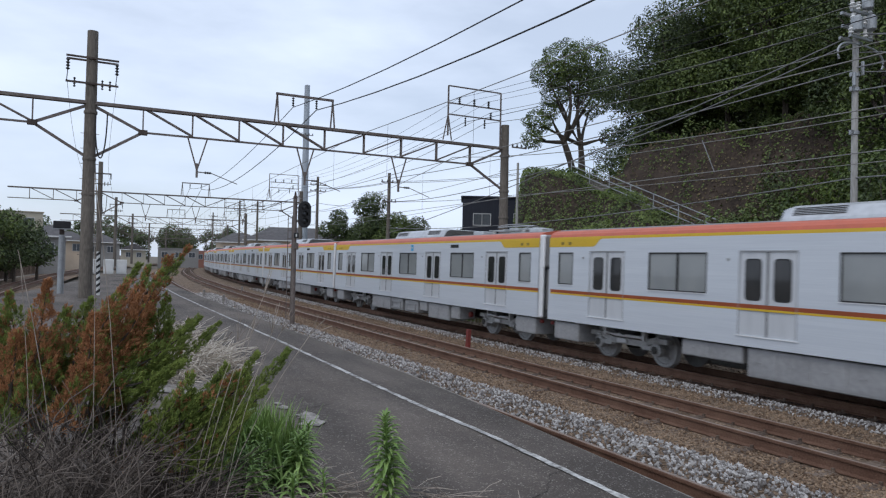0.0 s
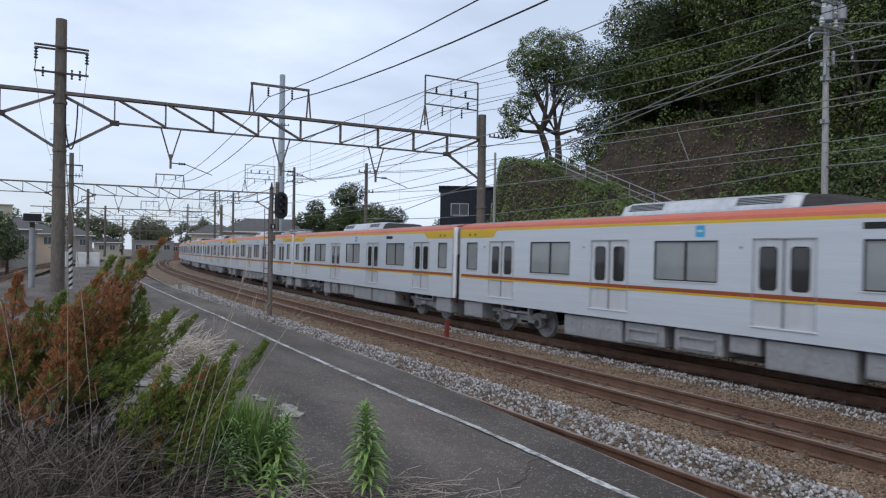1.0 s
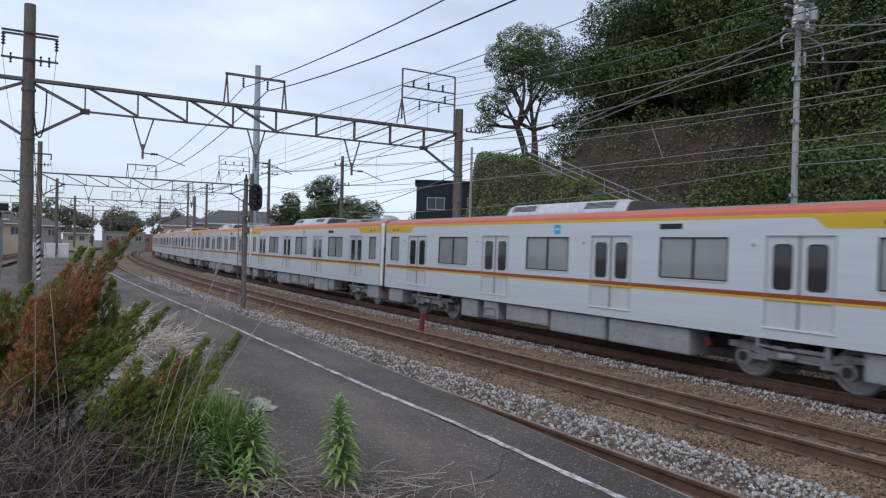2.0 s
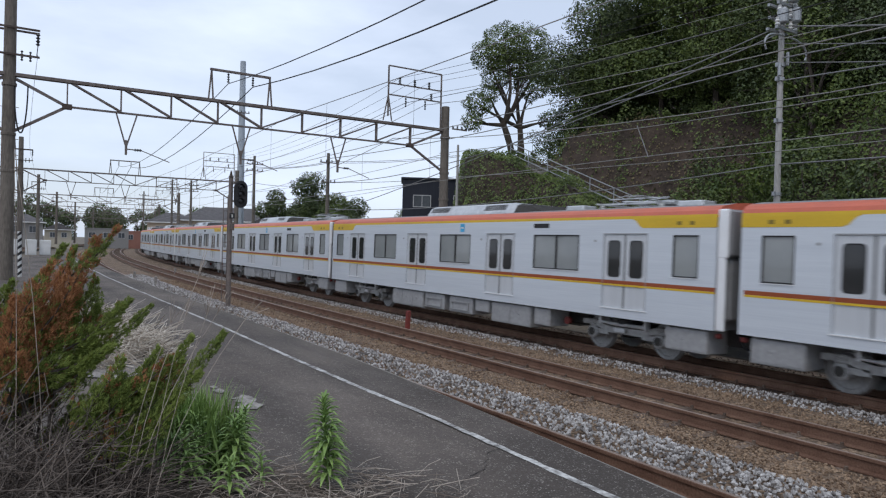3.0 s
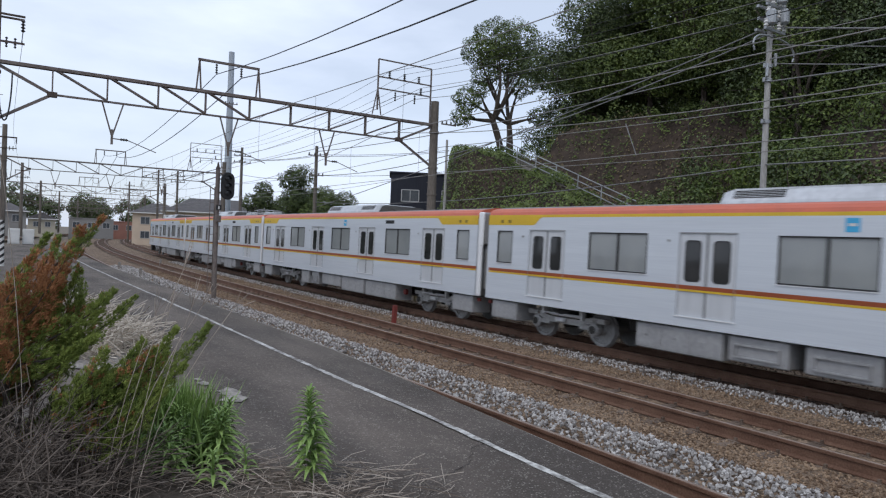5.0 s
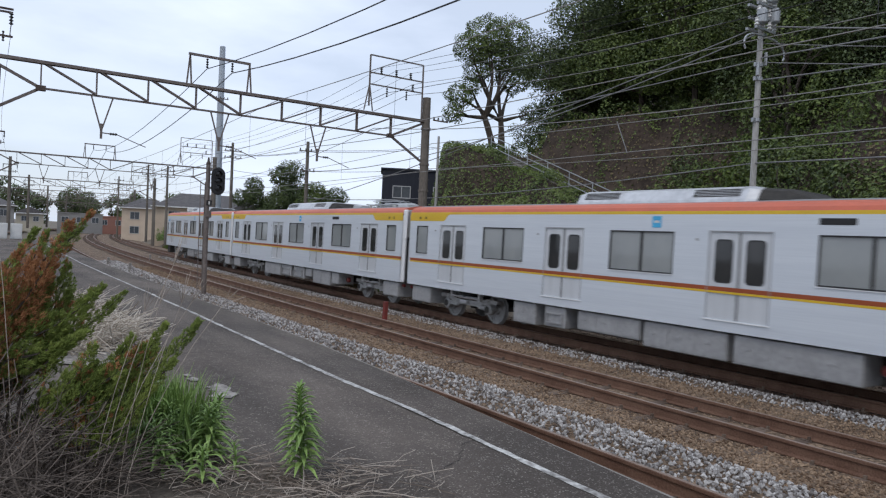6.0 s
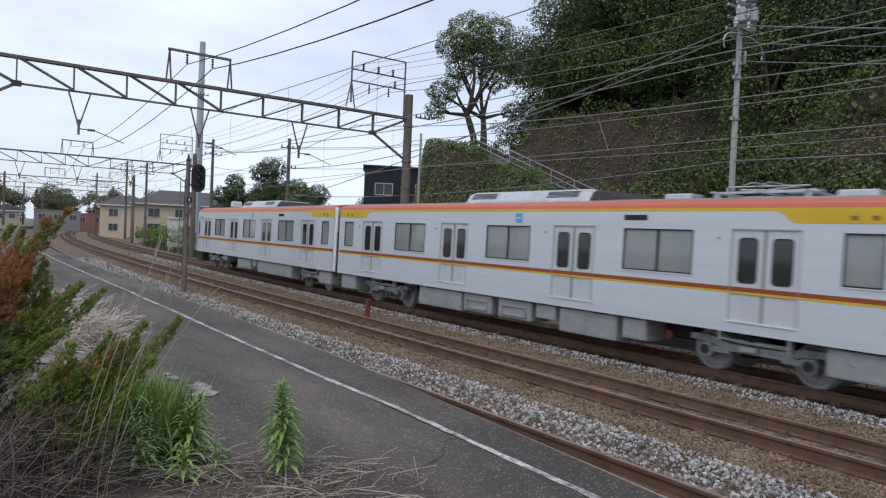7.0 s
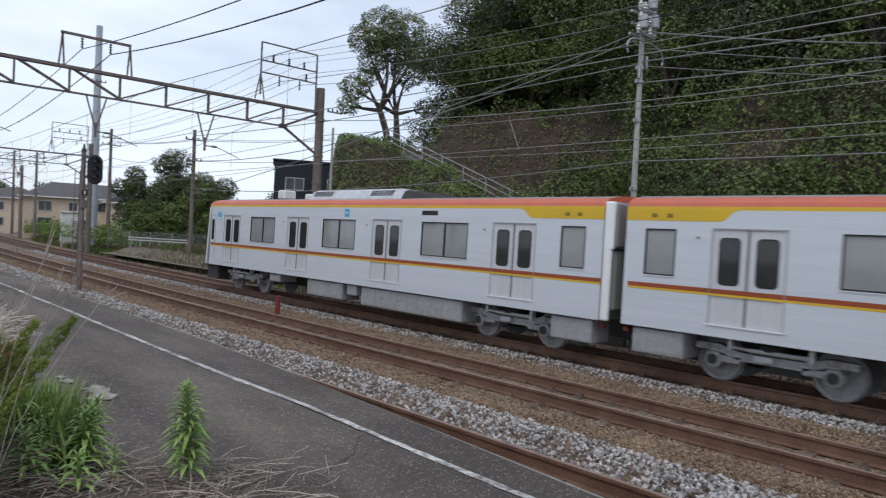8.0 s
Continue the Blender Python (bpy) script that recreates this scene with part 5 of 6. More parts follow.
def tree(base, lumps, mat, label, seed, density=26, size=0.24, trunk=0.3, stems=1, group=""):
    """A tapered trunk that forks into limbs reaching the lumps of its crown."""
    rng = random.Random(seed)
    top = thing("tree", pose(*base), label, "tree", group)
    bm = bmesh.new()
    mean = sum((Vector(l[:3]) for l in lumps), Vector()) / len(lumps)
    for s in range(stems):
        foot = Vector((s * 0.7, s * 0.2, -0.4))
        fork = Vector((mean.x * 0.45 + (s - (stems - 1) / 2) * 1.6, mean.y * 0.4, mean.z * 0.48))
        limb(bm, foot, fork, trunk, trunk * 0.62, rng, 0.06)
        for k, l in enumerate(lumps):
            if k % stems == s:
                pts = limb(bm, fork, Vector(l[:3]), trunk * 0.5, trunk * 0.1, rng, 0.14)
                for _ in range(4):
                    q = Vector((rng.gauss(0, 1), rng.gauss(0, 1), rng.gauss(0.2, 0.7))).normalized()
                    limb(bm, pts[rng.randint(2, 4)], Vector(l[:3]) + q * l[3] * 0.85, trunk * 0.16, trunk * 0.03, rng, 0.1, 4)
    part("trunk", bm, M["bark"], top)
    pts = []
    for l in lumps:
        pts += lump(rng, l[:3], l[3], int(4 * math.pi * l[3] ** 2 * density * 0.5))
    leaves("crown", pts, size, mat, top, 0.55, seed)
    return top


def crown_lumps(rng, h, r, n, low=0.32):
    out = []
    for k in range(n):
        a = k / n * math.tau + rng.uniform(-0.4, 0.4)
        rr = r * rng.uniform(0.35, 0.75)
        out.append((rr * math.cos(a), rr * math.sin(a), h * rng.uniform(low, 0.9), r * rng.uniform(0.42, 0.62)))
    out.append((0, 0, h * 0.92, r * 0.55))
    return out


def hill_trees():
    rng = random.Random(11)
    spots = [(31.4, 31.0, 9.6, 3.5), (32.5, 27, 10, 4.2), (35, 32.5, 10.5, 4.0), (32, 23, 9.5, 3.6), (34.5, 20.5, 11, 4.2), (37.5, 27, 11.5, 4.6), (30.5, 17.5, 7, 3.2), (34, 16, 8, 3.8), (38, 20, 9, 4.4),
             (28.2, 15.5, 5, 2.2), (27.6, 10.0, 5, 2.3), (28.0, 5.0, 5, 2.2), (27.2, 1.0, 4.5, 2.0), (28.5, -3.5, 5, 2.3), (31.0, 11.5, 7, 3.2), (35, 10, 8, 3.8), (30.0, 6, 6.5, 3.0), (34, 4.0, 8, 3.8), (30, 0.5, 6.5, 3.0), (33, -3, 8, 3.8), (29.5, -6, 7, 3.2), (39, 35, 8, 3.6),
             (29.5, 8.5, 5.5, 2.6), (27.0, 7.2, 4.0, 1.9), (29.0, 13.0, 5.5, 2.6), (31.0, 9.0, 7.0, 3.2), (28.6, 3.0, 5.5, 2.4)]
    for k, (x, y, h, r) in enumerate(spots):
        dark = k % 2 == 0
        tree((x, y, land(x, y) - 0.3), crown_lumps(rng, h, r, 16 if k < 6 else 10, 0.16 if k < 6 else 0.12), M["leaf_dark" if dark else "leaf_hill"],
             "dense dark evergreen tree on the hillside" if dark else "broad leaved green tree on the hillside", 100 + k, 84 if k < 6 else 64, 0.18, 0.22, group="trees on the hill")


def undergrowth():
    """Ivy, shrubs and dry scrub that cover the slope in patches."""
    rng = random.Random(21)
    green, dark, dry = [], [], []
    for _ in range(190000):
        x, y = rng.uniform(20.8, 38), rng.uniform(-12, 43)
        q = Vector((x, y, land(x, y)))
        bare = noise.noise(Vector((y * 0.16 + 3.1, x * 0.2, 2.0)))
        mound = y > 24 and (x - 26) < (y - 22) * 0.12 and x < 32
        earth = (not mound) and 17.5 + noise.noise(Vector((x, y, 0)) * 0.3) * 2 < y < 33 and x < 31.0 + noise.noise(Vector((x, y, 4)) * 0.4) * 2.4
        foot = y < 13 and q.z < 2.5 + 1.2 * noise.noise(Vector((y * 0.35, x * 0.2, 7)))
        if foot and rng.random() < 0.82:
            continue
        if earth:
            hang = noise.noise(Vector((x * 0.5, y * 0.8, 6))) + 0.5 * noise.noise(Vector((x * 1.7, y * 2.1, 2)))
            if rng.random() < (0.5 if hang > 0.22 else 0.94 if q.z < 8.5 else 0.72):
                if rng.random() < 0.22:
                    dry.append((q + Vector((-0.05, 0, rng.uniform(0, 0.2))), Vector((-0.8, 0, 0.5))))
                continue
        if not mound and bare > 0.16 and rng.random() < 0.8:
            if rng.random() < 0.4:
                dry.append((q + Vector((0, 0, rng.uniform(0, 0.3))), Vector((-0.7, 0, 0.7))))
            continue
        h = max(0.0, noise.noise(Vector((x * 0.55, y * 0.55, 5)))) * (2.2 if x > 26 and not mound else 1.1) + rng.uniform(0, 0.25)
        item = (q + Vector((-0.5 * h, 0, h)), Vector((-0.75, -0.2, 0.65)))
        kind = noise.noise(Vector((x * 0.4, y * 0.3, 9))) + rng.uniform(-0.25, 0.25)
        (green if kind > (0.3 if mound else 0.22) else dark).append(item)
    for name, rows, mat, label in (("ivy", green, M["leaf_light"], "light green ivy over the slope"), ("undergrowth", dark, M["leaf_hill"], "dark green undergrowth over the slope"), ("dry_scrub", dry, M["leaf_dry"], "dry brown scrub on the slope")):
        tagged(leaves(name, rows, 0.145, mat, None, 0.65, len(rows)), label, "undergrowth", kind="stuff")
    for k in range(84):
        y = rng.uniform(-9, 20)
        x = rng.uniform(22.2, 30.5)
        r = rng.uniform(0.8, 1.9)
        mat = M[("leaf_hill", "leaf_dark", "leaf_hill", "leaf_dark", "leaf_light")[k % 5]]
        rr = random.Random(300 + k)
        top = thing("shrub", pose(x, y, land(x, y)), "leafy green shrub on the steep slope", "shrub", "shrubs on the slope")
        pts = lump(rr, (0, 0, r * 0.5), r, int(r * r * 330), 0.8) + lump(rr, (r * 0.5, r * 0.6, r * 0.3), r * 0.7, int(r * r * 180), 0.8)
        leaves("foliage", pts, 0.16, mat, top, 0.6, k)
        for _ in range(3):
            bm = bmesh.new()
            limb(bm, (0, 0, -0.3), (rr.uniform(-r, r) * 0.5, rr.uniform(-r, r) * 0.5, r * 0.8), 0.04, 0.01, rr)
            part("stem", bm, M["bark"], top)


def fork_tree():
    """The open-crowned tree above the steps: two bare stems and a high airy head."""
    lumps = [(-1.4, 0, 9.6, 2.0), (0.9, 0.3, 10.0, 2.1), (2.6, 0.5, 8.6, 1.7), (-3.0, -0.2, 8.3, 1.5), (-0.2, 0, 8.2, 1.7), (1.6, 0.2, 6.8, 1.5), (-1.8, 0.4, 6.9, 1.2), (-3.6, 0.2, 4.6, 1.2), (-4.2, 0, 3.2, 0.9), (3.6, 0, 4.4, 1.0), (-2.6, 0.2, 5.6, 0.9)]
    tree((34.3, 42.5, 9.0), lumps, M["leaf_hill"], "tall forked tree with an airy crown above the steps", 77, 150, 0.17, 0.34, 2)
    rng = random.Random(5)
    tree((36.8, 41.5, 8.6), [(0, 0, 2.6, 1.2), (1.0, 0, 3.3, 1.1), (-0.9, 0.3, 3.0, 0.8), (1.8, 0.4, 2.4, 1.0)], M["leaf_dark"], "small dark tree beside the steps", 78, 44, 0.17, 0.1)


def steps():
    """A long flight of concrete steps up the bank, with a pipe rail on the side of the tracks."""
    top = thing("stairway", pose(0, 0, 0), "concrete steps with a grey pipe handrail climbing the bank", "stairway")
    bm = bmesh.new()
    n = 30
    y0, y1 = 20.8, 32.5
    for k in range(n):
        y = y0 + (y1 - y0) * (k + 0.5) / n
        z = step_level(y)
        box(bm, (26.7, y, z - 0.3), (1.3, (y1 - y0) / n + 0.002, 0.75))
    part("treads", bm, M["concrete"], top)
    bm = bmesh.new()
    for a, b in ((y0, y1),):
        for x in (26.0,):
            prof = [Vector((x, a, step_level(a) - 0.7)), Vector((x, b, step_level(b) - 0.7)), Vector((x, b, step_level(b) + 0.1)), Vector((x, a, step_level(a) + 0.1))]
            sweep(bm, [prof, [p + Vector((-0.18, 0, 0)) for p in prof]])
    part("stringer", bm, M["concrete"], top)
    for h in (1.0, 0.68, 0.36):
        bm = bmesh.new()
        rod(bm, (25.92, y0, step_level(y0) + h), (25.92, y1, step_level(y1) + h), 0.028, seg=8)
        part("rail", bm, M["zinc"], top)
    for k in range(8):
        y = y0 + (y1 - y0) * k / 7
        bm = bmesh.new()
        rod(bm, (25.92, y, step_level(y) - 0.1), (25.92, y, step_level(y) + 1.02), 0.03, seg=8)
        part("post", bm, M["zinc"], top)


hillside()
steps()
hill_trees()
fork_tree()
undergrowth()

# trees behind the fence
rng_t = random.Random(31)
for k, (x, y, h, r, dark) in enumerate(((25.9, 63, 8.6, 2.2, 1), (28.6, 64, 6.6, 2.4, 0), (22.9, 64.5, 7.0, 1.5, 1), (30.8, 63, 6.4, 2.0, 1), (26.5, 60.5, 4.6, 2.4, 0), (29.5, 60.0, 4.0, 2.2, 0), (23.4, 61.5, 3.6, 2.0, 0), (33.5, 58, 5.6, 1.4, 0))):
    tree((x, y, 0.4), crown_lumps(rng_t, h, r * 1.15, 9), M["leaf_dark" if dark else "leaf_hill"], "dark pine tree behind the fence" if dark else "dense green tree behind the fence", 400 + k, 150, 0.2, 0.2, group="trees behind the fence")

# poles beyond the tracks
plain_pole(20.2, 46, 0.2, 9.0, 0.17, "pole", "brown concrete pole with a thin crossarm", ((8.3, 1.4), (6.9, 1.0)))
plain_pole(20.3, 63, 0.3, 10.4, 0.17, "pole", "concrete pole carrying a transformer", ((9.6, 1.6), (9.0, 1.6)))
plain_pole(20.1, 66.5, 0.2, 19.8, 0.4, "pale_steel", "tall pale steel radio mast", ((14.8, 1.2),))
plain_pole(22.4, 32.75, 0.4, 8.45, 0.1, "pale_pole", "slender pale pole by the bank", ((9.3, 1.0),))
plain_pole(19.6, 84, 0.2, 9.4, 0.17, "pole", "brown concrete pole with crossarms", ((8.8, 1.6), (8.1, 1.6)))
plain_pole(20.4, 98, 0.2, 10.5, 0.17, "pole", "brown concrete pole with crossarms", ((9.8, 1.6), (9.1, 1.6)))
plain_pole(22.0, 128, 0.2, 10.5, 0.17, "pole", "brown concrete pole with crossarms", ((9.8, 1.6), (9.1, 1.6)))
head = (19 - 0.2, 11.36, 9.2)
cable(head, (20.1, 46, 4.6), 0.3, 0.022)
cable((18.8, 11.36, 9.0), (20.0, 46, 6.9), 1.1, 0.022)
cable((18.8, 11.36, 8.2), (20.0, 46, 8.6), 0.35, 0.022)
cable((18.8, 11.36, 8.25), (18.2, -24, 7.6), 0.1, 0.022)
cable((18.9, 11.36, 9.2), (26.0, 4.0, 9.35), 0.12, 0.026)
cable((18.9, 11.36, 8.7), (26.0, 4.0, 8.75), 0.1, 0.014)
cable((18.9, 11.36, 8.15), (26.0, 4.0, 8.35), 0.1, 0.016)
cable((18.8, 11.36, 7.6), (18.2, -24, 7.7), 0.4, 0.02)
cable((18.85, 11.36, 5.2), (18.2, -24, 5.6), 0.3, 0.02)
cable((18.85, 11.36, 5.2), (20.1, 46, 5.0), 0.5, 0.02)
for z, sag in ((8.4, 0.6), (8.3, 0.5), (6.9, 0.7)):
    cable((20.1, 46, z), (20.3, 63, z + 1.0), sag * 0.4, 0.018, mat="wire")
    cable((20.3, 63, z + 1.0), (19.6, 84, z + 0.4), sag * 0.5, 0.018, mat="wire")
    cable((20.1, 46, z), (27.4, 40, z + 0.7), 0.15, 0.016, mat="wire")
# ---- houses, fences and greenery along the line ----
H = {
    "tan": material("tan house cladding", (0.62, 0.5, 0.38), (0.54, 0.43, 0.33), 0.85, scale=1, fine=12),
    "navy": material("dark navy metal cladding", (0.02, 0.023, 0.034), (0.03, 0.034, 0.046), 0.8, 0.0, scale=1, fine=8, stretch=(6, 6, 0.3)),
    "tile": material("dark grey roof tiles", (0.075, 0.07, 0.072), (0.12, 0.112, 0.11), 0.75, scale=2, fine=14),
    "cream": material("cream rendered wall", (0.46, 0.42, 0.33), (0.38, 0.345, 0.28), 0.85, scale=0.5, fine=8),
    "pale": material("off white wall", (0.3, 0.29, 0.275), (0.23, 0.225, 0.215), 0.85, scale=0.5, fine=8),
    "pink": material("faded brick red wall", (0.34, 0.16, 0.12), (0.27, 0.13, 0.1), 0.85, scale=0.5, fine=8),
    "pane": material("house window glass", (0.05, 0.06, 0.07), (0.09, 0.1, 0.11), 0.08, bump=0),
    "frame": material("aluminium window frame", (0.55, 0.55, 0.54), (0.45, 0.45, 0.45), 0.5, 0.3, bump=0),
}


def house(m, w, d, h, roof_h, wall, label, flat=False, windows=(), gable=False):
    """Walls, roof and windows; the front is -y in its own space."""
    top = thing("house", m, label, "house")
    bm = bmesh.new()
    box(bm, (0, 0, h / 2 - 0.5), (w, d, h + 1.0))
    part("wall", bm, wall, top)
    bm = bmesh.new()
    e = 0.55
    if flat:
        box(bm, (0, 0, h + 0.06), (w + 0.3, d + 0.3, 0.16), bevel=0.02)
    else:
        a = [Vector((x * (w / 2 + e), y * (d / 2 + e), h - 0.12)) for x, y in ((-1, -1), (1, -1), (1, 1), (-1, 1))]
        if gable:
            r = [Vector((0, -(d / 2 + e), h + roof_h)), Vector((0, d / 2 + e, h + roof_h))]
            low = [bm.verts.new(p) for p in a]
            up = [bm.verts.new(p) for p in r]
            for f in ((low[0], up[0], up[1], low[3]), (low[1], low[2], up[1], up[0]), (low[0], low[1], up[0]), (low[2], low[3], up[1]), tuple(low[::-1])):
                bm.faces.new(f)
        else:
            k = min(w, d) * 0.42
            r = [Vector((-(w / 2 - k), 0, h + roof_h)), Vector((w / 2 - k, 0, h + roof_h))]
            low = [bm.verts.new(p) for p in a]
            up = [bm.verts.new(p) for p in r]
            for f in ((low[0], low[1], up[1], up[0]), (low[2], low[3], up[0], up[1]), (low[1], low[2], up[1]), (low[3], low[0], up[0]), tuple(low[::-1])):
                bm.faces.new(f)
    roof = part("roof", bm, wall if flat else H["tile"], top)
    if not flat:
        bm = bmesh.new()
        for y in (-1, 1):
            box(bm, (0, y * (d / 2 + e), h - 0.12), (w + 2 * e, 0.08, 0.16))
        for x in (-1, 1):
            box(bm, (x * (w / 2 + e), 0, h - 0.12), (0.08, d + 2 * e - 0.1, 0.16))
        part("fascia", bm, M["white"], roof)
    for x, z, ww, hh in windows:
        bm = bmesh.new()
        for k in (-1, 1):
            box(bm, (x + k * ww / 2, -d / 2 - 0.03, z), (0.07, 0.1, hh + 0.07))
            box(bm, (x, -d / 2 - 0.03, z + k * hh / 2), (ww + 0.07, 0.1, 0.07))
        box(bm, (x, -d / 2 - 0.035, z), (0.05, 0.08, hh))
        fr = part("window", bm, H["frame"], top)
        bm = bmesh.new()
        box(bm, (x, -d / 2 - 0.01, z), (ww, 0.04, hh))
        part("pane", bm, H["pane"], fr)
    return top


def turned(x, y, z, deg):
    return Matrix.Translation((x, y, z)) @ LEAN @ Matrix.Rotation(radians(deg), 4, "Z")


house(turned(29.5, 103, 0.5, -14), 13.5, 8, 4.9, 2.0, H["tan"], "tan two storey house with a grey hipped roof", windows=((-4.2, 3.6, 1.5, 1.2), (-1.0, 3.6, 1.0, 1.2), (-4.2, 1.3, 1.6, 1.6), (2.5, 3.7, 1.2, 1.1), (5.0, 3.6, 1.2, 1.2)))
house(turned(33.2, 96, 0.5, -14), 5.0, 5, 4.6, 1.5, H["tan"], "tan gabled house front under a grey roof", gable=True, windows=((0, 3.2, 1.4, 1.2), (0, 1.2, 1.6, 1.4)))
house(turned(26.8, 128, 0.4, -12), 8.0, 7, 5.0, 1.7, H["tan"], "distant tan house with a grey roof", windows=((-2, 3.6, 1.4, 1.2), (1.8, 3.6, 1.4, 1.2), (-2, 1.2, 1.4, 1.2), (1.8, 1.2, 1.4, 1.2)))
house(turned(33.7, 52.5, 0.6, -30), 6.2, 5, 7.9, 0, H["navy"], "dark navy flat roofed house beyond the train", flat=True, windows=((-1.4, 6.0, 1.5, 1.0), (1.8, 6.2, 0.9, 0.7), (-1.4, 3.0, 1.5, 1.2)))
house(turned(21.4, 76, 0.4, -12), 2.6, 3.0, 2.7, 0, M["white"], "small white shed beside the railway", flat=True, windows=((0.5, 1.6, 0.8, 0.8),))
house(turned(12.0, 168, 0, -4), 5.0, 6, 3.6, 1.3, H["cream"], "distant cream house with a low gable", gable=True, windows=((-1, 2.4, 1, 1), (1.1, 2.4, 1, 1)))
house(turned(5.2, 150, 0, -3), 6.0, 6, 4.6, 1.4, H["pale"], "distant off white house with a grey roof", windows=((-1.4, 3.2, 1.2, 1.2), (1.4, 3.2, 1.2, 1.2)))
house(turned(-0.8, 132, 0, 0), 6.5, 6, 4.4, 1.5, H["tan"], "distant tan house with a dark roof", windows=((-1.4, 3.2, 1.2, 1.2), (1.4, 3.2, 1.2, 1.2)))
house(turned(22.5, 176, 0, -8), 9.0, 7, 4.2, 0, H["pale"], "distant flat roofed white building", flat=True, windows=((-3, 2.8, 1.4, 1.2), (0, 2.8, 1.4, 1.2), (3, 2.8, 1.4, 1.2)))
house(turned(30.5, 186, 0, -8), 6.0, 7, 4.0, 0.6, H["pink"], "distant faded red building", flat=True, windows=((-1.5, 2.6, 1.2, 1.2), (1.5, 2.6, 1.2, 1.2)))
house(turned(37.0, 165, 0, -12), 8.0, 7, 5.0, 1.7, H["pale"], "distant white house with a grey roof", windows=((-2, 3.4, 1.4, 1.2), (2, 3.4, 1.4, 1.2)))
house(turned(-9.0, 122, 0, 4), 9.5, 8, 8.0, 0, H["cream"], "cream flat roofed apartment block", flat=True, windows=tuple((x, z, 1.3, 1.2) for x in (-3, 0, 3) for z in (2.0, 4.4, 6.6)))
house(turned(-2.4, 92, 0, 0), 3.4, 5, 4.2, 1.2, H["pale"], "off white house beside the line", windows=((0, 2.8, 1.2, 1.1),))

# distant trees along the horizon
rng_d = random.Random(41)
for k in range(44):
    x, y = -34 + k * 2.7 + rng_d.uniform(-2, 2), 228 + rng_d.uniform(-14, 22) - abs(k - 16) * 0.75
    hh, rr = rng_d.uniform(9.0, 14.0), rng_d.uniform(2.6, 4.4)
    tree((x, y, -0.5), crown_lumps(rng_d, hh, rr, 5), M["leaf_dark"], "distant dark pine above the rooftops", 500 + k, 16, 0.55, 0.25, group="distant trees")
for k, (x, y, h, r) in enumerate(((-5.6, 58, 5.6, 2.2), (-3.9, 62, 4.6, 2.0), (-7.0, 64, 6.2, 2.6), (-2.7, 70, 4.0, 1.7), (-9.0, 56, 6.0, 2.6), (-5.0, 74, 5.2, 2.4), (-6.4, 52, 4.2, 2.0), (-4.6, 66, 5.4, 2.2), (-8.2, 70, 7.0, 2.8), (-10.5, 60, 6.6, 2.8))):
    tree((x, y, -0.3), crown_lumps(rng_d, h, r, 6), M["leaf_dark" if k % 2 else "leaf_hill"], "green tree beyond the side track", 560 + k, 60, 0.24, 0.16, group="trees by the platform")


def grass(name, places, h, mat, label, seed, width=0.012, droop=0.5):
    """Upright blades, two pieces each."""
    rng = random.Random(seed)
    verts, faces = [], []
    for p in places:
        p = Vector(p)
        a = rng.uniform(0, math.tau)
        d = Vector((math.cos(a), math.sin(a), 0))
        u = Vector((-d.y, d.x, 0)) * width * rng.uniform(0.7, 1.3)
        hh = h * rng.uniform(0.5, 1.2)
        lean = d * hh * droop * rng.uniform(0.1, 0.9)
        n = len(verts)
        verts += [p - u, p + u, p + lean * 0.35 + Vector((0, 0, hh * 0.6)) + u * 0.7, p + lean * 0.35 + Vector((0, 0, hh * 0.6)) - u * 0.7, p + lean + Vector((0, 0, hh))]
        faces += [(n, n + 1, n + 2, n + 3), (n + 3, n + 2, n + 4)]
    return tagged(raw(name, verts, faces, mat), label, "grass", kind="stuff")


rng_g = random.Random(51)
verge_dry, verge_green = [], []
for _ in range(16000):
    s, x = rng_g.uniform(26, 95), 17.4 + 7 * rng_g.random() ** 1.4
    p = at_line(x, s, -0.42 + 0.95 * smooth(17.2, 20.5, x))
    (verge_green if noise.noise(p * 0.3) + 0.3 * rng_g.random() > 0.18 else verge_dry).append(p)
grass("dry_grass", verge_dry, 0.6, M["leaf_dry"], "tall dry grass on the verge", 1, 0.03)
grass("green_grass", verge_green, 0.55, M["leaf_light"], "green grass on the verge", 2, 0.035)
for k in range(18):
    s = 61 + k * 2.4
    rr = random.Random(600 + k)
    r = rr.uniform(1.4, 2.1)
    q = at_line(17.6 + 0.7 + rr.uniform(0, 1.8), s, 0.2)
    top = thing("shrub", pose(*q), "bright green bramble shrub on the verge", "shrub", "shrubs on the verge")
    leaves("foliage", lump(rr, (0, 0, r * 0.4), r, int(r * r * 330), 0.75, False), 0.18, M["bramble"], top, 0.65, k)
    for _ in range(3):
        bm = bmesh.new()
        limb(bm, (0, 0, -0.3), (rr.uniform(-r, r) * 0.5, rr.uniform(-r, r) * 0.5, r * 0.7), 0.03, 0.01, rr)
        part("stem", bm, M["bark"], top)


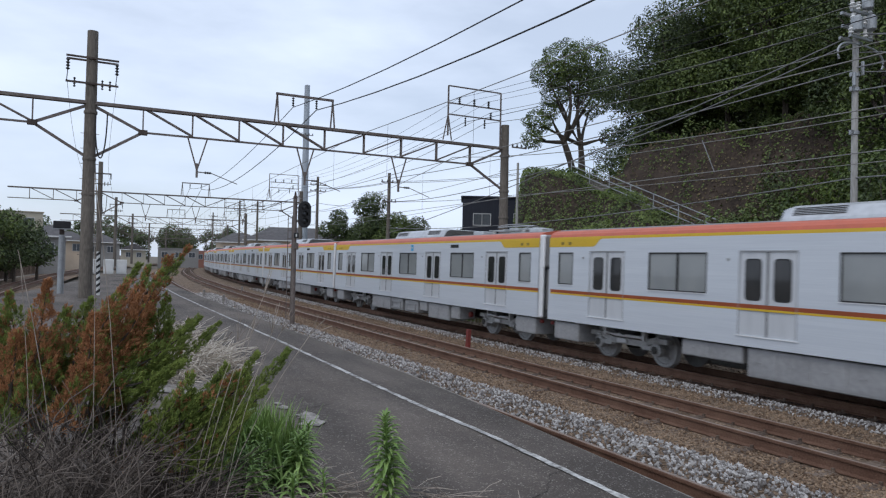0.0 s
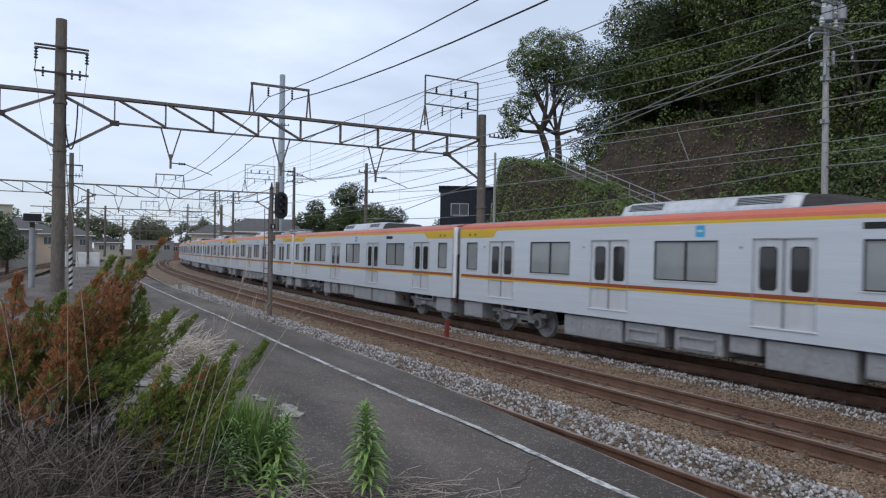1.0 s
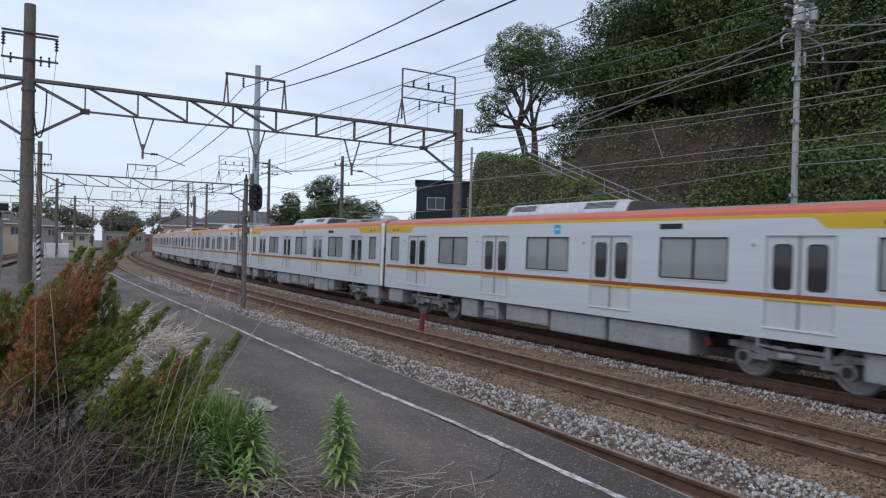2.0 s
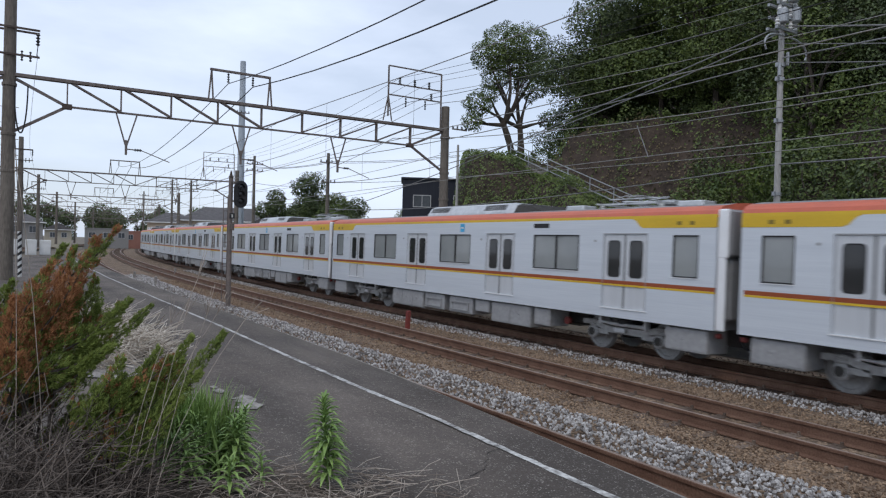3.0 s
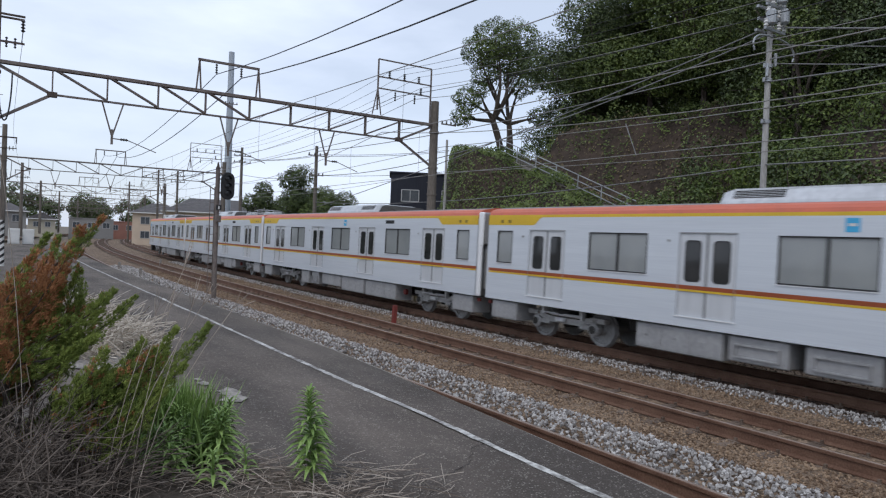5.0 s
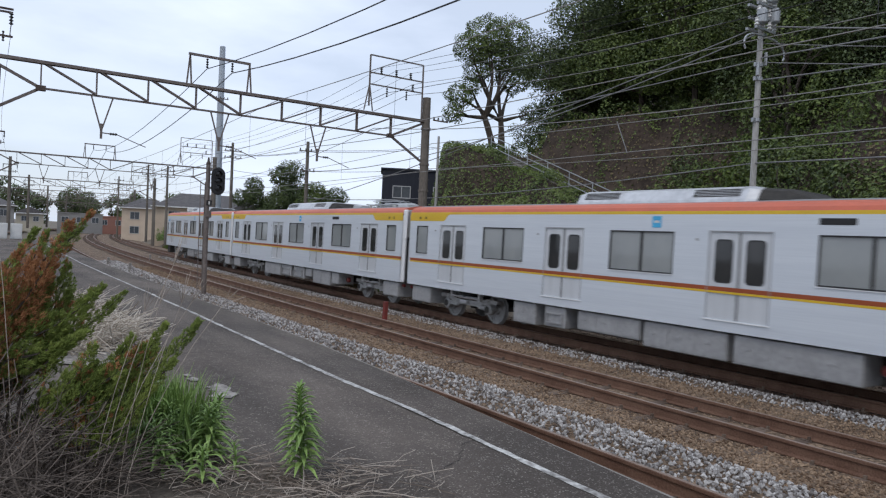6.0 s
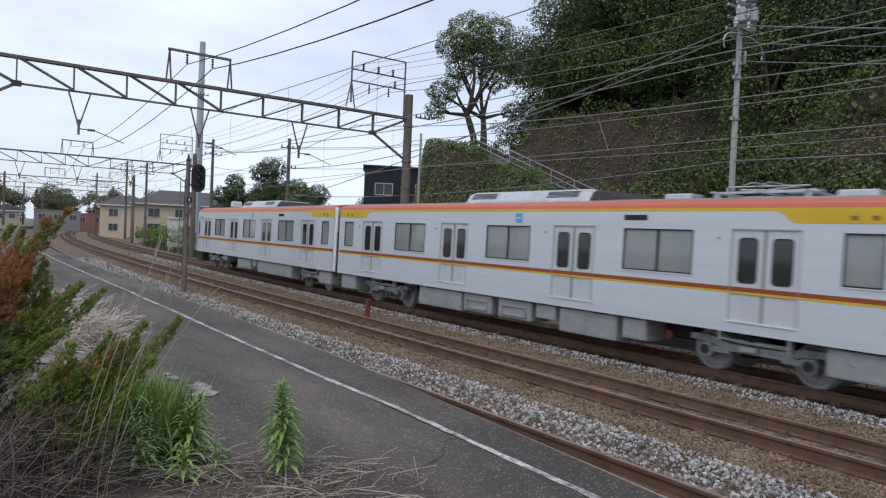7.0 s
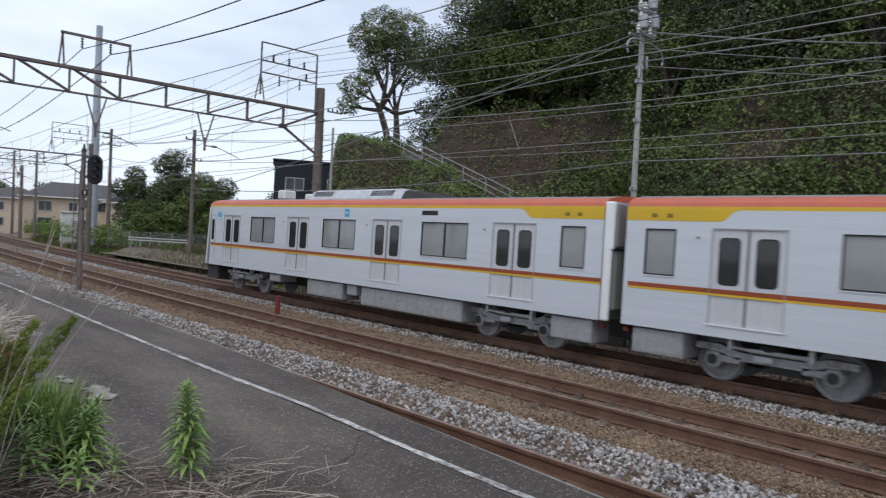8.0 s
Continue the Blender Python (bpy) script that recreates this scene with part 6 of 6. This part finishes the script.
def mesh_fence():
    """A grey wire fence on steel posts behind the verge."""
    top = thing("fence", pose(0, 0, 0), "grey wire mesh fence on steel posts", "fence")
    a, b = Vector((19.4, 60, 0.4)), Vector((27.5, 50, 0.55))
    for k in range(8):
        bm = bmesh.new()
        p = a.lerp(b, k / 7)
        rod(bm, p - Vector((0, 0, 0.3)), p + Vector((0, 0, 1.35)), 0.035, seg=8)
        part("post", bm, M["zinc"], top)
    bm = bmesh.new()
    for k in range(90):
        p = a.lerp(b, k / 89)
        bar(bm, p + Vector((0, 0, 0.05)), p + Vector((0, 0, 1.3)), 0.012)
    for k in range(12):
        h = Vector((0, 0, 0.05 + k * 0.113))
        bar(bm, a + h, b + h, 0.012)
    tagged(part("mesh", bm, M["zinc"], top), kind="stuff")
    # a low white cable trough cover in front
    top = thing("guard_rail", pose(21.3, 54.6, 0.35, 0, 0, -38), "low white slatted guard rail before the fence", "guard rail")
    for z in (0.75, 0.95):
        bm = bmesh.new()
        bar(bm, (-2.2, 0, z), (2.2, 0, z), 0.06)
        part("rail", bm, M["white"], top)
    for k in range(7):
        bm = bmesh.new()
        bar(bm, (-2.1 + k * 0.7, 0, -0.2), (-2.1 + k * 0.7 + 0.2, 0, 0.98), 0.06)
        part("stay", bm, M["zinc"], top)


mesh_fence()


def left_side():
    """What stands beyond and on the far end of the platform."""
    top = track("railway_track", -4.6, 8, 230, "rusty side track beyond the platform")
    tagged(strip("ballast_bed_west", -7.0, -2.6, 4, 230, 2.0, BED_Z, 6, M["ballast"], 0.02), "rust stained ballast of the side track", "ballast", kind="structure")
    top = thing("fence", pose(0, 0, 0), "dark wooden paling fence along the side track", "fence")
    me = None
    for k in range(150):
        p = at_line(-7.3, 42 + k * 0.42, 0.0)
        if me is None:
            bm = bmesh.new()
            box(bm, (0, 0, 0.55), (0.1, 0.3, 1.4), bevel=0.01)
            me = part("paling", bm, M["sleeper"], top).data
            ob = top.children[0]
        else:
            ob = new("paling", me)
            ob.parent = top
        ob.matrix_basis = Matrix.Translation(p) @ Matrix.Rotation(0.02 * math.sin(k * 7.0), 4, "Y")
    top = thing("lamp_post", Matrix.Translation((-0.33, 28.2, PLAT_Z)) @ LEAN, "pale blue post with a dark box on top", "lamp post")
    bm = bmesh.new()
    rod(bm, (0, 0, -0.05), (0, 0, 2.1), 0.11, 0.1, 14)
    part("post", bm, M["zinc"], top)
    bm = bmesh.new()
    box(bm, (0, 0, 2.22), (0.16, 0.16, 0.24))
    part("neck", bm, M["dark_iron"], top)
    bm = bmesh.new()
    box(bm, (0, 0, 2.46), (0.56, 0.4, 0.26), bevel=0.02)
    part("lamp_box", bm, M["black"], top)
    bm = bmesh.new()
    box(bm, (0, 0, 2.31), (0.62, 0.44, 0.03))
    part("tray", bm, M["zinc"], top)
    top = thing("stay_guard", Matrix.Translation((0.86, 27.3, PLAT_Z)) @ LEAN, "black and white striped guard on a mast stay", "stay guard")
    bm = bmesh.new()
    rod(bm, (0, 0, -0.03), (-0.03, 0, 1.55), 0.06, seg=12)
    tube_ob = part("tube", bm, M["white"], top)
    for k in range(7):
        bm = bmesh.new()
        n = 12
        z = 0.1 + k * 0.22
        rings = []
        for dz in (0, 0.1):
            rings.append([Vector((0.063 * math.cos(i * math.tau / n) - 0.02 * z, 0.063 * math.sin(i * math.tau / n), z + dz + 0.05 * math.cos(i * math.tau / n))) for i in range(n)])
        sweep(bm, rings, caps=False)
        part("stripe", bm, M["black"], tube_ob)
    bm = bmesh.new()
    rod(bm, (-0.03, 0, 1.5), (-0.35, -1.6, 6.2), 0.012, seg=5)
    part("stay_wire", bm, M["iron"], top)
    # switch boxes at the far end of the platform
    for k, (x, y) in enumerate(((2.4, 57), (3.3, 57.4), (1.2, 56.6))):
        bm = bmesh.new()
        box(bm, (0, 0, 0.55), (0.7, 0.4, 1.1), bevel=0.03)
        box(bm, (0, -0.21, 0.55), (0.6, 0.02, 0.9))
        ob = part("switch_cabinet", bm, M["white"])
        ob.matrix_basis = pose(x, y, PLAT_Z - 0.01)
        tagged(ob, "small white equipment cabinet on the platform", "cabinet", "cabinets on the platform")


left_side()


# ---- the overgrown edge of the platform, close to the camera ----
def sprigs(places, mat, parent, name):
    """Scale-leaved sprigs: thin three-sided spindles."""
    verts, faces = [], []
    for p, d, l, r in places:
        d = d.normalized()
        u = d.orthogonal().normalized()
        v = d.cross(u)
        n = len(verts)
        verts.append(p)
        for k in range(3):
            a = k * math.tau / 3
            verts.append(p + d * l * 0.12 + (u * math.cos(a) + v * math.sin(a)) * r)
        verts.append(p + d * l)
        for k in range(3):
            faces.append((n + 4, n + 1 + (k + 1) % 3, n + 1 + k))
    return tagged(raw(name, verts, faces, mat, parent), kind="stuff")


def juniper():
    """A half dead juniper: flame-shaped plumes of tufted scale leaves sweep up and out; some are green, many russet."""
    rng = random.Random(61)
    top = thing("juniper_bush", pose(0.3, 4.3, PLAT_Z), "overgrown juniper bush with green and dead russet plumes", "bush")
    green, dead = [], []
    # each plume: foot and tip (across, height), depth, width, share of dead tufts
    upper_dead = (
          (-0.11, 0.86, 0.20, 1.47, 0.00, 0.085, 0.9), (-0.21, 0.82, 0.10, 1.40, 0.10, 0.08, 0.75), (-0.27, 0.87, -0.02, 1.32, -0.05, 0.08, 0.55), (-0.45, 0.89, -0.41, 1.31, -0.10, 0.1, 0.95),
          (-0.55, 0.72, -0.53, 1.05, -0.15, 0.1, 0.8), (-0.21, 0.71, -0.19, 1.14, -0.20, 0.09, 0.8), (-0.31, 0.55, -0.22, 0.88, -0.25, 0.08, 0.6), (0.03, 0.78, 0.13, 1.25, 0.10, 0.07, 0.9),
          (-0.61, 0.82, -0.65, 1.12, 0.00, 0.09, 0.6))
    upper_green = (
          (-0.02, 0.79, 0.38, 1.11, 0.00, 0.06, 0), (0.03, 0.69, 0.50, 1.07, 0.05, 0.05, 0), (-0.07, 0.72, 0.29, 0.87, -0.10, 0.06, 0), (-0.06, 0.85, 0.13, 1.11, 0.10, 0.08, 0.2),
          (-0.51, 0.87, -0.59, 1.24, 0.00, 0.09, 0.05), (-0.38, 0.86, -0.31, 1.16, 0.05, 0.09, 0.15), (-0.27, 0.98, 0.05, 1.41, 0.15, 0.04, 0.2), (0.02, 0.62, 0.19, 0.81, -0.10, 0.07, 0),
          (-0.53, 0.50, -0.55, 0.65, -0.20, 0.06, 0), (-0.15, 0.63, -0.08, 0.94, -0.10, 0.09, 0.1), (-0.44, 0.66, -0.37, 0.90, -0.15, 0.1, 0.3), (0.09, 1.24, 0.32, 1.53, 0.10, 0.03, 0.4))
    lower_green = (
          (0.23, 0.37, 0.87, 0.93, -0.20, 0.075, 0), (0.27, 0.37, 0.71, 0.90, -0.10, 0.07, 0), (0.20, 0.42, 0.52, 0.84, -0.15, 0.07, 0), (0.23, 0.32, 0.73, 0.71, -0.25, 0.07, 0),
          (0.14, 0.38, 0.33, 0.72, -0.20, 0.08, 0.02), (0.17, 0.27, 0.52, 0.50, -0.25, 0.08, 0.05), (0.08, 0.48, 0.22, 0.60, -0.20, 0.07, 0.05), (0.28, 0.24, 0.60, 0.57, -0.30, 0.07, 0))
    inner = []
    for k in range(44):      # the shaded heart of the bush
        x, z = rng.uniform(-0.8, 0.2), rng.uniform(0.5, 0.95) if k < 28 else rng.uniform(0.12, 0.5)
        inner.append((x, z, x + rng.uniform(0.0, 0.22), z + rng.uniform(0.2, 0.36), rng.uniform(0.05, 0.3) + (0.15 if k >= 28 else 0), 0.085, rng.choice((0.02, 0.05, 0.2, 0.6))))
    for k in range(10):      # the low green skirt
        x, z = rng.uniform(0.12, 0.42), rng.uniform(0.35, 0.6)
        inner.append((x, z, x + rng.uniform(0.08, 0.28), z + rng.uniform(0.12, 0.28), rng.uniform(-0.25, 0.0), 0.07, 0.03))
    hidden = {q[:2] for q in inner[::2]} | {q[:2] for q in inner[1::3]}
    for fx, fz, tx, tz, dy, width, share in upper_dead + upper_green + lower_green + tuple(inner):
        foot, tip = Vector((fx, dy + 0.05, fz)), Vector((tx, dy, tz))
        span = tip - foot
        length = span.length
        width *= 1.3
        sag = Vector((0.08 * span.x, 0, -0.12 * length))
        root = Vector((rng.choice((-0.45, -0.2, 0.0, 0.2)) * 0.6 + foot.x * 0.25, foot.y * 0.3 + 0.12, 0))

        def axis(t):
            return foot + span * t + sag * (4 * t * (1 - t)) * 0.5

        bm = bmesh.new()
        pts = [root, root.lerp(foot, 0.4) + Vector((rng.gauss(0, 0.05), 0.05, -0.03)), foot, axis(0.35), axis(0.7), tip]
        for p, q, r in list(zip(pts, pts[1:], (0.008, 0.008, 0.007, 0.005, 0.003)))[2 if (fx, fz) in hidden else 0:]:
            rod(bm, p, q, r, r * 0.75, 6, False)
        part("branch", bm, M["bark"], top)
        shift = Vector((rng.uniform(0, 9), rng.uniform(0, 9), rng.uniform(0, 9)))
        for k in range(int(length * (0.9 + width * 22) * 150)):
            t = 1 - (1 - rng.random()) ** 1.15
            c = axis(t)
            d = (axis(min(1, t + 0.05)) - axis(t - 0.05)).normalized()
            out = Vector((rng.gauss(0, 1), rng.gauss(0, 1), rng.gauss(0, 1)))
            out = (out - d * out.dot(d)).normalized()
            girth = width * (0.5 + 0.5 * math.sin(math.pi * min(1, t + 0.12) ** 0.8)) * (1.02 - t) ** 0.5 * (1 + 0.75 * noise.noise(c * 7 + out * 0.8 + shift))
            p = c + out * girth * rng.random() ** 0.45
            shoot = (d + out * rng.uniform(0.25, 0.8) + Vector((0, 0, 0.25))).normalized()
            size = rng.uniform(0.022, 0.042) * (1.15 - 0.5 * t)
            brown = rng.random() < share + (0.9 * noise.noise(p * 6 + shift) if 0.01 < share < 0.99 else 0)
            for _ in range(20):
                u = rng.random()
                o = Vector((rng.gauss(0, 1), rng.gauss(0, 1), rng.gauss(0, 1))).normalized()
                (dead if brown else green).append((p + shoot * size * u + o * size * 0.3 * (1.1 - u), shoot + o * 0.65, size * rng.uniform(0.35, 0.8), rng.uniform(0.0016, 0.003)))
    sprigs(green, M["juniper"], top, "green_foliage")
    sprigs(dead, M["juniper_dead"], top, "dead_foliage")


def twig_tangle():
    """Bare grey twigs round the foot of the bush."""
    rng = random.Random(62)
    bm = bmesh.new()
    for _ in range(1700):
        x = rng.uniform(-0.75, 0.5)
        p = Vector((x, rng.uniform(-0.7, 0.35), rng.uniform(0, 0.45)) if x < 0.1 else (x, rng.uniform(0.1, 0.5), rng.uniform(0, 0.12)))
        d = Vector((rng.gauss(0, 0.7), rng.gauss(0, 0.5), rng.uniform(0.1, 0.9))).normalized()
        r = rng.uniform(0.0009, 0.0026)
        pts = [p]
        for _ in range(5):
            d = (d + Vector((rng.gauss(0, 0.28), rng.gauss(0, 0.28), rng.gauss(-0.05, 0.25)))).normalized()
            pts.append(pts[-1] + d * rng.uniform(0.06, 0.13))
        tube(bm, pts, r, 4)
    ob = part("dry_twigs", bm, M["twig"])
    ob.matrix_basis = Matrix.Translation((0.22, 3.75, PLAT_Z))
    tagged(ob, "tangle of bare grey twigs under the bush", "twigs", kind="stuff")


def stalks():
    """Tall dry grass stalks that lean over the platform."""
    rng = random.Random(63)
    for k in range(11):
        top = None
        bm = bmesh.new()
        if k < 5:
            x, lean = -0.25 + k * 0.13, rng.uniform(-0.25, 0.05)
            h = rng.uniform(1.4, 2.0)
        else:
            x, lean = 0.6 + (k - 5) * 0.03, rng.uniform(0.1, 0.5)
            h = rng.uniform(0.95, 1.35)
        p = Vector((x, 3.7 + rng.uniform(-0.2, 0.3), PLAT_Z - 0.02))
        pts = [p + Vector((lean * (t ** 1.6), 0.1 * t, h * t - 0.12 * t * t * abs(lean))) for t in (0, 0.2, 0.4, 0.6, 0.8, 1)]
        tube(bm, pts, 0.0017, 4)
        if k >= 5:
            tipd = (pts[-1] - pts[-2]).normalized()
            for _ in range(5):
                e = pts[-1] + tipd * 0.12 + Vector((rng.gauss(0, 0.03), rng.gauss(0, 0.03), rng.gauss(0, 0.03)))
                tube(bm, [pts[-1], e], 0.0016, 3)
        tagged(part("dry_stalk", bm, M["straw"]), "tall dry pale grass stalk", "grass stalk", "dry stalks by the bush")


def weed(m, h, count, length, mat, label, seed):
    """An upright stem set with long pointed leaves in a spiral, folded along the midrib and arching over."""
    rng = random.Random(seed)
    top = thing("weed", m, label, "weed", "weeds on the platform")
    bm = bmesh.new()
    bend = Vector((rng.uniform(-0.05, 0.05), rng.uniform(-0.05, 0.05), 0))
    tube(bm, [Vector((0, 0, -0.03)), Vector((0, 0, h * 0.5)) + bend * 0.4, Vector((0, 0, h * 0.97)) + bend], 0.006, 6)
    part("stem", bm, mat, top)
    verts, faces = [], []
    for k in range(count):
        t = 0.12 + 0.88 * (k / count) ** 0.8
        a = k * 2.4 + rng.uniform(-0.3, 0.3)
        d = Vector((math.cos(a), math.sin(a), 0))
        s = Vector((-d.y, d.x, 0))
        ll = length * (1.0 - 0.55 * max(0, t - 0.55) / 0.45) * rng.uniform(0.75, 1.15)
        w = ll * 0.082
        up = 0.5 + 1.3 * max(0, t - 0.55)
        p = Vector((0, 0, h * t)) + bend * t
        n = len(verts)
        for q, ww in ((0, 0.3), (0.3, 1.0), (0.65, 0.8), (1.0, 0.02)):
            c = p + d * ll * q * (1 - 0.25 * up) + Vector((0, 0, ll * (up * q - 0.62 * q * q)))
            verts += [c - s * w * ww + Vector((0, 0, w * 0.5 * ww)), c, c + s * w * ww + Vector((0, 0, w * 0.5 * ww))]
        for q in range(3):
            b = n + q * 3
            faces += [(b, b + 1, b + 4, b + 3), (b + 1, b + 2, b + 5, b + 4)]
    tagged(raw("leaves", verts, faces, mat, top), kind="stuff")
    return top


def weeds():
    rng = random.Random(64)
    weed(pose(1.735, 3.78, PLAT_Z), 0.56, 135, 0.185, M["weed"], "tall fresh green weed with narrow pointed leaves", 1)
    weed(pose(1.75, 3.86, PLAT_Z), 0.4, 40, 0.15, M["weed"], "shorter fresh green weed with narrow leaves", 2)
    weed(pose(1.42, 4.02, PLAT_Z), 0.22, 24, 0.11, M["weed"], "small green weed with narrow leaves", 3)
    weed(pose(1.2, 3.95, PLAT_Z), 0.24, 30, 0.16, M["weed"], "low green weed with broad rosette leaves", 4)
    for k in range(20):
        x, y = 1.2 + rng.uniform(-0.2, 0.2), 4.42 + rng.uniform(-0.25, 0.25)
        weed(pose(x, y, PLAT_Z, 0, 0, k * 50), rng.uniform(0.22, 0.4), 56, rng.uniform(0.16, 0.2), M["weed_dark"] if k % 3 == 0 else M["weed"], "green weed in a dense clump", 10 + k)
    blades = [(1.12 + rng.gauss(0, 0.13), 4.7 + rng.gauss(0, 0.13), PLAT_Z - 0.01) for _ in range(1300)]
    grass("grass_tuft", blades, 0.46, M["weed"], "tuft of fresh green grass", 65, 0.009, 0.5)


def straw():
    """Dry straw and twigs strewn on the asphalt, and pale dead grass beside the bush."""
    rng = random.Random(66)
    for name, count, x0, x1, y0, y1, l, z in (("dry_straw", 900, 1.1, 2.45, 3.1, 4.15, 0.3, 0.06), ("dry_straw", 450, 0.6, 1.6, 4.1, 5.3, 0.26, 0.05), ("dead_grass", 3600, 0.8, 1.85, 7.2, 12.5, 0.4, 0.3)):
        bm = bmesh.new()
        n = 0
        while n < count:
            x, y = rng.uniform(x0, x1), rng.uniform(y0, y1)
            if name == "dry_straw" and y < 4.15 and x > 1.6 and rng.random() < (x - 1.6) / 0.9 + max(0, y - 3.6):
                n += 1
                continue
            if name == "dead_grass" and noise.noise(Vector((x * 1.6, y * 0.6, 0))) < -0.05:
                n += 1
                continue
            n += 1
            p = Vector((x, y, PLAT_Z + 0.012 + z * rng.random() ** 2))
            a = rng.uniform(0, math.tau)
            d = Vector((math.cos(a), math.sin(a), rng.uniform(-0.05, 0.15) if name == "dry_straw" else rng.uniform(0, 0.7)))
            ll = l * rng.uniform(0.3, 1.2)
            q = p + d * ll * 0.5 + Vector((rng.gauss(0, 0.012), rng.gauss(0, 0.012), 0.01))
            tube(bm, [p, q, p + d * ll], rng.uniform(0.0014, 0.0034) * (2 if name == "dead_grass" else 1), 3)
        tagged(part(name, bm, M["straw" if name == "dry_straw" else "pale_straw"]), "dry straw and dead stems strewn on the platform" if name == "dry_straw" else "pale dead grass beside the bush", "dry grass", kind="stuff")


def patches():
    """Pale worn spots where the asphalt has broken away."""
    rng = random.Random(67)
    for x, y, r, k in ((2.03, 6.36, 0.1, 1.1), (1.99, 6.1, 0.09, 1.4), (1.92, 6.8, 0.07, 0.8), (1.92, 7.0, 0.05, 0.7), (1.3, 8.4, 0.5, 0.8), (2.1, 9.6, 0.12, 0.8)):
        bm = bmesh.new()
        z = PLAT_Z + 0.018 * noise.noise(Vector((x, y, 0)) * 0.45) + 0.012
        ring = [bm.verts.new((x + r * k * math.cos(a / 26 * math.tau) * (1 + 0.6 * noise.noise(Vector((math.cos(a / 26 * math.tau) * 1.6 + x, math.sin(a / 26 * math.tau) * 1.6 + y, 0)))), y + r * 1.5 * math.sin(a / 26 * math.tau) * (1 + 0.6 * noise.noise(Vector((math.sin(a / 26 * math.tau) * 1.6 + y, x, math.cos(a / 26 * math.tau) * 1.6)))), z)) for a in range(26)]
        bm.faces.new(ring)
        tagged(part("asphalt_patch", bm, M["patch"]), "pale worn spot in the asphalt", "worn patch", "worn patches", kind="structure")


def litter():
    """A thin dark layer of soil and litter where plants have taken the platform."""
    bm = bmesh.new()
    rings = []
    for f in (1.0, 0.9, 0.5):
        ring = []
        for k in range(48):
            a = k / 48 * math.tau
            d = Vector((math.cos(a), math.sin(a), 0))
            r = (1 + 0.35 * noise.noise(d * 2.2) + 0.12 * noise.noise(d * 9)) * f
            x, y = 0.45 + 1.25 * d.x * r, 3.5 + 1.6 * d.y * r
            ring.append(Vector((x, y, PLAT_Z + 0.018 * noise.noise(Vector((x, y, 0)) * 0.45) + (0.008 if f == 1 else 0.03 + 0.02 * noise.noise(Vector((x, y, 1)) * 5)))))
        rings.append(ring)
    sweep(bm, rings, caps=False)
    bm.faces.new([v for v in bm.verts][-48:])
    tagged(part("soil_layer", bm, M["litter"], smooth=True), "dark soil and litter over the platform edge", "soil", kind="structure")


litter()
juniper()
twig_tangle()
stalks()
weeds()
straw()
patches()
motions()
